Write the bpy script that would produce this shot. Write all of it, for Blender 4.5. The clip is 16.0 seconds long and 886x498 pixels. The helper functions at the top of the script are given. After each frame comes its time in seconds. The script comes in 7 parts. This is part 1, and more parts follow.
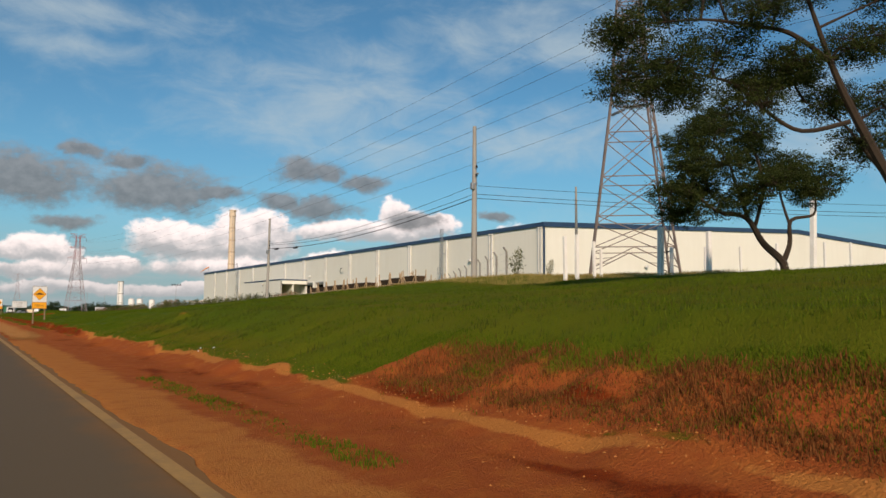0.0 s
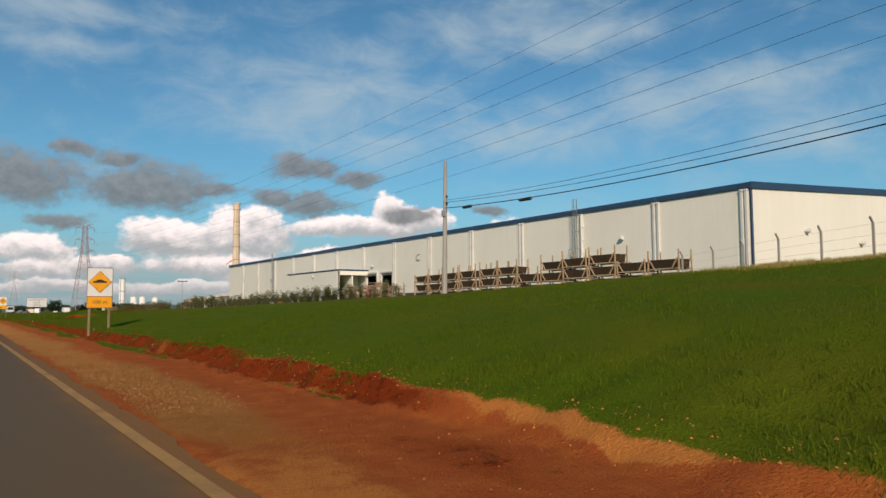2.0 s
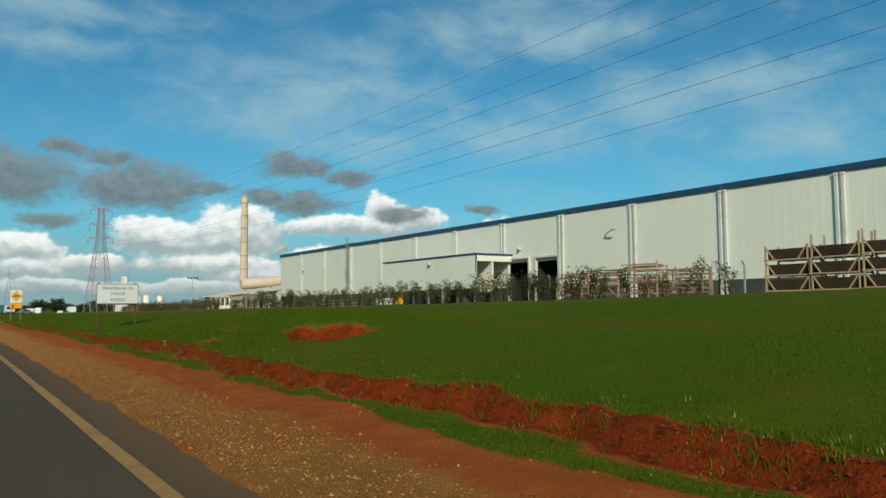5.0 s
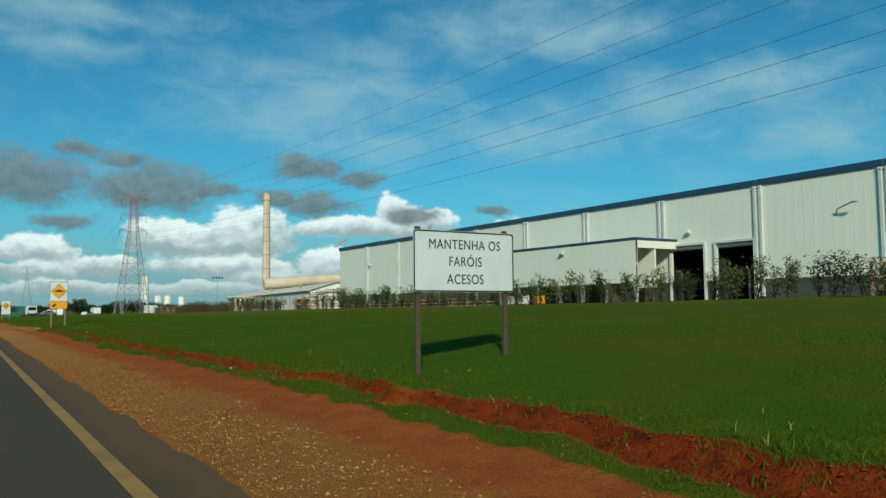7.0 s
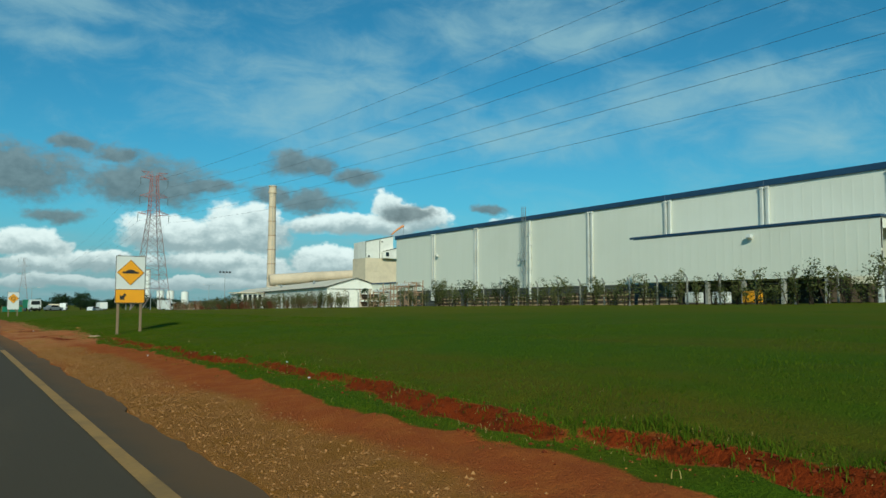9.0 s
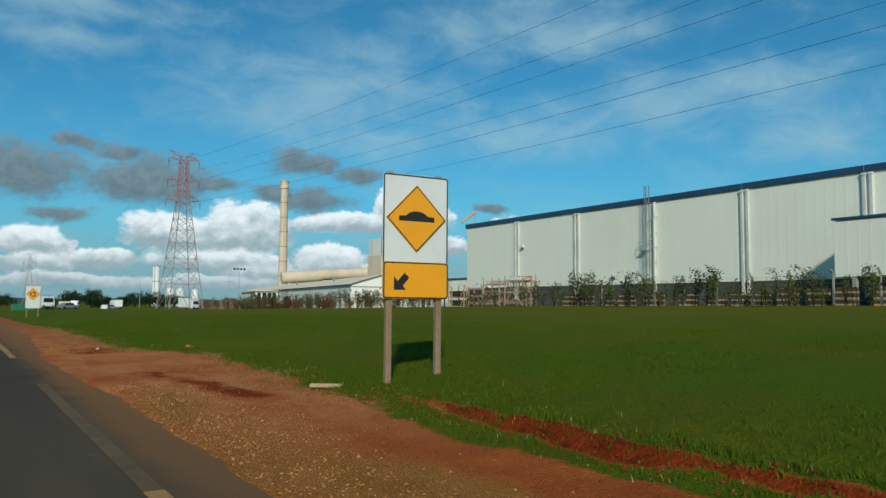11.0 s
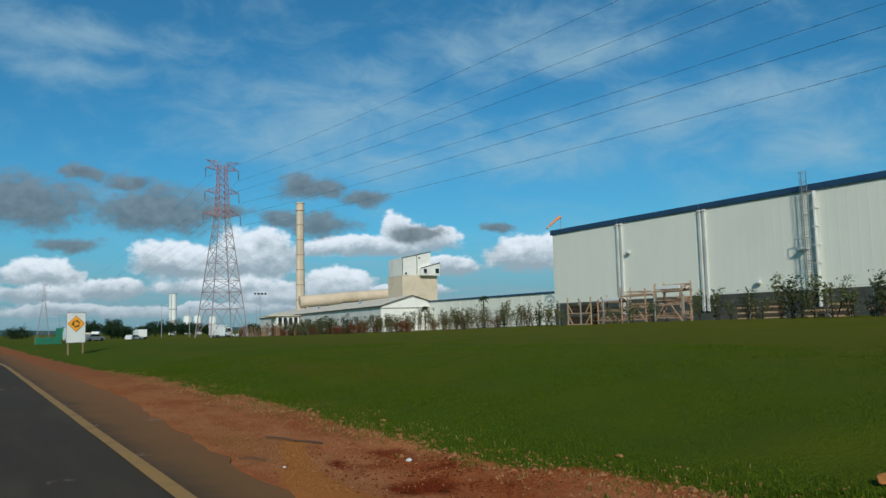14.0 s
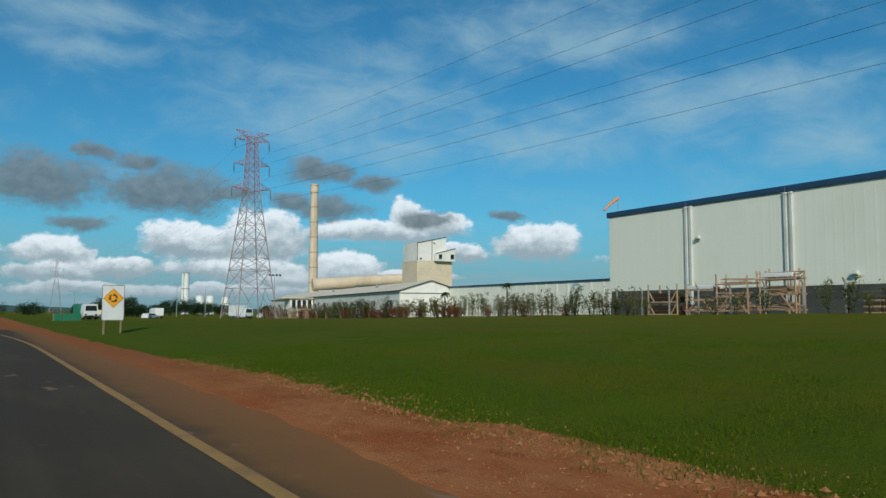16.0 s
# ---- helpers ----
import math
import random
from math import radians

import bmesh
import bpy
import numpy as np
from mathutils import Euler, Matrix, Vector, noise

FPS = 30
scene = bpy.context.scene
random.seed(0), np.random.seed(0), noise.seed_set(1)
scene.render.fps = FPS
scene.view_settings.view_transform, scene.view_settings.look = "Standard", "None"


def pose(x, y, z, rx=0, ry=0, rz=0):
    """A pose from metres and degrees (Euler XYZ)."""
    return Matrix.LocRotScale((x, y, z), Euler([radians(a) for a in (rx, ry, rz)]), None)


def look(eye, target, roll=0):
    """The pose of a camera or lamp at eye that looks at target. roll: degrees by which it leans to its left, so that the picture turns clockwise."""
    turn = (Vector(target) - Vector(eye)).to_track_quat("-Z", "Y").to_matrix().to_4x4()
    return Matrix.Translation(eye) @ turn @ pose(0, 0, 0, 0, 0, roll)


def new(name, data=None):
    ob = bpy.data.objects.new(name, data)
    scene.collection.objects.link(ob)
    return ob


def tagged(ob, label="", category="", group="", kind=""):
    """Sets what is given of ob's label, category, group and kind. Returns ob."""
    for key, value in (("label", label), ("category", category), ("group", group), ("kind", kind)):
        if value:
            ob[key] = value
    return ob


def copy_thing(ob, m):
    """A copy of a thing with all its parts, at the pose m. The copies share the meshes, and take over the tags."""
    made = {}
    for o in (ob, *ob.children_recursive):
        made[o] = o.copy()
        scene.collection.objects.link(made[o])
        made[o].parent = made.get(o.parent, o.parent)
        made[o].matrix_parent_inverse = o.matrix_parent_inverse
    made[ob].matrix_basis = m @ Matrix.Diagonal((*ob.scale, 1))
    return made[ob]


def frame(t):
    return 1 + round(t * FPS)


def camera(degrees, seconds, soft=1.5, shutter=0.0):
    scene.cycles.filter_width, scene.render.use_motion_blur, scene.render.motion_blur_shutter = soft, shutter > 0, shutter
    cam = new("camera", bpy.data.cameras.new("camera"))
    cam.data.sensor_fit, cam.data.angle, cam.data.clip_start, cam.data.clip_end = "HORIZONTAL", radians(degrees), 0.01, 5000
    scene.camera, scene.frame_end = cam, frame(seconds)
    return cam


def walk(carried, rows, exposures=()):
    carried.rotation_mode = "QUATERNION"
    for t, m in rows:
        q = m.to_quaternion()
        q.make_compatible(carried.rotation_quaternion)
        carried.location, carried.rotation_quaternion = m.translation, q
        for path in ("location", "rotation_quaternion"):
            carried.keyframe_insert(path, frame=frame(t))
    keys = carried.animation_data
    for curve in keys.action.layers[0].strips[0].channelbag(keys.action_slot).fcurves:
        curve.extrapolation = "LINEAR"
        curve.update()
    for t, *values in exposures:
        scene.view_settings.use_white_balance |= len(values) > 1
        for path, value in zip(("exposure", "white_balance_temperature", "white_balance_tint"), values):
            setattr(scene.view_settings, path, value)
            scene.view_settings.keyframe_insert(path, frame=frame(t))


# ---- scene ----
cam = camera(59.8, 16.0)

PATH = [
    (0, (0.343, -20.825, 1.554), (1.398, -19.134, 1.719), 0.4),
    (0.5, (0.349, -11.453, 1.602), (1.403, -9.761, 1.758), 0.7),
    (1, (0.249, -2.274, 1.575), (1.31, -0.586, 1.734), 0.2),
    (1.5, (0.165, 6.994, 1.62), (1.227, 8.681, 1.776), 0.1),
    (2, (0.202, 16.054, 1.614), (1.27, 17.738, 1.765), -0.3),
    (2.5, (0.117, 24.899, 1.633), (1.189, 26.581, 1.784), -0.1),
    (3, (0.116, 33.767, 1.659), (1.182, 35.452, 1.815), 0.1),
    (3.5, (0.122, 42.302, 1.645), (1.196, 43.982, 1.8), -0.2),
    (6, (0.79, 84.52, 1.634), (1.877, 86.193, 1.779), -0.3),
    (6.5, (0.86, 91.696, 1.623), (1.919, 93.386, 1.768), -0.4),
    (7, (0.781, 98.931, 1.617), (1.841, 100.62, 1.768), -0.4),
    (7.5, (0.70, 106.1, 1.623), (1.759, 107.787, 1.775), 0.0),
    (8, (0.712, 113.934, 1.663), (1.77, 115.624, 1.814), -0.1),
    (8.5, (0.608, 121.073, 1.622), (1.67, 122.761, 1.765), -0.0),
    (9, (0.579, 127.727, 1.628), (1.651, 129.409, 1.775), 0.2),
    (11.5, (0.697, 156.916, 1.597), (1.76, 158.604, 1.739), 0.6),
    (12, (0.567, 160.97, 1.622), (1.625, 162.662, 1.759), 0.8),
    (12.5, (0.508, 164.489, 1.602), (1.566, 166.181, 1.737), 0.5),
    (13, (0.424, 167.546, 1.599), (1.479, 169.239, 1.744), 0.5),
    (13.5, (0.416, 170.161, 1.616), (1.464, 171.857, 1.772), -0.4),
    (14, (0.301, 172.312, 1.632), (1.35, 174.004, 1.829), -1.3),
    (14.1, (0.282, 172.7, 1.618), (1.329, 174.395, 1.794), -0.77),
    (14.2, (0.263, 173.087, 1.605), (1.306, 174.789, 1.731), 0.41),
    (14.3, (0.244, 173.475, 1.591), (1.283, 175.181, 1.678), 1.38),
    (14.4, (0.225, 173.862, 1.578), (1.261, 175.572, 1.638), 2.02),
    (14.5, (0.206, 174.25, 1.564), (1.243, 175.959, 1.633), 1.8),
    (14.6, (0.172, 174.75, 1.576), (1.21, 176.458, 1.655), 1.66),
    (14.7, (0.139, 175.25, 1.588), (1.176, 176.957, 1.68), 1.46),
    (14.8, (0.105, 175.749, 1.601), (1.143, 177.455, 1.72), 1.04),
    (14.9, (0.072, 176.249, 1.613), (1.109, 177.953, 1.755), 0.69),
    (15, (0.038, 176.749, 1.625), (1.075, 178.452, 1.787), 0.4),
    (15.5, (0.021, 179.314, 1.605), (1.053, 181.02, 1.762), 0.2),
    (16, (-0.099, 181.987, 1.56), (0.932, 183.693, 1.723), 0.2),
]
# seconds, stops, kelvin, tint: the film's colour wanders
TONE = [(0, 0.04, 7150, 26), (0.6, 0.02, 6950, 22), (1.5, 0.02, 6900, 22), (2.05, 0.0, 7050, 25), (2.35, -0.08, 6450, 4), (2.6, -0.08, 6250, -2), (3.6, -0.12, 5950, -8), (5.6, -0.05, 6450, 8), (6.1, -0.05, 6450, 8),
        (6.5, -0.12, 5880, -6), (9.2, -0.14, 5800, -8), (11.3, -0.15, 5800, 4), (11.6, -0.15, 5850, 5), (12.1, -0.1, 6500, 14), (12.5, -0.1, 6800, 22), (13.1, -0.1, 6550, 18), (13.45, -0.2, 5650, 6),
        (14.1, -0.26, 5650, 8), (14.45, -0.14, 7000, 24), (14.7, -0.15, 6350, 8), (15.0, -0.1, 6700, 16), (15.5, -0.2, 6300, 10), (16, -0.24, 5750, 6)]
walk(cam, [(t, look(eye, target, roll)) for t, eye, target, roll in PATH], TONE)

# ---- light ----
SUN_AZ, SUN_EL = 211.0, 27.0          # where the sun stands: degrees clockwise from +y, and up
sun_from = Vector((math.sin(radians(SUN_AZ)) * math.cos(radians(SUN_EL)),
                   math.cos(radians(SUN_AZ)) * math.cos(radians(SUN_EL)), math.sin(radians(SUN_EL))))
sun = new("sun", bpy.data.lights.new("sun", "SUN"))
sun.data.energy, sun.data.angle, sun.data.color = 3.8, radians(3.5), (1.0, 0.87, 0.66)
sun.matrix_world = look(sun_from * 100, (0, 0, 0))


class Nodes:
    """A small writer of node trees."""

    def __init__(self, tree):
        self.tree = tree
        tree.nodes.clear()

    def add(self, kind, **sets):
        node = self.tree.nodes.new(kind)
        for key, value in sets.items():
            setattr(node, key, value)
        return node

    def link(self, a, b):
        self.tree.links.new(a, b)

    def put(self, socket, value):
        if isinstance(value, bpy.types.NodeSocket):
            self.link(value, socket)
        else:
            socket.default_value = value

    def math(self, op, a, b=0.0, c=0.0, clamp=False):
        node = self.add("ShaderNodeMath", operation=op, use_clamp=clamp)
        for n, v in enumerate((a, b, c)):
            self.put(node.inputs[n], v)
        return node.outputs[0]

    def mix(self, fac, a, b, blend="MIX"):
        node = self.add("ShaderNodeMix", data_type="RGBA", blend_type=blend)
        for n, v in ((0, fac), (6, a), (7, b)):
            self.put(node.inputs[n], (*v, 1) if isinstance(v, tuple) and len(v) == 3 else v)
        return node.outputs[2]

    def noise(self, vector, scale, detail=4.0, rough=0.55, distort=0.0, out=0):
        node = self.add("ShaderNodeTexNoise")
        if vector is not None:
            self.link(vector, node.inputs["Vector"])
        for key, v in (("Scale", scale), ("Detail", detail), ("Roughness", rough), ("Distortion", distort)):
            self.put(node.inputs[key], v)
        return node.outputs[out]

    def span(self, value, lo, hi, smooth=True):
        node = self.add("ShaderNodeMapRange", interpolation_type="SMOOTHSTEP" if smooth else "LINEAR")
        for n, v in enumerate((value, lo, hi)):
            self.put(node.inputs[n], v)
        return node.outputs[0]

    def scaled(self, vector, scale):
        node = self.add("ShaderNodeMapping")
        self.link(vector, node.inputs[0])
        node.inputs["Scale"].default_value = scale
        return node.outputs[0]


# white heaps (azimuth, elevation, half width, half height) and grey low clouds, in degrees
HEAPS = ((13.2, 5.0, 3.3, 1.3), (17.7, 5.5, 3.2, 1.7), (18.8, 6.3, 1.8, 1.1), (4.3, 4.1, 2.6, 1.0), (8.2, 3.0, 2.5, 0.6), (4.2, 2.6, 2.4, 0.55),
         (16.7, 3.0, 4.6, 0.75), (24.0, 3.4, 2.4, 1.15), (20.0, 2.3, 3.6, 0.6), (29.0, 2.6, 2.9, 0.5), (6.0, 1.6, 4.2, 0.4), (14.9, 1.5, 5.0, 0.4),
         (23.0, 1.5, 3.8, 0.35), (26.4, 6.0, 5.6, 0.7), (28.5, 7.2, 1.5, 1.1), (30.8, 6.6, 1.9, 0.8), (38.2, 5.4, 2.8, 1.3), (32.4, 4.4, 2.5, 0.6),
         (-3.0, 4.0, 3.5, 1.2), (-12.0, 5.0, 5.0, 1.6), (47.0, 4.0, 3.0, 0.9))
GREYS = ((3.4, 8.7, 3.4, 1.6), (11.2, 8.4, 4.1, 1.5), (9.0, 10.4, 1.9, 0.55), (6.4, 10.9, 1.2, 0.45), (5.9, 6.0, 1.6, 0.45), (21.0, 10.2, 1.6, 0.8),
         (23.0, 10.2, 1.4, 0.65), (26.0, 9.4, 2.1, 0.5), (19.8, 8.0, 1.7, 0.55), (22.7, 7.6, 2.2, 0.75), (15.4, 8.4, 1.8, 0.5), (29.6, 6.9, 1.7, 0.6),
         (35.6, 7.2, 1.0, 0.42), (-6.0, 8.0, 4.0, 1.5))

VEILS = ((23.0, 15.0, 8.5, 3.3), (6.3, 17.6, 6.0, 0.9), (26.6, 18.4, 3.0, 1.4), (47.7, 14.2, 8.7, 1.8), (53.5, 15.3, 7.7, 1.7), (37.4, 12.2, 8.3, 1.7),
         (58.8, 11.8, 5.0, 1.9), (43.7, 19.5, 8.0, 1.2), (6.0, 19.8, 7.4, 1.4), (27.5, 12.2, 5.0, 1.7), (39.0, 20.2, 8.3, 2.3))

world = bpy.data.worlds.new("sky")
scene.world = world
world.use_nodes = True
w = Nodes(world.node_tree)
sky = w.add("ShaderNodeTexSky", sky_type="NISHITA", sun_disc=False, sun_elevation=radians(SUN_EL), sun_rotation=radians(SUN_AZ),
            air_density=1.0, dust_density=0.6, ozone_density=2.5, altitude=600)
way = w.add("ShaderNodeTexCoord").outputs["Generated"]
parts = w.add("ShaderNodeSeparateXYZ")
w.link(way, parts.inputs[0])
east, north, up = parts.outputs
azim = w.math("MULTIPLY", w.math("ARCTAN2", east, north), 180 / math.pi)
elev = w.math("MULTIPLY", w.math("ARCSINE", up), 180 / math.pi)
flat = w.add("ShaderNodeCombineXYZ")
w.link(azim, flat.inputs[0])
w.link(elev, flat.inputs[1])
plane = flat.outputs[0]
puff = w.noise(w.scaled(plane, (1, 1.5, 1)), 0.36, 5, 0.6)
billow = w.noise(w.scaled(plane, (1, 1.3, 1)), 1.0, 5, 0.58)
shove = w.noise(w.scaled(plane, (1, 1.2, 1)), 0.3, 5, 0.6, out=1)
shove_xyz = w.add("ShaderNodeSeparateXYZ")
w.link(shove, shove_xyz.inputs[0])
azim_w = w.math("ADD", azim, w.math("MULTIPLY_ADD", shove_xyz.outputs[0], 4.0, -2.0))
elev_w = w.math("ADD", elev, w.math("MULTIPLY_ADD", shove_xyz.outputs[1], 1.6, -0.8))
shake = w.math("ADD", w.math("MULTIPLY_ADD", puff, 1.6, -0.8), w.math("MULTIPLY_ADD", billow, 1.3, -0.65))


def blobs(rows, soft=0.25):
    """How far inside the ellipses a direction lies (1 in a middle, 0 on a rim), and how high up in them."""
    best = total = high = None
    for a, e, ra, re in rows:
        dx = w.math("MULTIPLY_ADD", azim_w, 1 / ra, -a / ra)
        dy = w.math("MULTIPLY_ADD", elev_w, 1 / re, -e / re)
        d = w.math("SUBTRACT", 1.0, w.math("SQRT", w.math("MULTIPLY_ADD", dx, dx, w.math("MULTIPLY", dy, dy))))
        best = d if best is None else w.math("SMOOTH_MAX", best, d, soft)
        much = w.math("POWER", 60.0, w.math("MAXIMUM", d, -2.0))
        total = much if total is None else w.math("ADD", total, much)
        part_ = w.math("MULTIPLY", much, dy)
        high = part_ if high is None else w.math("ADD", high, part_)
    return best, w.math("DIVIDE", high, total)


heap_d, heap_h = blobs(HEAPS)
grey_d, grey_h = blobs(GREYS)
heap_in = w.math("ADD", w.math("MULTIPLY_ADD", shake, 0.46, heap_d), 0.12)
grey_in = w.math("MULTIPLY_ADD", shake, 0.60, grey_d)
veil_in = w.math("MAXIMUM", blobs(VEILS, 0.6)[0], -0.6)
streak = w.noise(w.scaled(plane, (0.6, 1.25, 1)), 0.28, 9, 0.62, 0.5)
# crisp tops, soft bases
heap = w.span(heap_in, w.math("MULTIPLY_ADD", w.span(heap_h, 0.4, -0.6), -0.28, -0.10), 0.22)
grey = w.span(w.math("MULTIPLY_ADD", w.noise(w.scaled(plane, (1, 1.6, 1)), 1.6, 5, 0.6), 0.7, w.math("ADD", grey_in, -0.35)), -0.50, 0.42)
haze = w.span(elev, 16.0, -1.0)
veil = w.span(w.math("MULTIPLY_ADD", veil_in, 0.26, streak), 0.28, 0.98)
band = w.math("MULTIPLY", w.span(w.noise(w.scaled(plane, (0.22, 1.5, 1)), 0.8, 5, 0.55), 0.38, 0.7), w.span(elev, 7.0, 0.5))
clear = w.mix(1.0, sky.outputs[0], (0.040, 0.093, 0.098), "MULTIPLY")
clear = w.mix(w.math("MULTIPLY", haze, 0.45), clear, (0.19, 0.43, 0.55))
clear = w.mix(w.math("MULTIPLY", veil, 0.72), clear, (0.45, 0.62, 0.66))
clear = w.mix(w.math("MULTIPLY", w.span(elev, 7.0, 0.5), 0.78), clear, (0.27, 0.40, 0.44))
clear = w.mix(w.math("MULTIPLY", band, 0.6), clear, (0.41, 0.50, 0.52))
lit = w.span(w.math("ADD", heap_h, w.math("MULTIPLY_ADD", billow, 1.7, w.math("MULTIPLY_ADD", puff, 1.3, -1.52))), -0.85, 0.80)
white = w.mix(lit, (0.43, 0.49, 0.50), (1.13, 1.11, 1.06))
white = w.mix(w.math("MULTIPLY", w.span(elev, 4.2, 0.8), 0.6), white, (0.40, 0.485, 0.505))
clear = w.mix(w.math("MULTIPLY", heap, 0.93), clear, white)
dark = w.mix(w.span(w.math("MULTIPLY_ADD", billow, 1.6, w.math("MULTIPLY", grey_h, 0.25)), 0.2, 1.4), (0.155, 0.190, 0.200), (0.27, 0.325, 0.34))
clear = w.mix(w.math("MULTIPLY", grey, 0.90), clear, dark)
ground_tone = w.mix(w.span(up, 0.0, -0.03), clear, (0.06, 0.07, 0.04))
back = w.add("ShaderNodeBackground")
w.link(ground_tone, back.inputs[0])
back.inputs[1].default_value = 0.93
w.link(back.outputs[0], w.add("ShaderNodeOutputWorld").inputs[0])


# ---- materials ----
def material(name, base, rough=0.7, metal=0.0, vary=0.25, grain=8.0, bump=0.15, stain=None, stain_scale=0.4, coat=0.0):
    """A surface with fine grain and larger stains on its own base colour."""
    m = bpy.data.materials.new(name)
    m.use_nodes = True
    n = Nodes(m.node_tree)
    at = n.add("ShaderNodeTexCoord").outputs["Object"]
    fine = n.noise(at, grain, 6, 0.6)
    wide = n.noise(at, stain_scale, 4, 0.6, 0.4)
    lo = tuple(c * (1 - vary) for c in base)
    hi = tuple(min(1.0, c * (1 + vary)) for c in base)
    colour = n.mix(fine, lo, hi)
    colour = n.mix(n.math("MULTIPLY", n.span(wide, 0.42, 0.72), 0.6), colour, stain or tuple(c * 0.7 for c in base))
    info = n.add("ShaderNodeObjectInfo").outputs["Random"]
    colour = n.mix(n.math("MULTIPLY", info, vary * 0.6), colour, lo)
    shader = n.add("ShaderNodeBsdfPrincipled")
    n.link(colour, shader.inputs["Base Color"])
    n.put(shader.inputs["Roughness"], n.math("MULTIPLY_ADD", fine, 0.2, rough - 0.1))
    shader.inputs["Metallic"].default_value = metal
    shader.inputs["Specular IOR Level"].default_value = 0.5 if rough < 0.65 else 0.15
    shader.inputs["Coat Weight"].default_value = coat
    rise = n.add("ShaderNodeBump")
    rise.inputs["Strength"].default_value = bump
    rise.inputs["Distance"].default_value = 0.02
    n.link(fine, rise.inputs["Height"])
    n.link(rise.outputs[0], shader.inputs["Normal"])
    n.link(shader.outputs[0], n.add("ShaderNodeOutputMaterial").inputs[0])
    return m


def leaf_material(name, base, other, rough=0.6):
    """Leaves: each clump a little different, some light through them."""
    m = bpy.data.materials.new(name)
    m.use_nodes = True
    n = Nodes(m.node_tree)
    geo = n.add("ShaderNodeNewGeometry")
    colour = n.mix(geo.outputs["Random Per Island"], base, other)
    shader = n.add("ShaderNodeBsdfPrincipled")
    n.link(colour, shader.inputs["Base Color"])
    shader.inputs["Roughness"].default_value = rough
    shader.inputs["Specular IOR Level"].default_value = 0.08
    through_leaf = n.add("ShaderNodeBsdfTranslucent")
    n.link(colour, through_leaf.inputs[0])
    both = n.add("ShaderNodeMixShader")
    both.inputs[0].default_value = 0.25
    n.link(shader.outputs[0], both.inputs[1])
    n.link(through_leaf.outputs[0], both.inputs[2])
    n.link(both.outputs[0], n.add("ShaderNodeOutputMaterial").inputs[0])
    return m


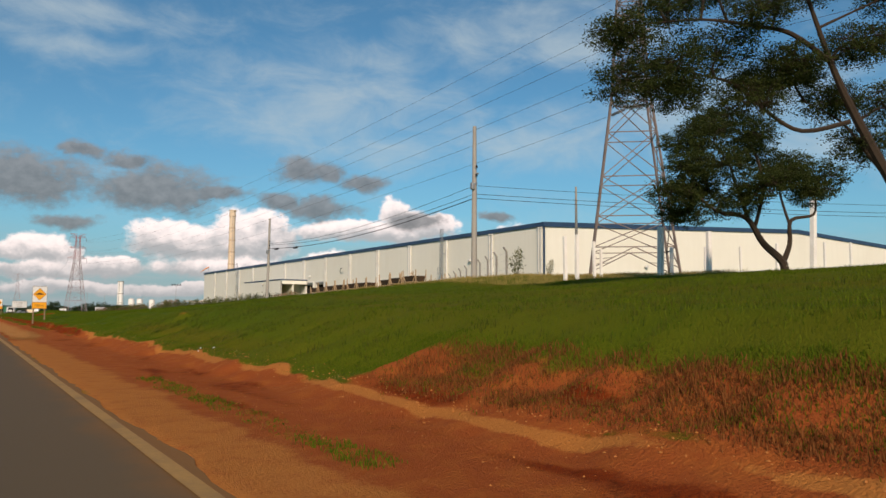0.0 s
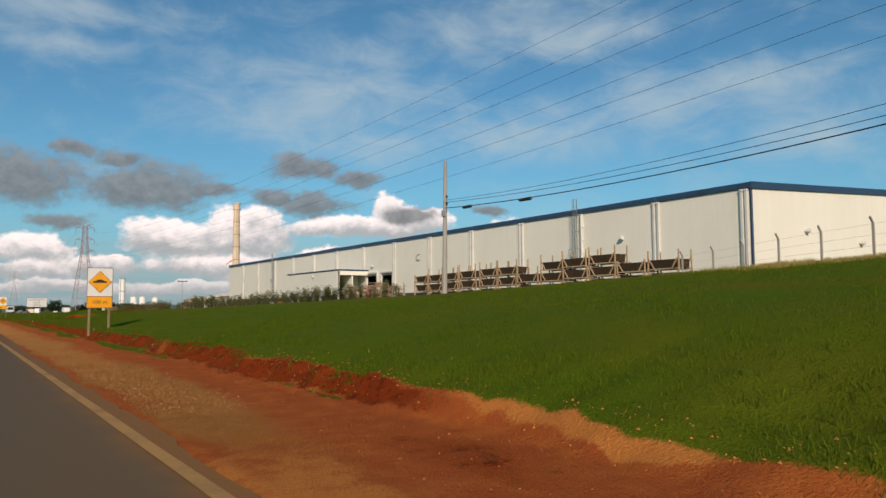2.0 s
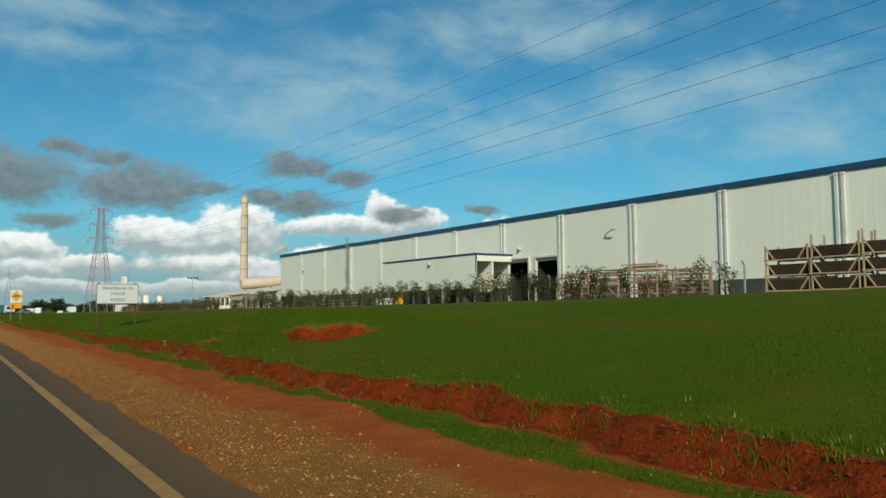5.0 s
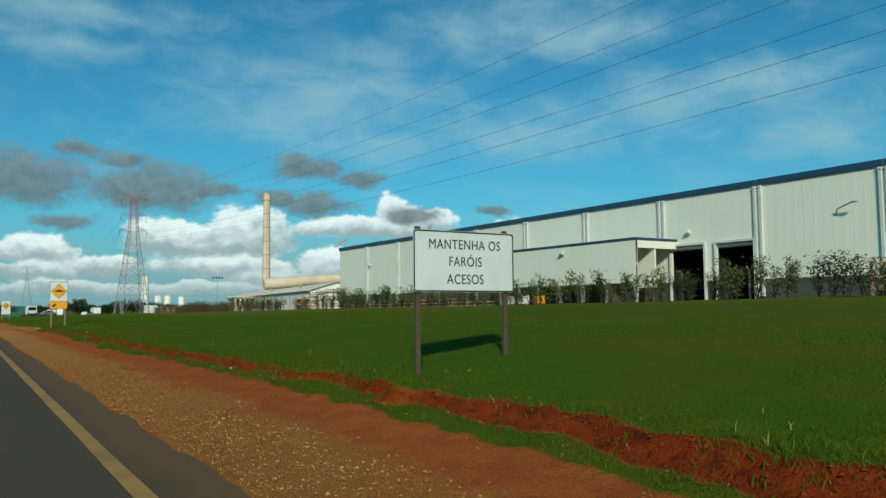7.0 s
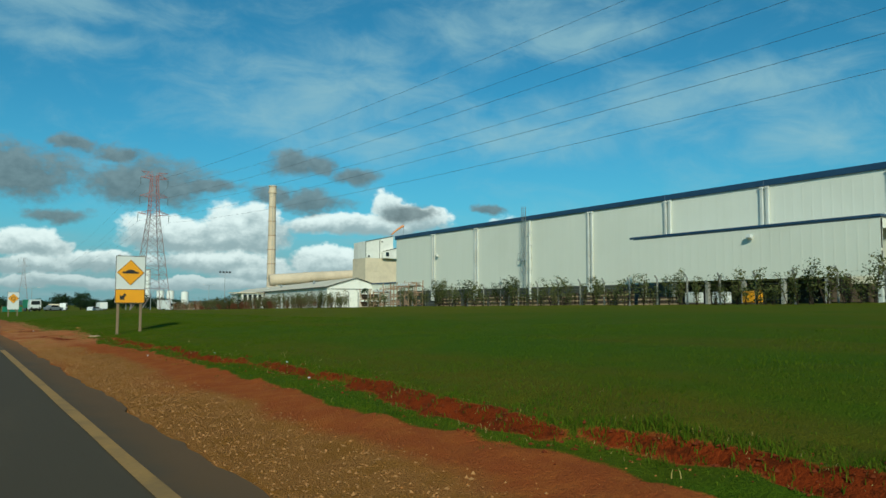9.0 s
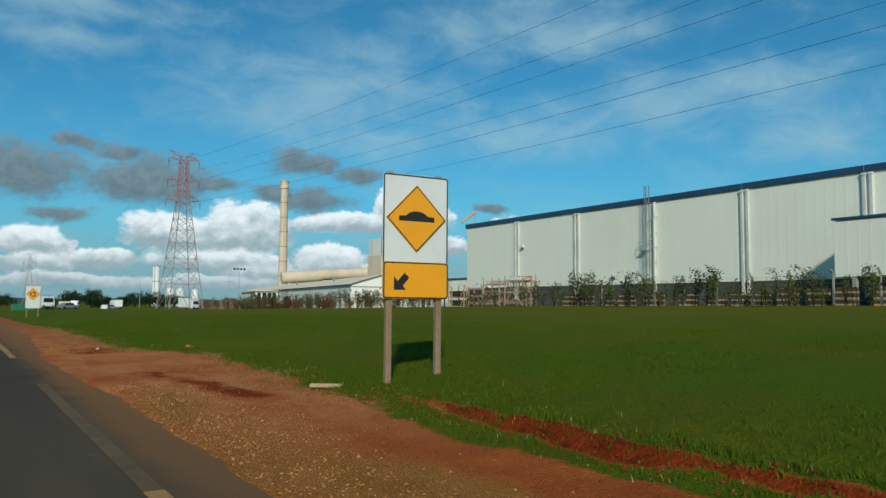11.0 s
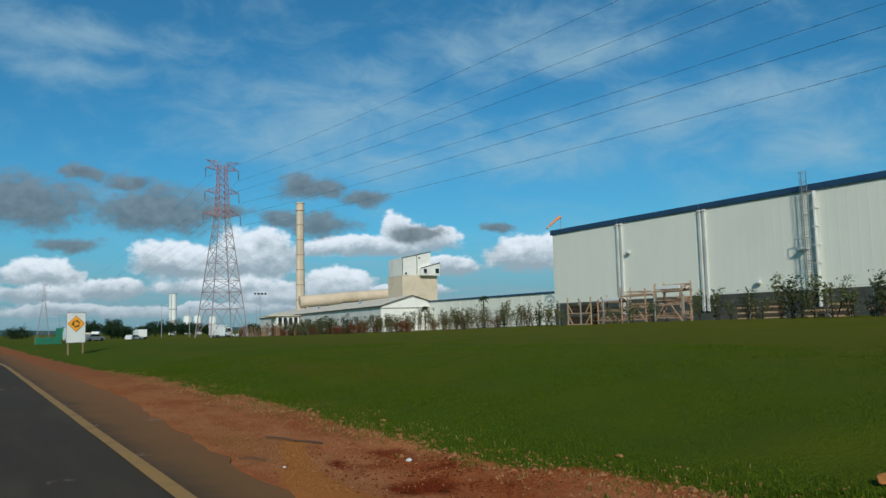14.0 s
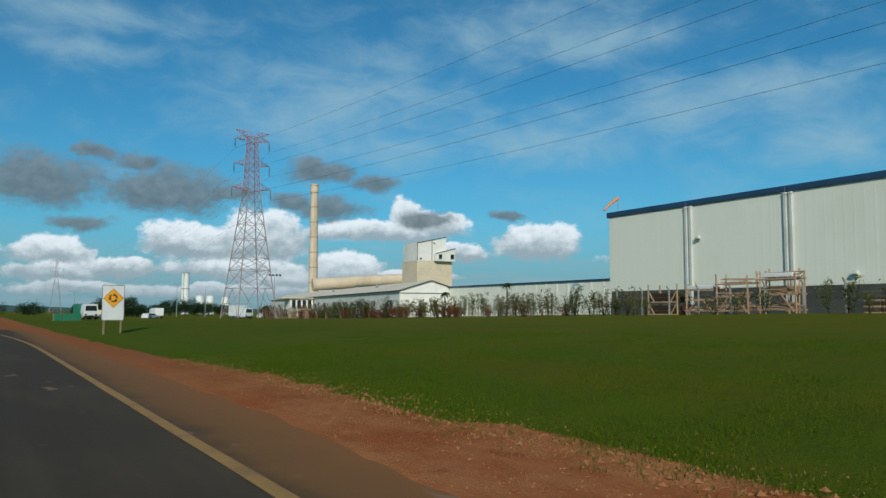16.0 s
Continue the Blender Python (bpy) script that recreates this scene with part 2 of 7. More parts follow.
M = {
    "cladding": None,
    "blue_trim": material("blue_painted_steel", (0.032, 0.075, 0.15), 0.45, 0.2, 0.2, 3.0, 0.05),
    "white_metal": material("white_painted_metal", (0.62, 0.63, 0.60), 0.5, 0.0, 0.12, 6.0, 0.05, (0.45, 0.44, 0.40)),
    "roof": material("grey_roof_sheet", (0.36, 0.38, 0.39), 0.5, 0.3, 0.15, 1.0, 0.1),
    "dark_base": material("dark_concrete_base", (0.07, 0.075, 0.07), 0.85, 0.0, 0.3, 2.0, 0.3, (0.13, 0.12, 0.09)),
    "inside": material("dark_interior", (0.025, 0.027, 0.03), 0.9, 0.0, 0.3, 1.0, 0.1),
    "galvanised": material("galvanised_steel", (0.34, 0.36, 0.37), 0.5, 0.55, 0.2, 5.0, 0.05),
    "pylon_red": material("red_painted_lattice_steel", (0.36, 0.20, 0.20), 0.55, 0.25, 0.25, 3.0, 0.05),
    "concrete": material("weathered_concrete", (0.34, 0.33, 0.30), 0.85, 0.0, 0.2, 12.0, 0.25, (0.24, 0.22, 0.19)),
    "concrete_white": material("whitewashed_concrete", (0.85, 0.84, 0.80), 0.85, 0.0, 0.2, 12.0, 0.2, (0.42, 0.36, 0.28)),
    "wood_post": material("grey_brown_timber_post", (0.27, 0.19, 0.12), 0.85, 0.0, 0.35, 14.0, 0.3, (0.15, 0.11, 0.07)),
    "wood_dark": material("dark_stained_timber_post", (0.085, 0.062, 0.045), 0.85, 0.0, 0.35, 14.0, 0.3, (0.05, 0.04, 0.03)),
    "wood_light": material("raw_pale_timber", (0.46, 0.33, 0.20), 0.85, 0.0, 0.35, 10.0, 0.25, (0.28, 0.20, 0.13)),
    "crate_panel": material("weathered_green_brown_panel", (0.050, 0.036, 0.022), 0.85, 0.0, 0.5, 4.0, 0.2, (0.10, 0.05, 0.028), 0.8),
    "sign_white": material("white_sign_sheet", (0.66, 0.67, 0.66), 0.4, 0.0, 0.05, 30.0, 0.02, (0.56, 0.57, 0.55), 1.2),
    "sign_yellow": material("amber_sign_sheet", (0.80, 0.34, 0.006), 0.4, 0.0, 0.05, 30.0, 0.02, (0.70, 0.31, 0.008), 1.2),
    "sign_black": material("black_sign_film", (0.018, 0.017, 0.016), 0.45, 0.0, 0.2, 30.0, 0.02),
    "sign_back": material("bare_aluminium_sheet", (0.42, 0.43, 0.43), 0.4, 0.7, 0.1, 20.0, 0.02),
    "cable": material("black_cable", (0.02, 0.02, 0.022), 0.6, 0.0, 0.2, 20.0, 0.0),
    "wire": material("dull_aluminium_wire", (0.10, 0.11, 0.12), 0.5, 0.3, 0.2, 20.0, 0.0),
    "chimney": material("pale_cream_concrete", (0.68, 0.55, 0.41), 0.85, 0.0, 0.12, 0.5, 0.1, (0.46, 0.37, 0.27), 0.05),
    "cream_wall": material("cream_rendered_wall", (0.70, 0.59, 0.44), 0.85, 0.0, 0.12, 0.6, 0.05, (0.50, 0.42, 0.32), 0.08),
    "white_wall": material("white_rendered_wall", (0.80, 0.78, 0.73), 0.8, 0.0, 0.1, 0.6, 0.05, (0.58, 0.56, 0.52), 0.08),
    "glass_dark": material("dark_window_glass", (0.02, 0.025, 0.03), 0.12, 0.0, 0.1, 2.0, 0.0),
    "rubber": material("black_rubber", (0.02, 0.02, 0.02), 0.8, 0.0, 0.2, 20.0, 0.1),
    "paint_white": material("white_vehicle_paint", (0.72, 0.73, 0.73), 0.3, 0.0, 0.05, 4.0, 0.0, coat=0.4),
    "paint_green": material("green_tarpaulin", (0.03, 0.20, 0.11), 0.6, 0.0, 0.15, 4.0, 0.05),
    "orange": material("orange_fabric", (0.72, 0.30, 0.12), 0.8, 0.0, 0.15, 6.0, 0.1),
    "red_paint": material("rust_red_paint", (0.36, 0.06, 0.03), 0.6, 0.0, 0.25, 6.0, 0.1),
    "bark": material("dark_tree_bark", (0.045, 0.033, 0.024), 0.9, 0.0, 0.4, 10.0, 0.5, (0.05, 0.04, 0.03)),
    "leaf": leaf_material("dark_green_leaves", (0.022, 0.036, 0.010), (0.060, 0.078, 0.020)),
    "leaf_far": leaf_material("far_dark_foliage", (0.022, 0.045, 0.022), (0.045, 0.075, 0.030)),
    "shrub": leaf_material("olive_shrub_leaves", (0.060, 0.085, 0.025), (0.17, 0.165, 0.060)),
    "blade": leaf_material("grass_blades", (0.040, 0.084, 0.003), (0.112, 0.146, 0.009), 0.9),
    "line_yellow": material("worn_cream_road_paint", (0.42, 0.235, 0.070), 0.7, 0.0, 0.35, 16.0, 0.1, (0.16, 0.11, 0.055), 0.9),
    "line_dusty": material("dust_covered_road_paint", (0.17, 0.115, 0.060), 0.85, 0.0, 0.5, 9.0, 0.1, (0.07, 0.055, 0.038), 1.1),
    "stripe": material("worn_yellow_bump_paint", (0.080, 0.060, 0.026), 0.85, 0.0, 0.9, 9.0, 0.1, (0.030, 0.029, 0.026), 1.3),
    "clod": material("pale_orange_earth", (0.48, 0.19, 0.05), 0.95, 0.0, 0.25, 14.0, 0.5, (0.34, 0.12, 0.04), 2.0),
    "red_clod": material("red_earth", (0.15, 0.030, 0.008), 0.95, 0.0, 0.3, 14.0, 0.5, (0.20, 0.045, 0.016), 2.0),
    "crumb": material("brown_dry_crumbs", (0.30, 0.135, 0.055), 0.95, 0.0, 0.4, 14.0, 0.3, (0.16, 0.09, 0.04), 3.0),
    "pebble": material("pale_gravel_stone", (0.44, 0.215, 0.078), 0.9, 0.0, 0.4, 14.0, 0.2),
    "litter": material("white_plastic_scrap", (0.75, 0.75, 0.73), 0.5, 0.0, 0.05, 8.0, 0.05),
    "bright_white": material("bright_white_steel", (0.82, 0.82, 0.80), 0.5, 0.0, 0.06, 0.6, 0.02, (0.74, 0.73, 0.70), 0.08),
    "chimney_band": material("rusty_cream_band", (0.42, 0.28, 0.19), 0.85, 0.0, 0.2, 0.5, 0.05),
    "rack_wood": material("pinkish_sawn_timber", (0.44, 0.29, 0.19), 0.85, 0.0, 0.3, 10.0, 0.2, (0.34, 0.17, 0.11)),
    "cream_roof": material("cream_roof_sheet", (0.80, 0.70, 0.55), 0.7, 0.0, 0.1, 0.4, 0.03, (0.70, 0.60, 0.46), 0.06),
    "faded_blue": material("faded_blue_wall_paint", (0.40, 0.52, 0.58), 0.7, 0.0, 0.15, 0.6, 0.02),
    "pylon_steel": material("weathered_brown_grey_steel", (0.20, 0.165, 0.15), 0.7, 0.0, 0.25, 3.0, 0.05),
    # steel of the far pylons, paled in its base colour to stand for distance haze
    "pylon_far": material("haze_paled_weathered_steel", (0.34, 0.28, 0.28), 0.7, 0.0, 0.2, 3.0, 0.05),
    "blue_sheet": material("blue_tarpaulin", (0.03, 0.09, 0.24), 0.6, 0.0, 0.2, 5.0, 0.1),
    # the blue of the distance haze is mixed into the hills' base colour
    "hill": material("hazy_blue_green_hill", (0.055, 0.10, 0.115), 0.95, 0.0, 0.3, 0.01, 0.0),
}


def cladding_material():
    """Off-white ribbed wall sheet: narrow vertical ribs in relief, faint streaks of dust."""
    m = bpy.data.materials.new("off_white_ribbed_cladding")
    m.use_nodes = True
    n = Nodes(m.node_tree)
    at = n.add("ShaderNodeTexCoord").outputs["Object"]
    streak = n.noise(n.scaled(at, (1.2, 1.2, 0.06)), 1.0, 5, 0.6)
    wide = n.noise(at, 0.09, 4, 0.6)
    colour = n.mix(streak, (0.76, 0.755, 0.66), (0.84, 0.83, 0.74))
    colour = n.mix(n.math("MULTIPLY", n.span(wide, 0.45, 0.75), 0.5), colour, (0.72, 0.71, 0.61))
    shader = n.add("ShaderNodeBsdfPrincipled")
    n.link(colour, shader.inputs["Base Color"])
    shader.inputs["Roughness"].default_value = 0.55
    n.link(shader.outputs[0], n.add("ShaderNodeOutputMaterial").inputs[0])
    return m


M["cladding"] = cladding_material()


def asphalt_material():
    m = bpy.data.materials.new("worn_asphalt_with_red_dust")
    m.use_nodes = True
    n = Nodes(m.node_tree)
    at = n.add("ShaderNodeTexCoord").outputs["Object"]
    xyz = n.add("ShaderNodeSeparateXYZ")
    n.link(at, xyz.inputs[0])
    fine = n.noise(at, 55, 4, 0.7)
    wide = n.noise(n.scaled(at, (0.8, 0.12, 1)), 1.0, 5, 0.6)
    patch = n.noise(at, 0.9, 4, 0.6)
    late = n.span(xyz.outputs[1], 152.0, 172.0)
    early = n.span(xyz.outputs[1], 90.0, 20.0)
    colour = n.mix(fine, (0.046, 0.040, 0.029), (0.088, 0.076, 0.054))
    colour = n.mix(n.math("MULTIPLY", early, 0.7), colour, n.mix(fine, (0.072, 0.062, 0.042), (0.130, 0.110, 0.074)))
    colour = n.mix(n.math("MULTIPLY", late, 0.75), colour, n.mix(fine, (0.027, 0.024, 0.019), (0.052, 0.045, 0.036)))
    colour = n.mix(n.math("MULTIPLY", n.span(wide, 0.45, 0.7), 0.45), colour, (0.100, 0.080, 0.052))
    # dust carried in from the verge
    out = n.math("MULTIPLY_ADD", patch, 0.9, n.math("MULTIPLY_ADD", fine, 0.3, n.math("ADD", xyz.outputs[0], -0.6)))
    strength = n.math("MULTIPLY_ADD", late, 0.70, n.math("MULTIPLY_ADD", early, 0.50, 0.32), clamp=True)
    dust = n.math("MULTIPLY", n.span(n.math("MULTIPLY_ADD", early, 0.35, out), 2.0, 2.75), strength)
    dust = n.math("MAXIMUM", dust, n.math("MULTIPLY", n.span(out, 2.6, 4.1), n.math("MULTIPLY", late, 1.0)))
    film_ = n.math("MULTIPLY", n.span(out, -2.5, 2.2), n.math("MULTIPLY_ADD", early, 0.14, 0.10))
    colour = n.mix(film_, colour, (0.26, 0.14, 0.05))
    tan = n.mix(n.span(out, 2.4, 3.9), n.mix(late, (0.25, 0.115, 0.034), (0.200, 0.100, 0.036)), n.mix(late, (0.32, 0.125, 0.048), (0.265, 0.115, 0.040)))
    colour = n.mix(dust, colour, tan)
    spots = n.span(n.noise(n.scaled(at, (1.0, 0.45, 1)), 1.9, 3, 0.5), 0.66, 0.74)
    colour = n.mix(n.math("MULTIPLY", n.math("MULTIPLY", spots, late), 0.7), colour, (0.30, 0.19, 0.12))
    shader = n.add("ShaderNodeBsdfPrincipled")
    n.link(colour, shader.inputs["Base Color"])
    shader.inputs["Roughness"].default_value = 0.88
    shader.inputs["Specular IOR Level"].default_value = 0.12
    rise = n.add("ShaderNodeBump")
    rise.inputs["Strength"].default_value, rise.inputs["Distance"].default_value = 0.4, 0.006
    n.link(fine, rise.inputs["Height"])
    n.link(rise.outputs[0], shader.inputs["Normal"])
    n.link(shader.outputs[0], n.add("ShaderNodeOutputMaterial").inputs[0])
    return m


def ground_material():
    """Grass, red earth, gravel and loose pale soil, mixed by the four cover weights of the sheet."""
    m = bpy.data.materials.new("grass_red_earth_and_gravel")
    m.use_nodes = True
    n = Nodes(m.node_tree)
    at = n.add("ShaderNodeTexCoord").outputs["Object"]
    cover = n.add("ShaderNodeAttribute", attribute_name="cover")
    rgb = n.add("ShaderNodeSeparateColor")
    n.link(cover.outputs["Color"], rgb.inputs[0])
    red, gravel, pale = rgb.outputs
    fine = n.noise(at, 22, 5, 0.65)
    mid = n.noise(at, 2.2, 5, 0.6)
    wide = n.noise(at, 0.16, 4, 0.6, 0.5)
    mow = n.noise(n.scaled(at, (0.30, 0.035, 1)), 1.0, 4, 0.55)
    grass = n.mix(fine, (0.036, 0.078, 0.003), (0.098, 0.146, 0.008))
    dapple = n.noise(n.scaled(at, (0.5, 0.5, 1)), 1.0, 7, 0.75)
    grass = n.mix(n.math("MULTIPLY", n.span(dapple, 0.38, 0.70), 0.40), grass, (0.056, 0.118, 0.006))
    grass = n.mix(n.math("MULTIPLY", n.span(wide, 0.42, 0.68), 0.50), grass, (0.115, 0.118, 0.009))
    grass = n.mix(n.math("MULTIPLY", n.span(mow, 0.50, 0.70), 0.60), grass, (0.135, 0.098, 0.012))
    grass = n.mix(n.math("MULTIPLY", n.span(mid, 0.55, 0.75), 0.35), grass, (0.030, 0.066, 0.003))
    place = n.add("ShaderNodeSeparateXYZ")
    n.link(at, place.inputs[0])
    dry = n.math("MAXIMUM", n.math("MULTIPLY", n.span(place.outputs[0], 10.0, 45.0), 0.55), n.math("MAXIMUM", n.math("MULTIPLY", n.span(place.outputs[1], 140.0, 180.0), n.math("MULTIPLY_ADD", n.span(place.outputs[0], 7.0, 32.0), 0.60, 0.30)), n.math("MULTIPLY", n.span(place.outputs[1], 22.0, 0.0), 0.4)))
    grass = n.mix(n.math("MULTIPLY", dry, n.span(n.math("MULTIPLY_ADD", dapple, 0.6, n.math("MULTIPLY", wide, 0.5)), 0.22, 0.62)), grass, n.mix(fine, (0.096, 0.104, 0.007), (0.165, 0.148, 0.013)))
    earth = n.mix(fine, (0.27, 0.060, 0.015), (0.41, 0.108, 0.030))
    earth = n.mix(n.math("MULTIPLY", n.span(mid, 0.40, 0.68), 0.7), earth, (0.42, 0.125, 0.028))
    xyz = n.add("ShaderNodeSeparateXYZ")
    n.link(at, xyz.inputs[0])
    trodden = n.mix(mid, (0.26, 0.100, 0.040), (0.36, 0.148, 0.060))
    trodden = n.mix(n.math("MULTIPLY", n.span(n.noise(n.scaled(at, (1.2, 0.3, 1)), 1.0, 4, 0.6), 0.5, 0.7), 0.5), trodden, (0.37, 0.105, 0.038))
    earth = n.mix(n.math("MULTIPLY", n.span(xyz.outputs[1], 174.0, 186.0), 0.85), earth, trodden)
    bare = n.mix(n.span(n.noise(n.scaled(at, (0.9, 0.35, 1)), 1.0, 6, 0.65), 0.34, 0.64), (0.37, 0.100, 0.029), (0.54, 0.220, 0.086))
    bare = n.mix(n.math("MULTIPLY", n.span(n.noise(at, 3.2, 5, 0.7), 0.50, 0.72), 0.6), bare, (0.29, 0.066, 0.019))
    bare = n.mix(n.math("MULTIPLY", n.span(n.noise(at, 14.0, 4, 0.7), 0.55, 0.75), 0.5), bare, (0.47, 0.22, 0.095))
    zone = n.math("MULTIPLY", n.span(xyz.outputs[1], 157.0, 164.0), n.span(xyz.outputs[1], 215.0, 178.0))
    earth = n.mix(n.math("MULTIPLY", zone, 0.85), earth, bare)
    cells = n.add("ShaderNodeTexVoronoi")
    n.link(at, cells.inputs["Vector"])
    cells.inputs["Scale"].default_value = 58
    split = n.add("ShaderNodeSeparateColor")
    n.link(cells.outputs["Color"], split.inputs[0])
    stone = n.mix(split.outputs[0], (0.33, 0.135, 0.034), (0.50, 0.228, 0.065))
    stone = n.mix(n.span(mid, 0.42, 0.66), stone, (0.36, 0.155, 0.032))
    loose = n.mix(fine, (0.42, 0.140, 0.030), (0.57, 0.225, 0.058))
    ragged = n.math("MULTIPLY_ADD", mid, 0.7, n.math("MULTIPLY_ADD", fine, 0.5, -0.6))

    def weight(v):
        return n.span(n.math("ADD", v, n.math("MULTIPLY", ragged, n.math("MULTIPLY", n.math("MULTIPLY", v, n.math("SUBTRACT", 1.0, v)), 4.0))), 0.32, 0.68)

    colour = n.mix(weight(red), grass, earth)
    colour = n.mix(n.span(n.math("MULTIPLY_ADD", ragged, 0.5, gravel), 0.10, 0.85), colour, stone)
    colour = n.mix(weight(pale), colour, loose)
    deep_red = n.mix(mid, (0.12, 0.019, 0.004), (0.30, 0.050, 0.011))
    # near-black flecks by noise: crevice shade painted into the deep red earth
    deep_red = n.mix(n.math("MULTIPLY", n.span(n.noise(n.scaled(at, (2.2, 2.2, 5.0)), 2.0, 5, 0.65), 0.48, 0.66), 0.7), deep_red, (0.060, 0.016, 0.005))
    colour = n.mix(weight(cover.outputs["Alpha"]), colour, deep_red)
    shader = n.add("ShaderNodeBsdfPrincipled")
    n.link(colour, shader.inputs["Base Color"])
    shader.inputs["Roughness"].default_value = 0.95
    shader.inputs["Specular IOR Level"].default_value = 0.03
    rise = n.add("ShaderNodeBump")
    rise.inputs["Strength"].default_value, rise.inputs["Distance"].default_value = 0.85, 0.06
    n.link(n.math("ADD", fine, n.math("MULTIPLY", cells.outputs["Distance"], n.math("MULTIPLY", gravel, -1.0))), rise.inputs["Height"])
    n.link(rise.outputs[0], shader.inputs["Normal"])
    n.link(shader.outputs[0], n.add("ShaderNodeOutputMaterial").inputs[0])
    return m


M["asphalt"], M["ground"] = asphalt_material(), ground_material()


# ---- mesh helpers ----
def finish(name, bm, mat, smooth=False):
    bmesh.ops.recalc_face_normals(bm, faces=bm.faces[:])
    me = bpy.data.meshes.new(name)
    bm.to_mesh(me)
    bm.free()
    for one in mat if isinstance(mat, (list, tuple)) else (mat,):
        me.materials.append(M[one])
    if smooth:
        me.shade_smooth()
    return me


def part(name, bm, mat, parent=None, label="", smooth=False, at=None):
    """Links a bmesh as one mesh object, under a thing or a part if one is given."""
    ob = new(name, finish(name, bm, mat, smooth))
    if at is not None:
        ob.matrix_basis = at
    if parent is not None:
        ob.parent = parent
    return tagged(ob, label) if label else ob


def thing(name, at, label, category, group="", kind=""):
    ob = new(name)
    ob.empty_display_size = 0.2
    ob.matrix_basis = at
    return tagged(ob, label, category, group, kind)


BOX_FACES = ((0, 1, 3, 2), (4, 6, 7, 5), (0, 4, 5, 1), (2, 3, 7, 6), (0, 2, 6, 4), (1, 5, 7, 3))


def box(bm, centre, size, turn=None, bevel=0.0):
    m = Matrix.Translation(centre) @ (turn or Matrix()) @ Matrix.Diagonal((*size, 1))
    made = [bm.verts.new(m @ Vector((x, y, z))) for x in (-0.5, 0.5) for y in (-0.5, 0.5) for z in (-0.5, 0.5)]
    for f in BOX_FACES:
        bm.faces.new([made[i] for i in f])
    if bevel:
        edges = list({e for v in made for e in v.link_edges})
        bmesh.ops.bevel(bm, geom=edges, offset=bevel, segments=1, affect="EDGES")
    return bm


def rod(bm, a, b, r0, r1=None, n=8, caps=True):
    a, b = Vector(a), Vector(b)
    d = b - a
    if d.length < 1e-6:
        return bm
    turn = d.to_track_quat("Z", "Y").to_matrix()
    r1 = r0 if r1 is None else r1
    rings = []
    for p, r in ((a, r0), (b, r1)):
        rings.append([bm.verts.new(p + turn @ Vector((r * math.cos(k * 2 * math.pi / n), r * math.sin(k * 2 * math.pi / n), 0))) for k in range(n)])
    for k in range(n):
        j = (k + 1) % n
        bm.faces.new((rings[0][k], rings[0][j], rings[1][j], rings[1][k]))
    if caps:
        bm.faces.new(rings[0][::-1])
        bm.faces.new(rings[1])
    return bm


def bar(bm, a, b, w, h=None):
    """A straight square bar from a to b."""
    a, b = Vector(a), Vector(b)
    d = b - a
    turn = d.to_track_quat("Y", "Z").to_matrix().to_4x4()
    return box(bm, (a + b) / 2, (w, d.length, h or w), turn)


def slab(bm, outline, y0, y1):
    """A flat shape in x and z, from y0 to y1 deep."""
    front = [bm.verts.new((x, y0, z)) for x, z in outline]
    rear = [bm.verts.new((x, y1, z)) for x, z in outline]
    bm.faces.new(front)
    bm.faces.new(rear[::-1])
    for i in range(len(front)):
        j = (i + 1) % len(front)
        bm.faces.new((front[j], front[i], rear[i], rear[j]))
    return bm


def tube(bm, pts, r, n=4):
    """A round line through the given points, in one piece."""
    pts = [Vector(p) for p in pts]
    rings = []
    for i, p in enumerate(pts):
        d = pts[min(i + 1, len(pts) - 1)] - pts[max(i - 1, 0)]
        turn = d.to_track_quat("Z", "Y").to_matrix()
        rings.append([bm.verts.new(p + turn @ Vector((r * math.cos(k * 2 * math.pi / n), r * math.sin(k * 2 * math.pi / n), 0))) for k in range(n)])
    for a, b in zip(rings, rings[1:]):
        for k in range(n):
            bm.faces.new((a[k], a[(k + 1) % n], b[(k + 1) % n], b[k]))
    return bm


def B():
    return bmesh.new()


# ---- the ground ----
def lattice(x, y, seed):
    """Smooth value noise in -1 to 1 over arrays of x and y."""
    xi, yi = np.floor(x).astype(np.int64), np.floor(y).astype(np.int64)
    u, v = x - xi, y - yi
    u, v = u * u * (3 - 2 * u), v * v * (3 - 2 * v)

    def rnd(i, j):
        h = (i * 374761393 + j * 668265263 + seed * 1274126177) & 0xFFFFFFFF
        h = ((h ^ (h >> 13)) * 1274126177) & 0xFFFFFFFF
        return ((h ^ (h >> 16)) & 0xFFFF) / 32767.5 - 1

    top = rnd(xi, yi) * (1 - u) + rnd(xi + 1, yi) * u
    low = rnd(xi, yi + 1) * (1 - u) + rnd(xi + 1, yi + 1) * u
    return top * (1 - v) + low * v


def step(v, lo, hi):
    t = np.clip((v - lo) / (hi - lo), 0, 1)
    return t * t * (3 - 2 * t)


def road_rim(y):
    """Where the asphalt ends: narrow at first, spread out with dust at the end."""
    base = np.interp(y, (-30, 20, 32, 50, 62, 110, 158, 166, 170, 176, 182, 187, 191, 201, 228), (2.42, 2.45, 2.6, 2.6, 2.85, 2.98, 3.0, 3.1, 3.0, 2.9, 3.15, 3.4, 3.7, 3.85, 3.6))
    return base + 0.06 * lattice(y * 0.8, y * 0, 21) + 0.04 * lattice(y * 2.1, y * 0, 22) + 0.03 * lattice(y * 5.1, y * 0, 29)


def scarp_x(y):
    return 6.12 + 0.22 * lattice(y * 0.35, y * 0, 5) + 0.14 * lattice(y * 1.3, y * 0, 6) + 0.06 * lattice(y * 3.7, y * 0, 9)


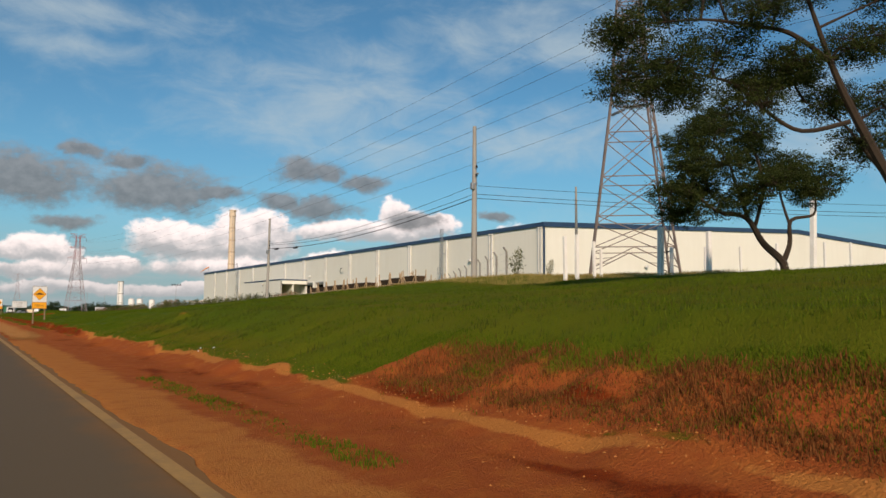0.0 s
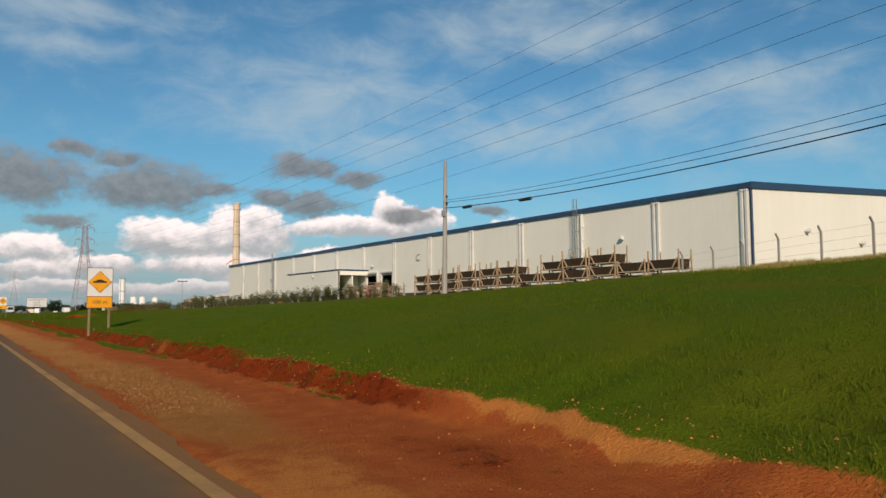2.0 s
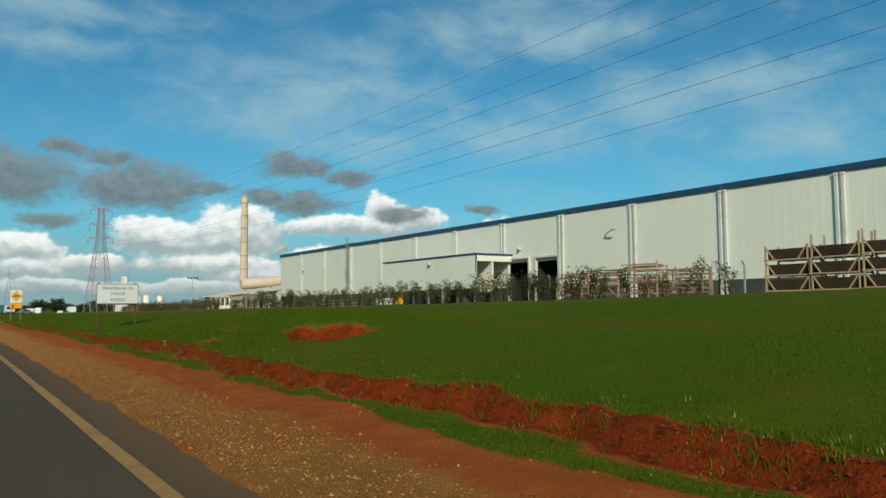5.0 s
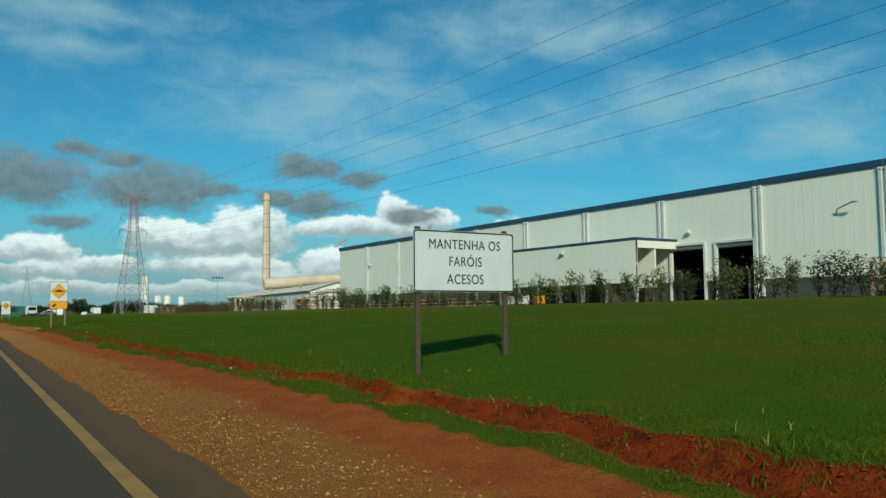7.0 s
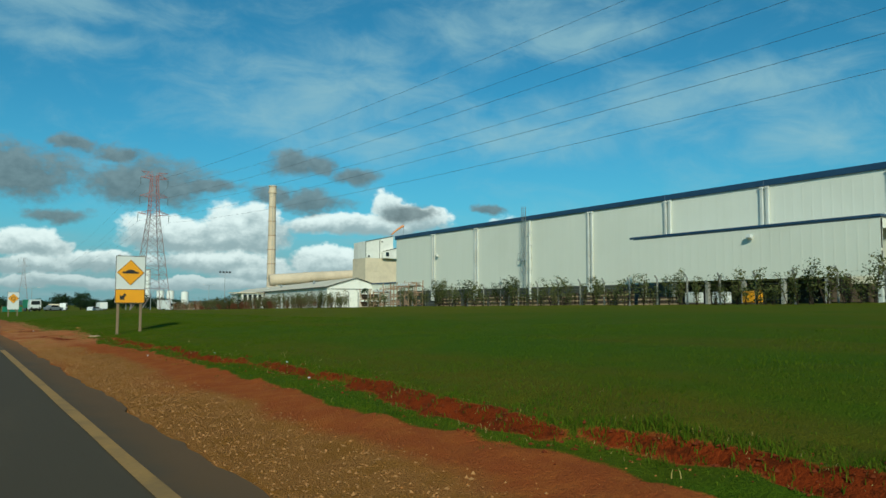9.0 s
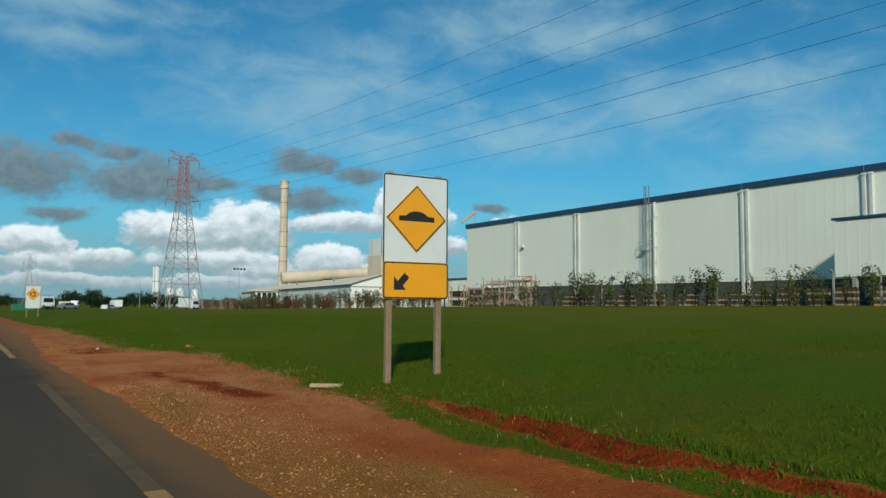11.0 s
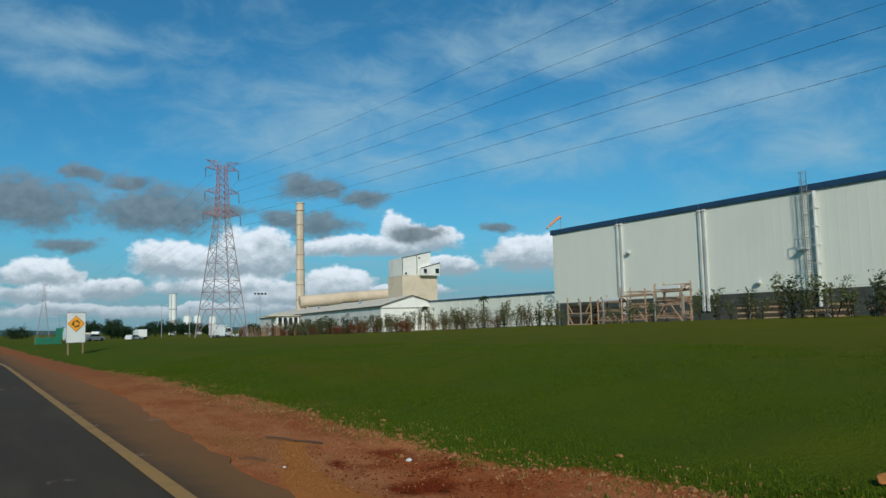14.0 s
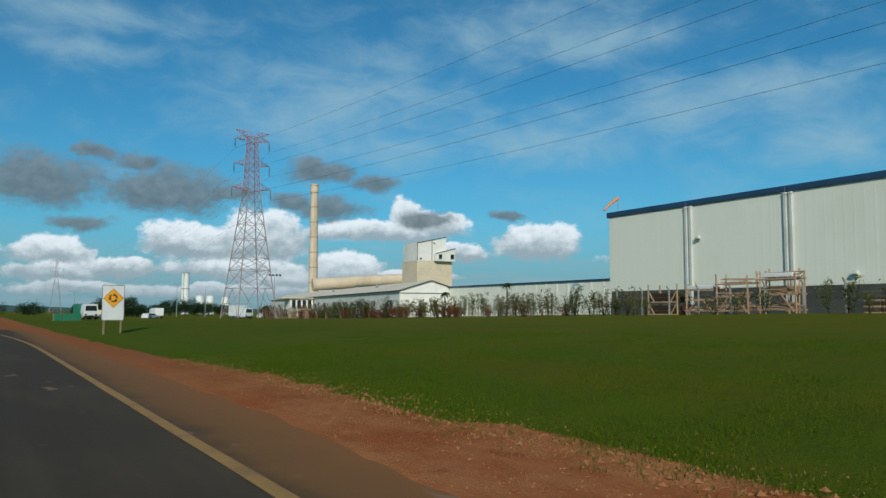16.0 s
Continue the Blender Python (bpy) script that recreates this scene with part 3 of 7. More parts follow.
def ground_z(x, y):
    """Height of the ground: verge, cut edge, bank and field; the road lies at 0."""
    x, y = np.asarray(x, float), np.asarray(y, float)
    lip = np.interp(y, (-30, 10, 35, 55, 110, 150, 166, 175, 230, 300), (0.42, 0.46, 0.50, 0.50, 0.50, 0.37, 0.33, 0.28, 0.25, 0.1))
    h10 = np.interp(y, (-60, 0, 16, 40, 58, 109, 163, 200, 230, 300, 400), (1.7, 1.6, 1.55, 1.3, 1.12, 1.05, 0.68, 0.62, 0.55, 0.1, -0.6))
    h28 = np.interp(y, (-60, 0, 8, 16, 35, 60, 75, 100, 130, 160, 200, 260, 320, 400), (3.3, 3.3, 3.35, 3.8, 3.2, 2.5, 2.3, 1.85, 1.55, 1.3, 1.15, 0.75, 0.3, -0.6))
    h50 = np.interp(y, (-60, 10, 40, 59, 75, 90, 112, 150, 183, 217, 237, 262, 281, 326, 400), (4.7, 4.7, 4.2, 3.55, 3.05, 2.65, 2.28, 1.9, 1.7, 1.52, 1.25, 0.86, 0.55, 0.0, -0.6))
    h75 = np.interp(y, (-60, 40, 69, 100, 160, 260, 330, 400), (4.9, 4.6, 4.1, 3.0, 2.0, 1.3, 0.3, -0.6))
    edge = scarp_x(y)
    sharp = np.interp(y, (17, 27, 45, 150, 163, 172), (0.9, 0.30, 0.14, 0.10, 0.2, 0.9)) * (1 + 0.5 * lattice(y * 1.7, y * 0, 8))
    rise = np.interp(y, (20, 45, 70, 110, 140, 165, 180), (0.05, 0.20, 0.24, 0.34, 0.28, 0.20, 0.1))
    low = rise * step(x, 2.9, 6.4)
    z = low + (lip - low) * step(x, edge - sharp, edge + sharp)
    z = np.where(x > edge + sharp, lip + (h10 - lip) * np.clip((x - edge - sharp) / (10 - edge - sharp), 0, 1), z)
    soft = np.clip((x - 10) / 18, 0, 1)
    z = np.where(x > 10, h10 + (h28 - h10) * (soft * 0.7 + 0.3 * soft * (2 - soft)), z)
    z = np.where(x > 28, h28 + (h50 - h28) * np.clip((x - 28) / 22, 0, 1), z)
    z = np.where(x > 50, h50 + (h75 - h50) * np.clip((x - 50) / 22, 0, 1), z)
    far = np.hypot(x, y - 150)
    z = np.where(x < -9, 0.02 * np.clip(-9 - x, 0, 20), z)
    # heaps of dug earth beside the cutting
    z = z + 0.40 * np.exp(-((x - 9.6) ** 2 / 9 + (y - 92.5) ** 2 / 14)) + 0.2 * np.exp(-((x - 7.6) ** 2 / 2 + (y - 98.5) ** 2 / 5))
    z = z - 0.42 * step(1.5 - np.hypot((x - 9.3) / 1.15, (y - 87.4) / 1.45) + 0.45 * lattice(x * 0.8, y * 0.8, 33) + 0.25 * lattice(x * 2.3, y * 2.3, 40), 0.25, 0.75) + 0.10 * step(1.9 - np.hypot((x - 8.6) / 1.9, (y - 91.0) / 2.2), 0, 1) * lattice(x * 1.4, y * 1.4, 34)
    z = z + 0.34 * np.clip(1 - np.hypot(x - 9.1, y - 15.8) / 0.42, 0, 1)
    rough = np.clip((x - 5.3) / 1.5, 0, 1)
    z = z + rough * (0.035 * lattice(x * 0.9, y * 0.9, 1) + 0.05 * lattice(x * 0.23, y * 0.23, 2) * step(x, 7, 14))
    mess = step(x, 4.6, 5.6) * (1 - step(x, 6.6, 8.0)) * (0.25 + 0.75 * step(y, 22, 32) * (1 - step(y, 158, 166)))
    z = z + 0.036 * mess * (lattice(x * 3.1, y * 2.3, 3) + 0.8 * lattice(x * 5.3, y * 4.1, 4))
    z = z + 0.012 * (1 - 0.75 * step(y, 150, 165)) * step(x, 3.0, 4.0) * lattice(x * 2.3, y * 1.1, 7)
    dish = np.hypot((x - 4.72) / 1.05, (y - 179.9) / 2.4)
    z = z - step(1.15 - dish, 0, 0.5) * (0.06 + 0.025 * lattice(x * 3.3, y * 3.0, 37))
    rim = road_rim(y)
    z = np.where(x < rim + 0.35, np.minimum(z, 0.02 * np.clip(x - rim, 0, 1)), z)
    z = np.where((x < rim) & (x > -9), -0.05, z)
    return np.where(far > 700, -1.2 + 0 * z, z) if np.ndim(z) else z


def gz(x, y):
    return float(ground_z(np.array([x]), np.array([y]))[0])


def grass_rim(y):
    """The edge of the grass beside the bare earth at the speed bump and after it."""
    return np.interp(y, (158, 163, 166, 168, 170, 172.3, 174.2, 178, 181, 186, 190, 196, 205, 214, 240), (6.2, 5.95, 5.95, 6.0, 6.15, 6.6, 6.15, 5.6, 5.5, 5.4, 5.45, 5.6, 5.35, 4.9, 4.6))


def ground_cover(x, y):
    """Weights of red earth, gravel and loose pale soil."""
    wob = 0.14 * lattice(x * 0 + 1, y * 0.37, 11) + 0.10 * lattice(x * 1.1, y * 1.1, 12) + 0.06 * lattice(x * 3.1, y * 2.7, 39)
    edge = scarp_x(y)
    u = x + wob
    south, middle = 1 - step(y, 22, 29), step(y, 22, 29) * (1 - step(y, 158, 166))
    wash, north = step(y, 158, 166) * (1 - step(y, 178, 186)), step(y, 178, 186)
    slow = lattice(x * 0 + 3, y * 0.16, 17)
    red = south * step(u, 3.5, 4.1) * (1 - step(u, 6.0, 6.4))
    deep = south * step(u, 4.0, 4.4) * (1 - step(u, 5.4, 5.9)) * (0.36 + 0.22 * lattice(x * 0.9, y * 0.25, 18) + 0.2 * lattice(x * 2.6, y * 0.6, 38))
    ripe = np.interp(y, (28, 36, 45, 60, 160), (0.45, 0.40, 0.2, 0.0, 0.0))
    red = red + middle * step(u, 3.9, 4.5) * (1 - step(u, 5.15 + ripe + 0.25 * slow, 5.55 + ripe + 0.25 * slow)) + middle * (0.75 - 0.45 * step(y, 55, 80)) * (1 - step(u, 2.75, 3.05))
    red = red + middle * 0.26 * (1 - 0.75 * step(y, 65, 90)) * step(u, 5.0, 5.4) * (1 - step(u, 6.0, 6.3)) * (0.7 + 0.9 * lattice(x * 1.6, y * 0.7, 19))
    red = np.maximum(red, 0.95 * step(u, 2.2, 2.5) * (1 - step(u, 4.6, 5.0)))
    wide_ = np.interp(y, (27, 44, 60, 85, 110, 160), (0.25, 0.34, 0.36, 0.28, 0.15, 0.11)) * (1 + 0.45 * lattice(x * 0 + 2, y * 0.8, 20))
    face = np.exp(-((x - edge) / wide_) ** 2) * np.clip(1.05 + 0.45 * lattice(x * 0.2, y * 0.33, 13) + 0.45 * lattice(x * 2.0, y * 1.9, 23), 0, 1.3)
    red = red + middle * np.clip(face * 1.2, 0, 1)
    deep = deep + middle * np.clip(face * 1.1, 0, 1)
    dish = np.hypot((x - 4.72) / 1.05, (y - 179.9) / 2.4) + 0.18 * lattice(x * 1.6, y * 1.2, 35)
    deep = deep + (0.36 + 0.42 * lattice(x * 2.2, y * 1.6, 36)) * step(1.1 - dish, 0, 0.45) + 0.5 * np.exp(-((x - 4.8) ** 2 / 0.08 + (y - 188.7) ** 2 / 0.5)) + 0.4 * np.exp(-((x - 4.46) ** 2 / 0.03 + (y - 185.7) ** 2 / 0.12))
    track = np.interp(y, (163.5, 166, 168.5, 171), (5.15, 4.78, 4.55, 4.1))
    deep = deep + 0.55 * step(y, 162.5, 164) * (1 - step(y, 170, 171.5)) * np.exp(-((u - track) / 0.42) ** 2) * np.clip(0.8 + 0.9 * lattice(x * 2.1, y * 0.9, 30), 0, 1.2)
    deep = deep + 0.4 * np.exp(-((x - 4.5) ** 2 / 0.06 + (y - 197.1) ** 2 / 0.7))
    rim_ = grass_rim(y) + 0.15 * lattice(x * 0 + 4, y * 0.5, 24)
    red = red + (wash + north) * (1 - step(u, rim_ - 0.15, rim_ + 0.35))
    bank = (1 - step(y, -9.5, -6.5)) * step(u, 5.9, 6.6)
    red = red + bank * (1 - step(x, 7.3, 8.8)) * (0.95 + 0.5 * lattice(x * 0.9, y * 0.7, 14) + 0.25 * lattice(x * 3.0, y * 2.6, 25))
    deep = deep + bank * (1 - step(x, 7.2, 8.4)) * (0.35 + 0.55 * lattice(x * 1.1, y * 0.9, 26))
    for cx, cy, rx, ry, k in ((9.1, 15.8, 0.35, 0.35, 1.0), (8.1, 14.6, 0.5, 0.5, 0.55), (7.85, 91.5, 0.4, 0.5, 0.7), (6.9, 90.4, 0.4, 0.4, 0.8)):
        red = red + k * np.exp(-((x - cx) ** 2 / rx ** 2 + (y - cy) ** 2 / ry ** 2)) * (0.85 + 0.5 * lattice(x * 1.3, y * 1.3, 15))
    hollow = step(1.5 - np.hypot((x - 9.3) / 1.15, (y - 87.4) / 1.45) + 0.45 * lattice(x * 0.8, y * 0.8, 33) + 0.25 * lattice(x * 2.3, y * 2.3, 40), 0.15, 0.6)
    red, deep = np.maximum(red, hollow), np.maximum(deep, 0.9 * hollow)
    grav = middle * step(u, 2.6, 3.0) * (1 - step(u, 4.1 + 0.2 * slow, 4.9 + 0.2 * slow)) * np.clip(0.85 + 0.4 * lattice(x * 0.7, y * 0.4, 31), 0, 1)
    grav = grav + 0.9 * np.exp(-((x - 3.65 - 0.12 * (y - 165)) ** 2 / 0.30 + (y - 165) ** 2 / 4.5)) + 0.5 * np.exp(-((x - 3.7) ** 2 / 0.25 + (y - 183.5) ** 2 / 5.0))
    grav = grav + 0.25 * south * step(u, 2.0, 2.4) * (1 - step(u, 3.6, 4.2)) * (0.4 + 0.6 * step(u, 3.2, 3.7))
    pale = south * np.exp(-((u - 6.15) / 0.18) ** 2) * np.clip(0.75 + 0.7 * lattice(x * 0.3, y * 0.5, 16), 0, 1)
    pale = pale + 0.8 * np.exp(-((dish - 1.18) / 0.16) ** 2) * step(4.9 - x, 0, 0.8)
    pale = pale + south * 0.62 * step(u, 2.0, 2.4) * (1 - step(u, 3.4, 4.0)) + wash * 0.3 * (1 - step(u, 5.4, 6.4))
    pale = pale + middle * 0.22 * step(u, 4.2, 4.7) * (1 - step(u, 5.0, 5.4)) + 0.10 * north * (1 - step(u, 3.7, 5.0))
    verge = np.where(x > 1.5, 1.0, 0.0)
    return np.stack([np.clip(v, 0, 1) * verge for v in (red, grav, pale, deep)], -1)


def knots(*spans):
    out = []
    for a, b, d in spans:
        out += list(np.arange(a, b - 1e-6, d))
    return np.array(out + [spans[-1][1]])


def build_ground():
    xs = np.r_[-4000, -1500, -600, -250, -120, -60, -30, -15, -9.01, -9, -4, 0, 1.8, knots((2.2, 5.2, 0.12), (5.2, 7.2, 0.085), (7.2, 8.4, 0.14), (8.4, 10.4, 0.2), (10.4, 16, 0.4), (16, 80, 2.0), (80, 200, 15), (200, 600, 80)), 1000, 1800, 4000]
    ys = np.r_[-4000, -1200, -400, -150, -80, -50, knots((-30, 26, 0.28), (26, 166, 0.19), (166, 210, 0.3), (210, 330, 1.5), (330, 480, 10), (480, 1000, 60)), 1400, 2200, 4800]
    gx, gy = np.meshgrid(xs, ys)
    z = ground_z(gx, gy)
    co = np.stack([gx, gy, z], -1).reshape(-1, 3)
    nx, ny = len(xs), len(ys)
    i = (np.arange(ny - 1)[:, None] * nx + np.arange(nx - 1)[None]).ravel()
    faces = np.stack([i, i + 1, i + 1 + nx, i + nx], -1)
    me = bpy.data.meshes.new("ground")
    me.from_pydata(co.tolist(), [], faces.tolist())
    cov = ground_cover(gx, gy).reshape(-1, 4)
    layer = me.color_attributes.new("cover", "FLOAT_COLOR", "POINT")
    layer.data.foreach_set("color", cov.astype(np.float32).ravel())
    me.materials.append(M["ground"])
    me.shade_smooth()
    return tagged(new("ground", me), "sloping grass field with red earth and gravel verge", "ground", kind="structure")


build_ground()


def build_road():
    road = thing("road", pose(0, 0, 0), "grey asphalt road dusted with red earth", "road", kind="structure")
    bm = B()
    ys = np.r_[-400, np.arange(-40, 210, 0.4), np.arange(210, 300, 1.0), 300, 420, 900]
    rim = road_rim(ys)
    rows = []
    for y, r in zip(ys, rim):
        zz = float(np.interp(y, (-400, 240, 420, 900), (0, 0, -0.7, -1.3)))
        rows.append([bm.verts.new((x, y, zz + dz)) for x, dz in ((-8.6, -0.2), (-8.6, 0), (-3.4, 0.03), (1.9, 0.014), (r, -0.002), (r + 0.02, -0.2))])
    for a, b in zip(rows, rows[1:]):
        for j in range(len(a) - 1):
            bm.faces.new((a[j], a[j + 1], b[j + 1], b[j]))
    part("asphalt", bm, "asphalt", road)
    bm = B()
    last = None
    faded = B()
    for y in list(np.arange(-40, 159.5, 0.5)) + [None] + list(np.arange(159.0, 169.5, 0.5)) + [None] + list(np.arange(177, 262, 0.5)):
        if y is None:
            last, bm, faded = None, faded, bm
            continue
        bend = 0.0 if y < 215 else -0.0016 * (y - 215) ** 2
        left, right = 2.10 + 0.004 * math.sin(y * 1.1) + bend, 2.275 + 0.004 * math.sin(y * 0.9 + 1) + bend
        now = [bm.verts.new((left, y, 0.021)), bm.verts.new((right, y, 0.020))]
        if last:
            bm.faces.new((last[0], last[1], now[1], now[0]))
        last = now
    part("edge_line", bm, "line_yellow", road, "worn cream painted edge line")
    part("edge_line", faded, "line_dusty", road, "edge line almost hidden by dust")
    return road


build_road()


def build_bump():
    bump = thing("speed_bump", pose(0, 0, 0), "low asphalt speed bump with worn yellow stripes", "speed bump")
    bm = B()
    rows = []
    for s in np.linspace(-1.85, 1.85, 13):
        z = 0.016 + 0.06 * math.cos(s / 1.85 * math.pi / 2) ** 0.8
        rows.append([bm.verts.new((x, 172.6 + s, z + dz)) for x, dz in ((-8.3, -0.14), (-8.1, 0), (-3, 0.012), (2.3, 0), (2.75, -0.10))])
    for a, b in zip(rows, rows[1:]):
        for j in range(4):
            bm.faces.new((a[j], a[j + 1], b[j + 1], b[j]))
    part("hump", bm, "asphalt", bump)
    for k in range(8):
        bm = B()
        x0 = -7.4 + k * 1.12
        rows = []
        for s in np.linspace(-1.85, 1.85, 13)[1:-1]:
            c = x0 + (s + 1.75) * 0.28
            z = 0.016 + 0.06 * math.cos(s / 1.85 * math.pi / 2) ** 0.8 + 0.005
            rows.append([bm.verts.new((v, 172.6 + s, z + 0.012 * min(1.0, max(0.0, (2.3 - v) / 5.3)))) for v in (c, c + 0.5)])
        for a, b in zip(rows, rows[1:]):
            bm.faces.new((a[0], a[1], b[1], b[0]))
        part("stripe", bm, "stripe", bump)
    return bump


build_bump()

# ---- the warehouse ----
WX, WS, WN, EAVE = 74.6, 69.4, 261.0, 15.25      # west face, south and north ends, eaves
RIDGE_X, RIDGE_Z, EAST = 138.0, 18.05, 201.4
BAY = (WN - WS) / 14
SKIRT = 4.45
DOORS = ((158.9, 163.8, 8.8), (152.2, 157.2, 8.75))


def ribbed(bm, p, q, z0, z1, out, pitch=1.05, rib=0.006, thick=0.25):
    """A wall sheet from p to q in plan with upright ribs standing out to one side; z1 may differ at the two ends."""
    p, q = Vector(p), Vector(q)
    run = q - p
    count = max(1, int(run.length / pitch))
    outv = Vector(out)
    ring = []
    for k in range(count):
        for f, o in ((0.0, 0), (0.78, 0), (0.82, rib), (0.96, rib)):
            f = (k + f) / count
            ring.append((p + run * f + outv * o, f))
    ring.append((q, 1.0))
    za, zb = z1 if isinstance(z1, tuple) else (z1, z1)
    back = [(p + run * f - outv * thick, f) for f in (1.0, 0.0)]
    loop = ring + back
    low = [bm.verts.new((v.x, v.y, z0)) for v, f in loop]
    top = [bm.verts.new((v.x, v.y, za + (zb - za) * f)) for v, f in loop]
    for a in range(len(loop)):
        b = (a + 1) % len(loop)
        bm.faces.new((low[a], low[b], top[b], top[a]))
    bm.faces.new(low)
    bm.faces.new(top)
    return bm


def build_warehouse():
    house = thing("warehouse", pose(0, 0, 0), "long off-white metal-clad warehouse with blue roof edge", "warehouse")
    # west wall, bay by bay, the dock doors left open
    for k in range(14):
        y0, y1 = WS + k * BAY, WS + (k + 1) * BAY
        cuts = [d for d in DOORS if y0 < (d[0] + d[1]) / 2 < y1]
        edges = sorted({y0, y1, *(v for d in cuts for v in d[:2])})
        for a, b in zip(edges, edges[1:]):
            hole = [d for d in cuts if abs((a + b) / 2 - (d[0] + d[1]) / 2) < 0.5]
            part("wall_panel", ribbed(B(), (WX, a), (WX, b), hole[0][2] if hole else SKIRT, EAVE - 0.55, (-1, 0)), "cladding", house)
            if not hole:
                part("plinth", box(B(), (WX + 0.16, (a + b) / 2, (SKIRT + 0.2) / 2), (0.3, b - a, SKIRT - 0.2)), "dark_base", house, "dark concrete wall base")
    # south and north gable walls
    for y, out in ((WS, -1), (WN, 1)):
        for xa, xb, za, zb in ((WX, RIDGE_X, EAVE, RIDGE_Z), (RIDGE_X, EAST, RIDGE_Z, EAVE)):
            bm = B()
            ribbed(bm, (xa, y), (xb, y), 3.0, (za - 0.55, zb - 0.55), (0, out), 0.5 if out < 0 else 4.0)
            part("gable_wall", bm, "cladding", house)
    bm = B()
    box(bm, (EAST - 0.2, (WS + WN) / 2, EAVE / 2), (0.3, WN - WS - 0.6, EAVE - 0.6))
    part("rear_wall", bm, "cladding", house)
    for xa, xb, za, zb in ((WX - 0.1, RIDGE_X, EAVE - 0.08, RIDGE_Z), (RIDGE_X, EAST + 0.3, RIDGE_Z, EAVE - 0.08)):
        bm = B()
        slab(bm, ((xa, za - 0.12), (xb, zb - 0.12), (xb, zb), (xa, za)), WS - 0.2, WN + 0.2)
        part("roof", bm, "roof", house)
    # blue trim along eaves and gables
    for k in range(14):
        bm = B()
        box(bm, (WX - 0.06, WS + (k + 0.5) * BAY, EAVE - 0.22), (0.34, BAY - 0.015, 0.66), bevel=0.03)
        part("eaves_trim", bm, "blue_trim", house)
    for y, s in ((WS - 0.1, -1), (WN + 0.1, 1)):
        for xa, xb, za, zb in ((WX - 0.24, RIDGE_X, EAVE, RIDGE_Z), (RIDGE_X, EAST + 0.4, RIDGE_Z, EAVE)):
            bm = B()
            slab(bm, ((xa, za - 0.62), (xb, zb - 0.62), (xb, zb + 0.12), (xa, za + 0.12)), y - 0.15, y + 0.15)
            part("gable_trim", bm, "blue_trim", house)
    # paired rainwater pipes at the bays
    for k in range(0, 14):
        y = WS + k * BAY
        if k in (2, 11):
            continue
        for dy in ((0.55, 1.15) if k == 0 else (-0.36, 0.34) if k < 9 else (-0.62, 0.08)):
            bm = B()
            foot = 9.6 if 163 < y + dy < 191.5 else 2.6
            bottom = SKIRT - 1.9 if foot < 9 else foot
            box(bm, (WX - 0.15, y + dy, (bottom + EAVE - 0.6) / 2), (0.24, 0.38, EAVE - 0.6 - bottom), bevel=0.04)
            box(bm, (WX - 0.16, y + dy, EAVE - 0.76), (0.34, 0.50, 0.24), bevel=0.04)
            for z in np.arange(max(bottom + 1, 5.5), EAVE - 1, 3.0):
                box(bm, (WX - 0.13, y + dy, z), (0.26, 0.42, 0.06))
            part("downpipe", bm, "white_metal", house, smooth=False)
    bm = B()
    box(bm, (WX - 0.04, WS - 0.04, 9.0), (0.2, 0.2, 11.4), bevel=0.03)
    part("corner_flashing", bm, "blue_trim", house, "narrow dark corner flashing")
    # caged ladders
    for y in (WS + 2 * BAY + 0.5, WS + 11 * BAY - 0.3):
        bm = B()
        for dy in (-0.28, 0.28):
            bar(bm, (WX - 0.75, y + dy, 4.2), (WX - 0.75, y + dy, EAVE + 1.5), 0.07)
        for z in np.arange(4.4, EAVE + 0.4, 0.3):
            rod(bm, (WX - 0.75, y - 0.28, z), (WX - 0.75, y + 0.28, z), 0.02, n=5)
        for z in np.arange(5, EAVE, 2.4):
            for dy in (-0.28, 0.28):
                bar(bm, (WX - 0.75, y + dy, z), (WX, y + dy, z), 0.05)
        ladder = part("ladder", bm, "galvanised", house, "galvanised steel wall ladder with safety cage")
        bm = B()
        for z in np.arange(6.6, EAVE + 1.4, 0.9):
            pts = [(WX - 0.75 - 0.5 * math.sin(a), y + 0.38 * math.cos(a), z) for a in np.linspace(0, math.pi, 8)]
            for a, b in zip(pts, pts[1:]):
                bar(bm, a, b, 0.05, 0.02)
        for a in np.linspace(0.35, math.pi - 0.35, 5):
            bar(bm, (WX - 0.75 - 0.5 * math.sin(a), y + 0.38 * math.cos(a), 6.6), (WX - 0.75 - 0.5 * math.sin(a), y + 0.38 * math.cos(a), EAVE + 1.5), 0.02)
        part("cage", bm, "galvanised", ladder)
        bm = B()
        box(bm, (WX - 0.45, y + 0.9, 8.6), (0.8, 1.0, 0.06))
        for dy in (0.4, 1.4):
            bar(bm, (WX - 0.85, y + dy, 8.6), (WX - 0.85, y + dy, 9.7), 0.05)
        bar(bm, (WX - 0.85, y + 0.4, 9.7), (WX - 0.85, y + 1.4, 9.7), 0.05)
        part("landing", bm, "galvanised", ladder)
        bm = B()
        rod(bm, (WX - 0.25, y - 0.68, SKIRT - 1.8), (WX - 0.25, y - 0.68, EAVE - 0.66), 0.2, n=10)
        for z in np.arange(5.2, EAVE - 1, 1.9):
            box(bm, (WX - 0.2, y - 0.68, z), (0.5, 0.56, 0.12))
        part("downpipe", bm, "white_metal", house)
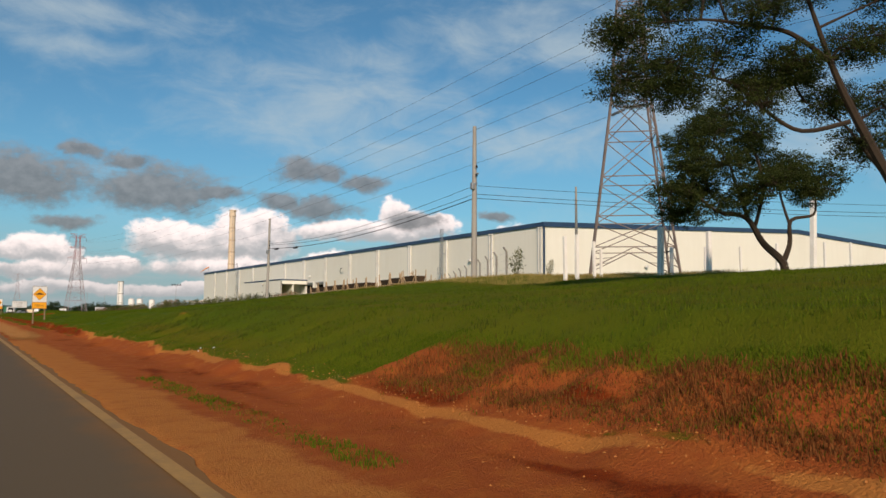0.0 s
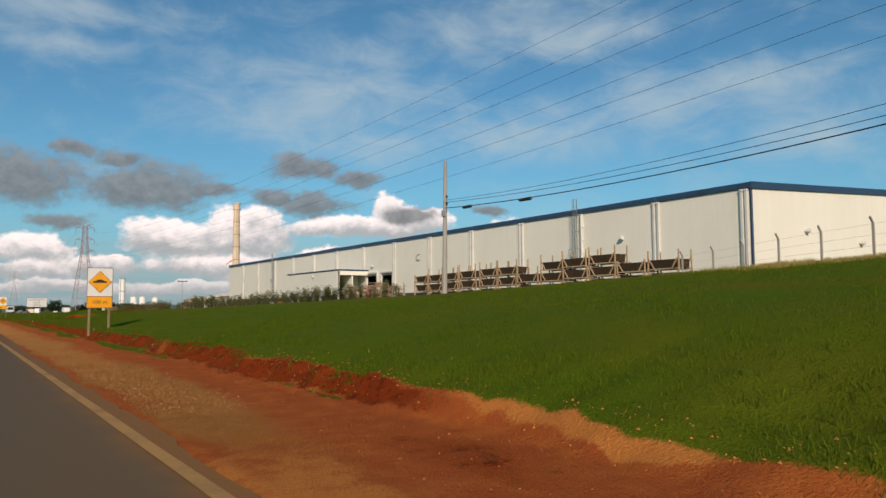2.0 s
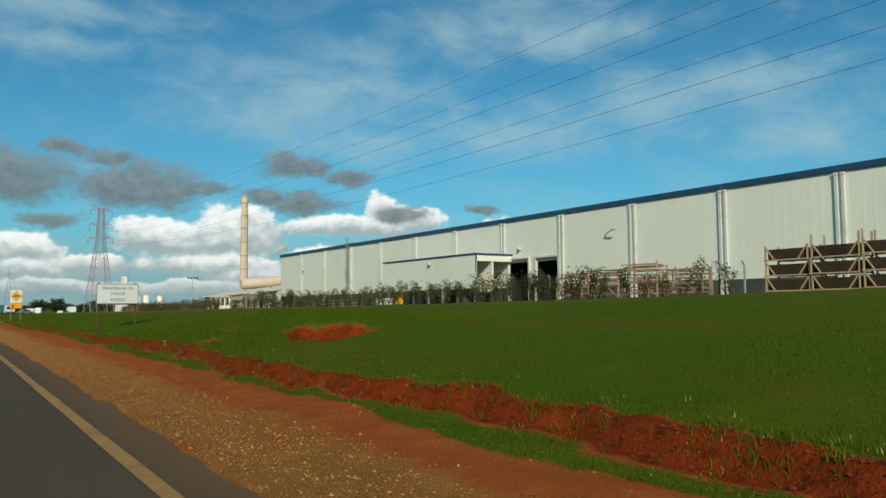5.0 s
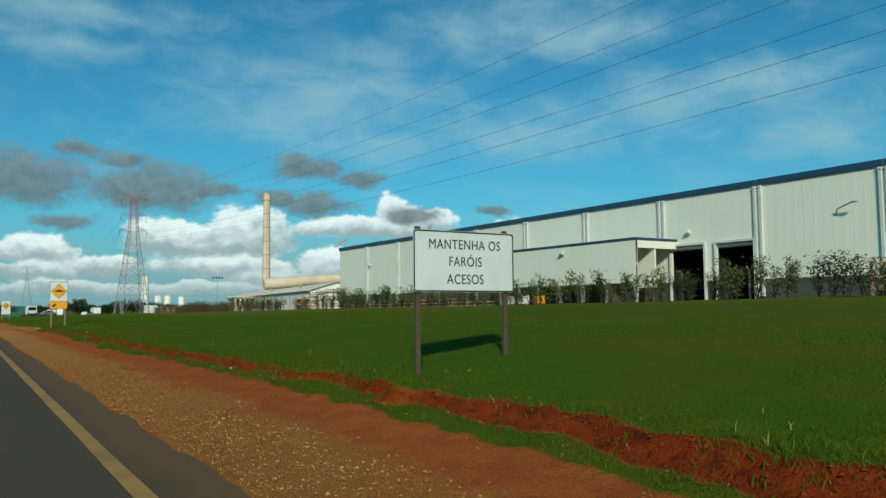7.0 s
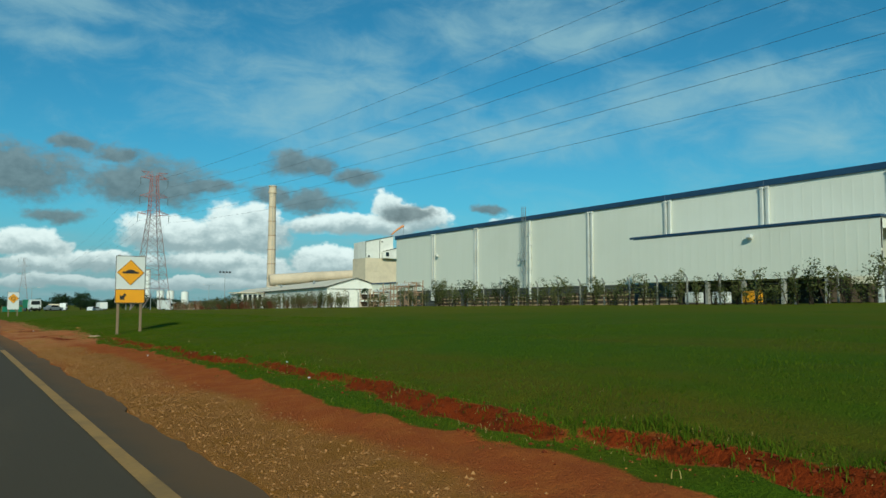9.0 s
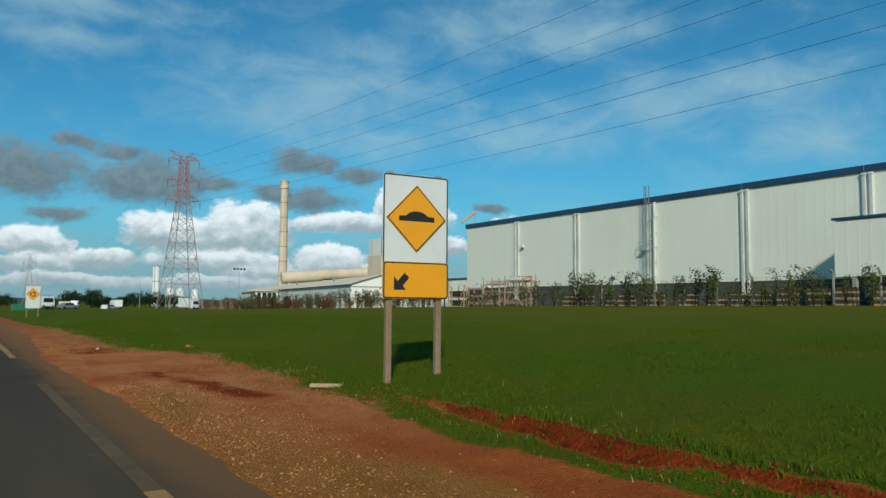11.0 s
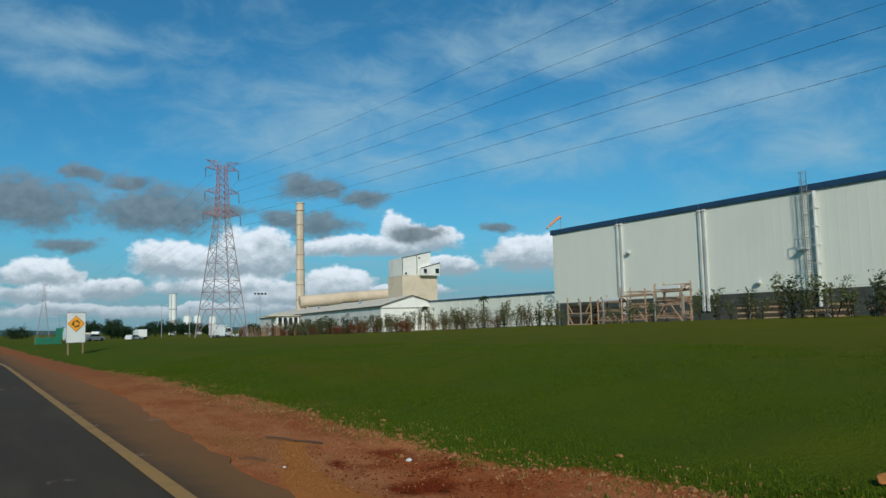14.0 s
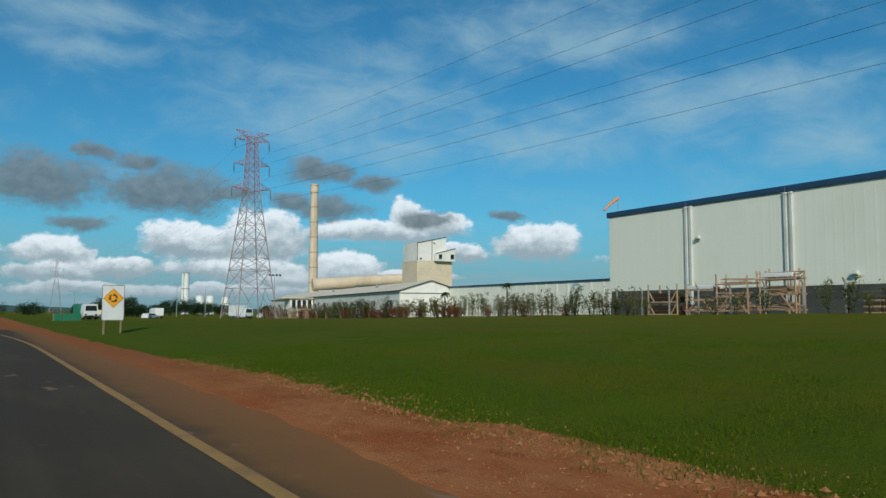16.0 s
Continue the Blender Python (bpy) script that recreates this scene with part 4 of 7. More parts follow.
    # dock openings: dark lined bays behind the wall, with jambs and rolled shutters
    for y0, y1, top in DOORS:
        bm = B()
        for box_at, size in (((WX + 7, (y0 + y1) / 2, 1.9), (13.4, y1 - y0 + 3, 0.1)), ((WX + 7, (y0 + y1) / 2, top + 1.0), (13.4, y1 - y0 + 3, 0.1)),
                             ((WX + 13.7, (y0 + y1) / 2, 5.5), (0.1, y1 - y0 + 3, 7.2)), ((WX + 7, y0 - 1.3, 5.5), (13.4, 0.1, 7.2)), ((WX + 7, y1 + 1.3, 5.5), (13.4, 0.1, 7.2))):
            box(bm, box_at, size)
        part("dock_bay", bm, "inside", house, "dark open loading bay")
        bm = B()
        for y in (y0 - 0.12, y1 + 0.12):
            box(bm, (WX - 0.12, y, (top + 1.8) / 2), (0.3, 0.26, top - 1.8), bevel=0.02)
        box(bm, (WX - 0.12, (y0 + y1) / 2, top + 0.1), (0.3, y1 - y0 + 0.5, 0.28), bevel=0.02)
        part("door_frame", bm, "white_metal", house)
        bm = B()
        rod(bm, (WX + 0.3, y0, top - 0.25), (WX + 0.3, y1, top - 0.25), 0.32, n=12)
        part("rolled_shutter", bm, "galvanised", house)
    # office annexe with a covered corner
    ax, a0, a1, at = 67.5, 163.0, 191.7, 9.5
    bm = B()
    ribbed(bm, (ax, a0), (ax, a1), SKIRT - 0.1, at - 0.2, (-1, 0))
    annexe = part("annexe_wall", bm, "cladding", house)
    bm = B()
    ribbed(bm, (ax + 0.3, a1), (WX - 0.05, a1), SKIRT - 0.1, at - 0.2, (0, 1))
    part("annexe_end", bm, "cladding", annexe)
    bm = B()
    box(bm, ((ax + WX) / 2 + 1.6, a0 + 4.8, 6.6), (3.6, 0.25, 5.6))
    box(bm, (ax + 3.4, a0 + 2.4, 6.6), (0.25, 4.6, 5.6))
    part("recess_wall", bm, "cladding", annexe)
    bm = B()
    box(bm, ((ax + WX) / 2 + 0.1, (a0 + a1) / 2, at - 0.1), (WX - ax - 0.3, a1 - a0 - 0.1, 0.16))
    part("annexe_roof", bm, "roof", annexe)
    bm = B()
    box(bm, (ax - 0.05, (a0 + a1) / 2, at + 0.04), (0.2, a1 - a0 + 0.3, 0.24), bevel=0.02)
    part("annexe_trim", bm, "blue_trim", annexe)
    bm = B()
    box(bm, ((ax + WX) / 2, a0 + 0.1, at - 0.62), (WX - ax - 0.1, 0.2, 0.86), bevel=0.01)
    part("lintel", bm, "cladding", annexe)
    bm = B()
    box(bm, ((ax + WX) / 2, a0 - 0.08, at + 0.04), (WX - ax - 0.05, 0.14, 0.24), bevel=0.02)
    part("lintel_trim", bm, "blue_trim", annexe)
    bm = B()
    box(bm, (ax + 3.6, a0 + 4.6, 3.3), (7.0, 0.2, 2.4))
    part("brown_screen", bm, "wood_dark", annexe, "brown boarded screen in the recess")
    bm = B()
    box(bm, (ax + 0.2, a0 + 0.2, 4.2), (0.35, 0.4, 4.6), bevel=0.02)
    box(bm, (ax + 0.2, a0 + 0.2, 8.0), (0.35, 0.4, 2.6), bevel=0.02)
    part("corner_post", bm, "white_metal", annexe)
    for y in np.arange(a0 + 5, a1, 4.4):
        bm = B()
        box(bm, (ax + 0.25, float(y), 3.0), (0.4, 0.4, 3.0), bevel=0.02)
        part("column", bm, "concrete", annexe)
    return house


build_warehouse()


def build_floodlight(at, out=(-1, 0)):
    lamp = thing("floodlight", pose(*at), "white floodlight on a wall bracket", "floodlight", "wall floodlights")
    ox, oy = out
    bm = B()
    bar(bm, (0, 0, 0), (0.3 * ox, 0.3 * oy, 0.0), 0.08)
    part("bracket", bm, "galvanised", lamp)
    bm = B()
    box(bm, (0.36 * ox, 0.36 * oy, -0.05), (0.5, 0.55, 0.42), pose(0, 0, 0, 0, 25, 0), 0.06)
    part("housing", bm, "white_metal", lamp)
    return lamp


for spot in ((WX, 88.9, 10.6), (WX, 245.4, 10.7), (67.5, 175.6, 8.6), (WX, 160.9, 10.4), (WX, 226.0, 5.6)):
    build_floodlight(spot)
build_floodlight((84.5, WS, 10.4), (0, -1))
build_floodlight((96.0, WS, 9.4), (0, -1))


# ---- road signs ----
def words(text, size, at, parent, name="letter", mat="sign_black"):
    curve = bpy.data.curves.new(name, "FONT")
    curve.body, curve.size, curve.extrude, curve.align_x, curve.align_y = text, size, 0.003, "CENTER", "CENTER"
    curve.offset = 0.0
    curve.space_character = 1.08
    probe = bpy.data.objects.new(name, curve)
    scene.collection.objects.link(probe)
    bpy.context.view_layer.update()
    me = bpy.data.meshes.new_from_object(probe.evaluated_get(bpy.context.evaluated_depsgraph_get()))
    bpy.data.objects.remove(probe)
    whole = bmesh.new()
    whole.from_mesh(me)
    left_, groups = set(whole.verts), []
    while left_:
        todo, isle = [left_.pop()], []
        while todo:
            v = todo.pop()
            isle.append(v)
            for e in v.link_edges:
                o = e.other_vert(v)
                if o in left_:
                    left_.remove(o)
                    todo.append(o)
        lo, hi = min(v.co.x for v in isle), max(v.co.x for v in isle)
        # an accent belongs to the letter below it
        for g in groups:
            if lo < g[1] - 0.01 and hi > g[0] + 0.01:
                g[0], g[1] = min(lo, g[0]), max(hi, g[1])
                g[2] += isle
                break
        else:
            groups.append([lo, hi, isle])
    for lo, hi, isle in sorted(groups, key=lambda g: g[0]):
        bm, keep = bmesh.new(), {}
        for v in isle:
            keep[v] = bm.verts.new(v.co)
        for f in {f for v in isle for f in v.link_faces}:
            bm.faces.new([keep[v] for v in f.verts])
        part(name, bm, mat, parent, at=at)
    whole.free()


def rounded(w, h, r, n=4, cx=0.0, cz=0.0):
    pts = []
    for sx, sz, a0 in ((1, 1, 0), (-1, 1, 90), (-1, -1, 180), (1, -1, 270)):
        for k in range(n + 1):
            a = radians(a0 + 90 * k / n)
            pts.append((cx + sx * (w / 2 - r) + r * math.cos(a), cz + sz * (h / 2 - r) + r * math.sin(a)))
    return pts


def ring(bm, outer, inner, y0, y1):
    rows = [[bm.verts.new((x, y, z)) for x, z in pts] for y, pts in ((y0, outer), (y0, inner), (y1, inner), (y1, outer))]
    n = len(outer)
    for a, b in zip(rows, rows[1:] + rows[:1]):
        for i in range(n):
            bm.faces.new((a[i], a[(i + 1) % n], b[(i + 1) % n], b[i]))
    return bm


def sign_posts(sign, xs, low, z_top, mat, w=0.105):
    for x in xs:
        bm = B()
        base = min(low) - 0.35
        box(bm, (x, 0.075, (base + z_top) / 2), (w, w, z_top - base), bevel=0.015)
        part("post", bm, mat, sign)


def diamond(sign, cx, cz, half):
    bm = B()
    slab(bm, ((cx, cz - half), (cx + half, cz), (cx, cz + half), (cx - half, cz)), -0.022, -0.006)
    plate = part("diamond", bm, "sign_yellow", sign, "amber diamond warning sign")
    bm = B()
    o, i = half * 0.985, half * 0.945
    ring(bm, [(cx, cz - o), (cx + o, cz), (cx, cz + o), (cx - o, cz)], [(cx, cz - i), (cx + i, cz), (cx, cz + i), (cx - i, cz)], -0.027, -0.0215)
    part("diamond_border", bm, "sign_black", plate)
    return plate


def board(sign, w, h, cz, mat="sign_white"):
    bm = B()
    slab(bm, rounded(w, h, 0.05, cz=cz), 0.0, 0.012)
    plate = part("panel", bm, mat, sign)
    bm = B()
    ring(bm, rounded(w - 0.012, h - 0.012, 0.045, cz=cz), rounded(w - 0.055, h - 0.055, 0.035, cz=cz), -0.006, 0.001)
    part("border", bm, "sign_black", plate)
    for z in (cz - h * 0.32, cz + h * 0.32):
        bm = B()
        box(bm, (0, 0.035, z), (w * 0.96, 0.045, 0.05))
        part("rail", bm, "sign_back", plate)
    return plate


def bump_sign(at, base, words_low, post, label, turn=0.0):
    """White panel 1.22 x 2.05 m: a diamond with a road hump above, an amber plate below."""
    sign = thing("road_sign", at @ pose(0, 0, 0, 0, 0, turn), label, "road sign", "speed bump signs")
    w_, h_, z0 = 1.22, 2.05, 1.66
    board(sign, w_, h_, z0 + h_ / 2)
    cz = z0 + 0.62 + (h_ - 0.62) / 2 - 0.01
    plate = diamond(sign, 0, cz, 0.555)
    bm = B()
    hump = [(-0.33, -0.045), (0.33, -0.045), (0.33, 0.035), (0.21, 0.04)] + [(0.19 * math.cos(a), 0.035 + 0.085 * math.sin(a)) for a in np.linspace(0.25, math.pi - 0.25, 9)] + [(-0.21, 0.04), (-0.33, 0.035)]
    slab(bm, [(x, cz + z) for x, z in hump], -0.028, -0.0215)
    part("hump_symbol", bm, "sign_black", plate)
    bm = B()
    slab(bm, rounded(w_ - 0.012, 0.60, 0.045, cz=z0 + 0.306), -0.022, -0.007)
    low = part("plate", bm, "sign_yellow", sign, "amber information plate")
    bm = B()
    ring(bm, rounded(w_ - 0.02, 0.59, 0.04, cz=z0 + 0.306), rounded(w_ - 0.06, 0.55, 0.03, cz=z0 + 0.306), -0.027, -0.0215)
    part("plate_border", bm, "sign_black", low)
    if words_low:
        words(words_low, 0.27, pose(0, -0.024, z0 + 0.30, 90, 0, 0), low)
    else:
        bm = B()
        arrow = [(-0.16, -0.16), (0.06, -0.16), (0.0, -0.095), (0.115, 0.04), (0.03, 0.115), (-0.095, -0.02), (-0.16, 0.06)]
        slab(bm, [(x - 0.25, z0 + 0.31 + z) for x, z in arrow], -0.028, -0.0215)
        part("arrow", bm, "sign_black", low)
    sign_posts(sign, (-0.46, 0.46), base, z0 + h_ + 0.03, post)
    return sign


bump_sign(pose(6.42, 58.25, 0), (0.5, 0.7), "100 m", "wood_post", "white and amber speed bump sign reading 100 m")
bump_sign(pose(7.09, 163.05, 0.03), (0.4, 0.5), "", "wood_post", "white and amber speed bump sign with arrow on two timber posts", -2.0)

headlight = thing("road_sign", pose(7.75, 109.35, 0), "white headlight reminder sign with black lettering on dark posts", "road sign")
board(headlight, 1.96, 0.99, 2.355)
for line, z in (("MANTENHA OS", 2.62), ("FARÓIS", 2.345), ("ACESOS", 2.06)):
    words(line, 0.235, pose(0, -0.003, z, 90, 0, 0) @ Matrix.Diagonal((0.80, 0.95, 1, 1)), headlight)
sign_posts(headlight, (-0.86, 0.84), (0.6, 0.8), 2.90, "wood_dark", 0.085)

round_sign = thing("road_sign", pose(6.72, 230.3, 0, 0, 0, 0), "white panel with amber roundabout warning diamond", "road sign")
board(round_sign, 1.22, 2.05, 2.03)
plate = diamond(round_sign, 0, 2.3, 0.56)
for k in range(3):
    bm = B()
    a0 = k * 120
    pts = [(0.24 * math.cos(radians(a)), 0.24 * math.sin(radians(a))) for a in np.linspace(a0, a0 + 70, 6)]
    tip = [(0.32 * math.cos(radians(a0 + 70)), 0.32 * math.sin(radians(a0 + 70))), (0.20 * math.cos(radians(a0 + 104)), 0.20 * math.sin(radians(a0 + 104))),
           (0.08 * math.cos(radians(a0 + 70)), 0.08 * math.sin(radians(a0 + 70)))]
    back_ = [(0.15 * math.cos(radians(a)), 0.15 * math.sin(radians(a))) for a in np.linspace(a0 + 70, a0, 6)]
    slab(bm, [(x, 2.3 + z) for x, z in pts + tip + back_], -0.028, -0.0215)
    part("arrow", bm, "sign_black", plate)
sign_posts(round_sign, (-0.46, 0.46), (0.1, 0.2), 3.08, "wood_post")


# ---- poles, pylons and wires ----
def sagging(bm, a, b, sag, r, n=28):
    pts = []
    for k in range(n + 1):
        f = k / n
        p = Vector(a).lerp(Vector(b), f)
        p.z -= sag * 4 * f * (1 - f)
        pts.append(p)
    return tube(bm, pts, r)


def build_pole(x, y, top, label, lean=0.0):
    z = gz(x, y)
    pole = thing("utility_pole", pose(x, y, z, 0, lean, 0), label, "utility pole", "utility poles")
    h = top - z
    bm = B()
    rod(bm, (0, 0, -0.5), (0, 0, h), 0.19, 0.11, 10)
    part("shaft", bm, "concrete", pole)
    bm = B()
    rod(bm, (0, 0, h * 0.615), (0, 0, h * 0.625), 0.18, n=10)
    part("collar", bm, "galvanised", pole)
    bm = B()
    box(bm, (-0.2, -0.1, h * 0.60), (0.2, 0.24, 0.42), bevel=0.03)
    part("junction_box", bm, "galvanised", pole)
    bm = B()
    rod(bm, (0, -0.1, h * 0.68), (0.0, -0.42, h * 0.68), 0.05, n=6)
    part("fitting", bm, "galvanised", pole)
    for dz in (0.72, 0.665):
        bm = B()
        rod(bm, (0, -0.22, h * dz), (0, -0.22, h * dz + 0.16), 0.07, 0.05, 8)
        part("insulator", bm, "rubber", pole)
    return pole


POLE_A, POLE_B = (25.72, 16.4, 12.6), (28.64, 60.7, 11.75)
build_pole(*POLE_A, "weathered concrete utility pole on the grass bank")
build_pole(*POLE_B, "weathered concrete utility pole on the grass field", 0.6)
slim = thing("slim_pole", pose(52.7, 37.7, gz(52.7, 37.7)), "slim grey concrete pole behind the fence", "utility pole")
bm = B()
rod(bm, (0, 0, -0.4), (0, 0, 14.4 - gz(52.7, 37.7)), 0.2, 0.1, 8)
part("shaft", bm, "concrete", slim)

for n, (za, zb, mat_, r) in enumerate(((9.05, 9.0, "cable", 0.012), (8.55, 8.85, "cable", 0.014), (8.3, 8.45, "cable", 0.026))):
    bm = B()
    sagging(bm, (POLE_A[0], POLE_A[1], za), (POLE_B[0], POLE_B[1], zb), 0.75, r)
    line = part("overhead_cable", bm, mat_)
    tagged(line, "black cable slung between two concrete poles", "cable", "roadside cables")
    bm = B()
    sagging(bm, (POLE_A[0], POLE_A[1], za), (POLE_A[0] + 62, POLE_A[1] - 26, za + 1.2), 0.9, min(r, 0.014))
    line = part("overhead_cable", bm, mat_)
    tagged(line, "black cable slung away from a concrete pole", "cable", "roadside cables")
for f, size in ((0.07, 0.9), (0.22, 1.0)):
    p = Vector((POLE_B[0], POLE_B[1], 8.45)).lerp(Vector((POLE_A[0], POLE_A[1], 8.3)), f)
    p.z -= 0.75 * 4 * f * (1 - f) + 0.06
    box_ = thing("splice_closure", Matrix.Translation(p), "black cable splice closure hung on a cable", "splice closure", "splice closures")
    bm = B()
    rod(bm, (0, -size / 2, 0), (0, size / 2, 0), 0.11, 0.09, 8)
    part("shell", bm, "cable", box_)
    bm = B()
    rod(bm, (0, -size / 2, 0.11), (0, -size / 2, -0.02), 0.03, n=5)
    rod(bm, (0, size / 2, 0.11), (0, size / 2, -0.02), 0.03, n=5)
    part("hanger", bm, "galvanised", box_)


def build_pylon(x, y, z, h, wz, bw, waist, arms, label, turn=0.0, cage="galvanised", thick=1.0, frame_="galvanised", steps=(0, 0.20, 0.33, 0.54, 0.70, 0.85, 1.0), peak=False, strain=()):
    """Lattice tower: four splayed legs to a waist at wz, a slim cage above, pairs of arms at (height, reach)."""
    tower = thing("pylon", pose(x, y, z, 0, 0, turn), label, "pylon", "lattice pylons")
    tw = waist * 0.6
    corners = ((-1, -1), (1, -1), (1, 1), (-1, 1))

    def half(zz):
        return bw + (waist - bw) * zz / wz if zz < wz else waist + (tw - waist) * (zz - wz) / (h - wz)

    def node(c, zz):
        return Vector((c[0] * half(zz), c[1] * half(zz), zz))

    for c in corners:
        bm = B()
        bar(bm, node(c, -0.4), node(c, wz), 0.17 * thick)
        part("leg", bm, frame_, tower)
        bm = B()
        bar(bm, node(c, wz), node(c, h * 0.985), 0.13 * thick)
        part("cage_leg", bm, cage, tower)
    levels = [wz * f for f in steps]
    upper = list(np.linspace(wz, h * 0.97, 9))
    for n_face in range(4):
        a, b = corners[n_face], corners[(n_face + 1) % 4]
        for lo, hi in zip(levels, levels[1:]):
            bm = B()
            bar(bm, node(a, hi), node(b, hi), 0.09 * thick)
            if lo == 0:
                mid = (node(a, hi) + node(b, hi)) / 2
                for c in (a, b):
                    bar(bm, node(c, 0.2), mid, 0.09 * thick)
                    bar(bm, node(c, hi * 0.5), (node(c, 0.2) + mid) / 2, 0.06 * thick)
            else:
                bar(bm, node(a, lo), node(b, hi), 0.085 * thick)
                bar(bm, node(b, lo), node(a, hi), 0.085 * thick)
            part("bracing", bm, frame_, tower)
        for lo, hi in zip(upper, upper[1:]):
            bm = B()
            bar(bm, node(a, hi), node(b, hi), 0.06 * thick)
            bar(bm, node(a, lo), node(b, hi), 0.06 * thick)
            bar(bm, node(b, lo), node(a, hi), 0.06 * thick)
            part("cage_bracing", bm, cage, tower)
    if peak:
        # flat earth-wire arms on the very top, their underside rising to the tips
        for s in (-1, 1):
            bm = B()
            tip = Vector((s * arms[-1][1], 0, h))
            for cy in (-1, 1):
                bar(bm, (s * tw, cy * tw, h - 1.0), tip, 0.07 * thick)
                bar(bm, (s * tw, cy * tw, h - 0.15), tip, 0.07 * thick)
                bar(bm, Vector((s * tw, cy * tw, h - 1.0)).lerp(tip, 0.45), Vector((s * tw, cy * tw, h - 0.15)).lerp(tip, 0.3), 0.05)
            part("earth_wire_arm", bm, cage, tower)
    for zz, reach in arms:
        for s in (-1, 1):
            bm = B()
            tip = Vector((s * reach, 0, zz + 0.25))
            for cy in (-1, 1):
                root = Vector((s * half(zz), cy * half(zz), zz))
                high = Vector((s * half(zz + 1.1), cy * half(min(zz + 1.1, h)), zz + 1.1))
                bar(bm, root, tip, 0.085 * thick)
                bar(bm, high, tip, 0.07 * thick)
                for f in (0.35, 0.68):
                    bar(bm, root.lerp(tip, f), high.lerp(tip, f - 0.18), 0.05)
            for f in (0.35, 0.68):
                r0, r1 = (Vector((s * half(zz), cy * half(zz), zz)).lerp(tip, f) for cy in (-1, 1))
                bar(bm, r0, r1, 0.05)
            arm = part("crossarm", bm, cage, tower)
            for way_ in strain or (Vector((0, 0, -1)),):
                bm = B()
                d = Matrix.Rotation(radians(-turn), 3, "Z") @ way_
                rod(bm, tip, tip + d * 1.75, 0.035, n=5)
                for k in range(9):
                    c = tip + d * (0.25 + k * 0.155)
                    rod(bm, c, c + d * 0.05, 0.13, 0.07, 8)
                part("insulator_string", bm, "galvanised", arm)
    return tower


M["pylon_tip"] = material("warning_red_lattice_steel", (0.40, 0.17, 0.16), 0.55, 0.1, 0.25, 3.0, 0.05)
PYLON_A, PYLON_B, PYLON_C = (39.44, 17.23, 4.35), (37.6, 305.0, 0.2), (36.0, 640.0, -1.3)
ARMS_A, ARMS_B = ((12.2, 3.3), (15.5, 3.1), (18.8, 2.9)), ((21.2, 3.4), (25.1, 3.1), (29.2, 3.0))
TURN_A, TURN_B = 48.2, 8.0
STRAIN = (Vector((-0.007, 0.99, -0.12)), Vector((0.023, -0.99, -0.08)))      # the ways in which the wires pull at the near pylon
build_pylon(*PYLON_A, 20.2, 12.4, 2.83, 1.25, ARMS_A, "tall galvanised lattice power pylon on the grass bank", TURN_A, "pylon_steel", 0.72, "pylon_steel", (0, 0.13, 0.30, 0.52, 0.77, 1.0), False, STRAIN)
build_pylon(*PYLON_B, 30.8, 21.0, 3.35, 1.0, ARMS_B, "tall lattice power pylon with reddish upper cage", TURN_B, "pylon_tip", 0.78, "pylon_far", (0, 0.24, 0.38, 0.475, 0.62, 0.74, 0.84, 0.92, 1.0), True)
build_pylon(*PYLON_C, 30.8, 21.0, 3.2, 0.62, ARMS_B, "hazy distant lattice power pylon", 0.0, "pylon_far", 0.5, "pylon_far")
for (ha, ra), (hb, rb), mid in zip(ARMS_A, ARMS_B, (14.3, 17.5, 21.2)):
    for s in (-1, 1):
        za, zb, zc = PYLON_A[2] + ha + 0.25, PYLON_B[2] + hb - 1.5, PYLON_C[2] + hb - 1.5
        pa, pb, pc = (PYLON_A[0] + s * ra * math.cos(radians(TURN_A)), PYLON_A[1] + s * ra * math.sin(radians(TURN_A)), za), (PYLON_B[0] + s * rb * math.cos(radians(TURN_B)), PYLON_B[1] + s * rb * math.sin(radians(TURN_B)), zb), (PYLON_C[0] + s * rb, PYLON_C[1], zc)
        for a, b, sag in ((Vector(pa) + STRAIN[0] * 1.75, pb, (za + zb) / 2 - mid), (pb, pc, 9.0), (Vector(pa) + STRAIN[1] * 1.75, (46.0 + s * ra, -260.0, za + 3), 7.0)):
            bm = B()
            sagging(bm, a, b, sag, 0.0125, 36)
            line = part("power_line", bm, "wire")
            tagged(line, "thin high voltage conductor hung between pylons", "power line", "power lines")

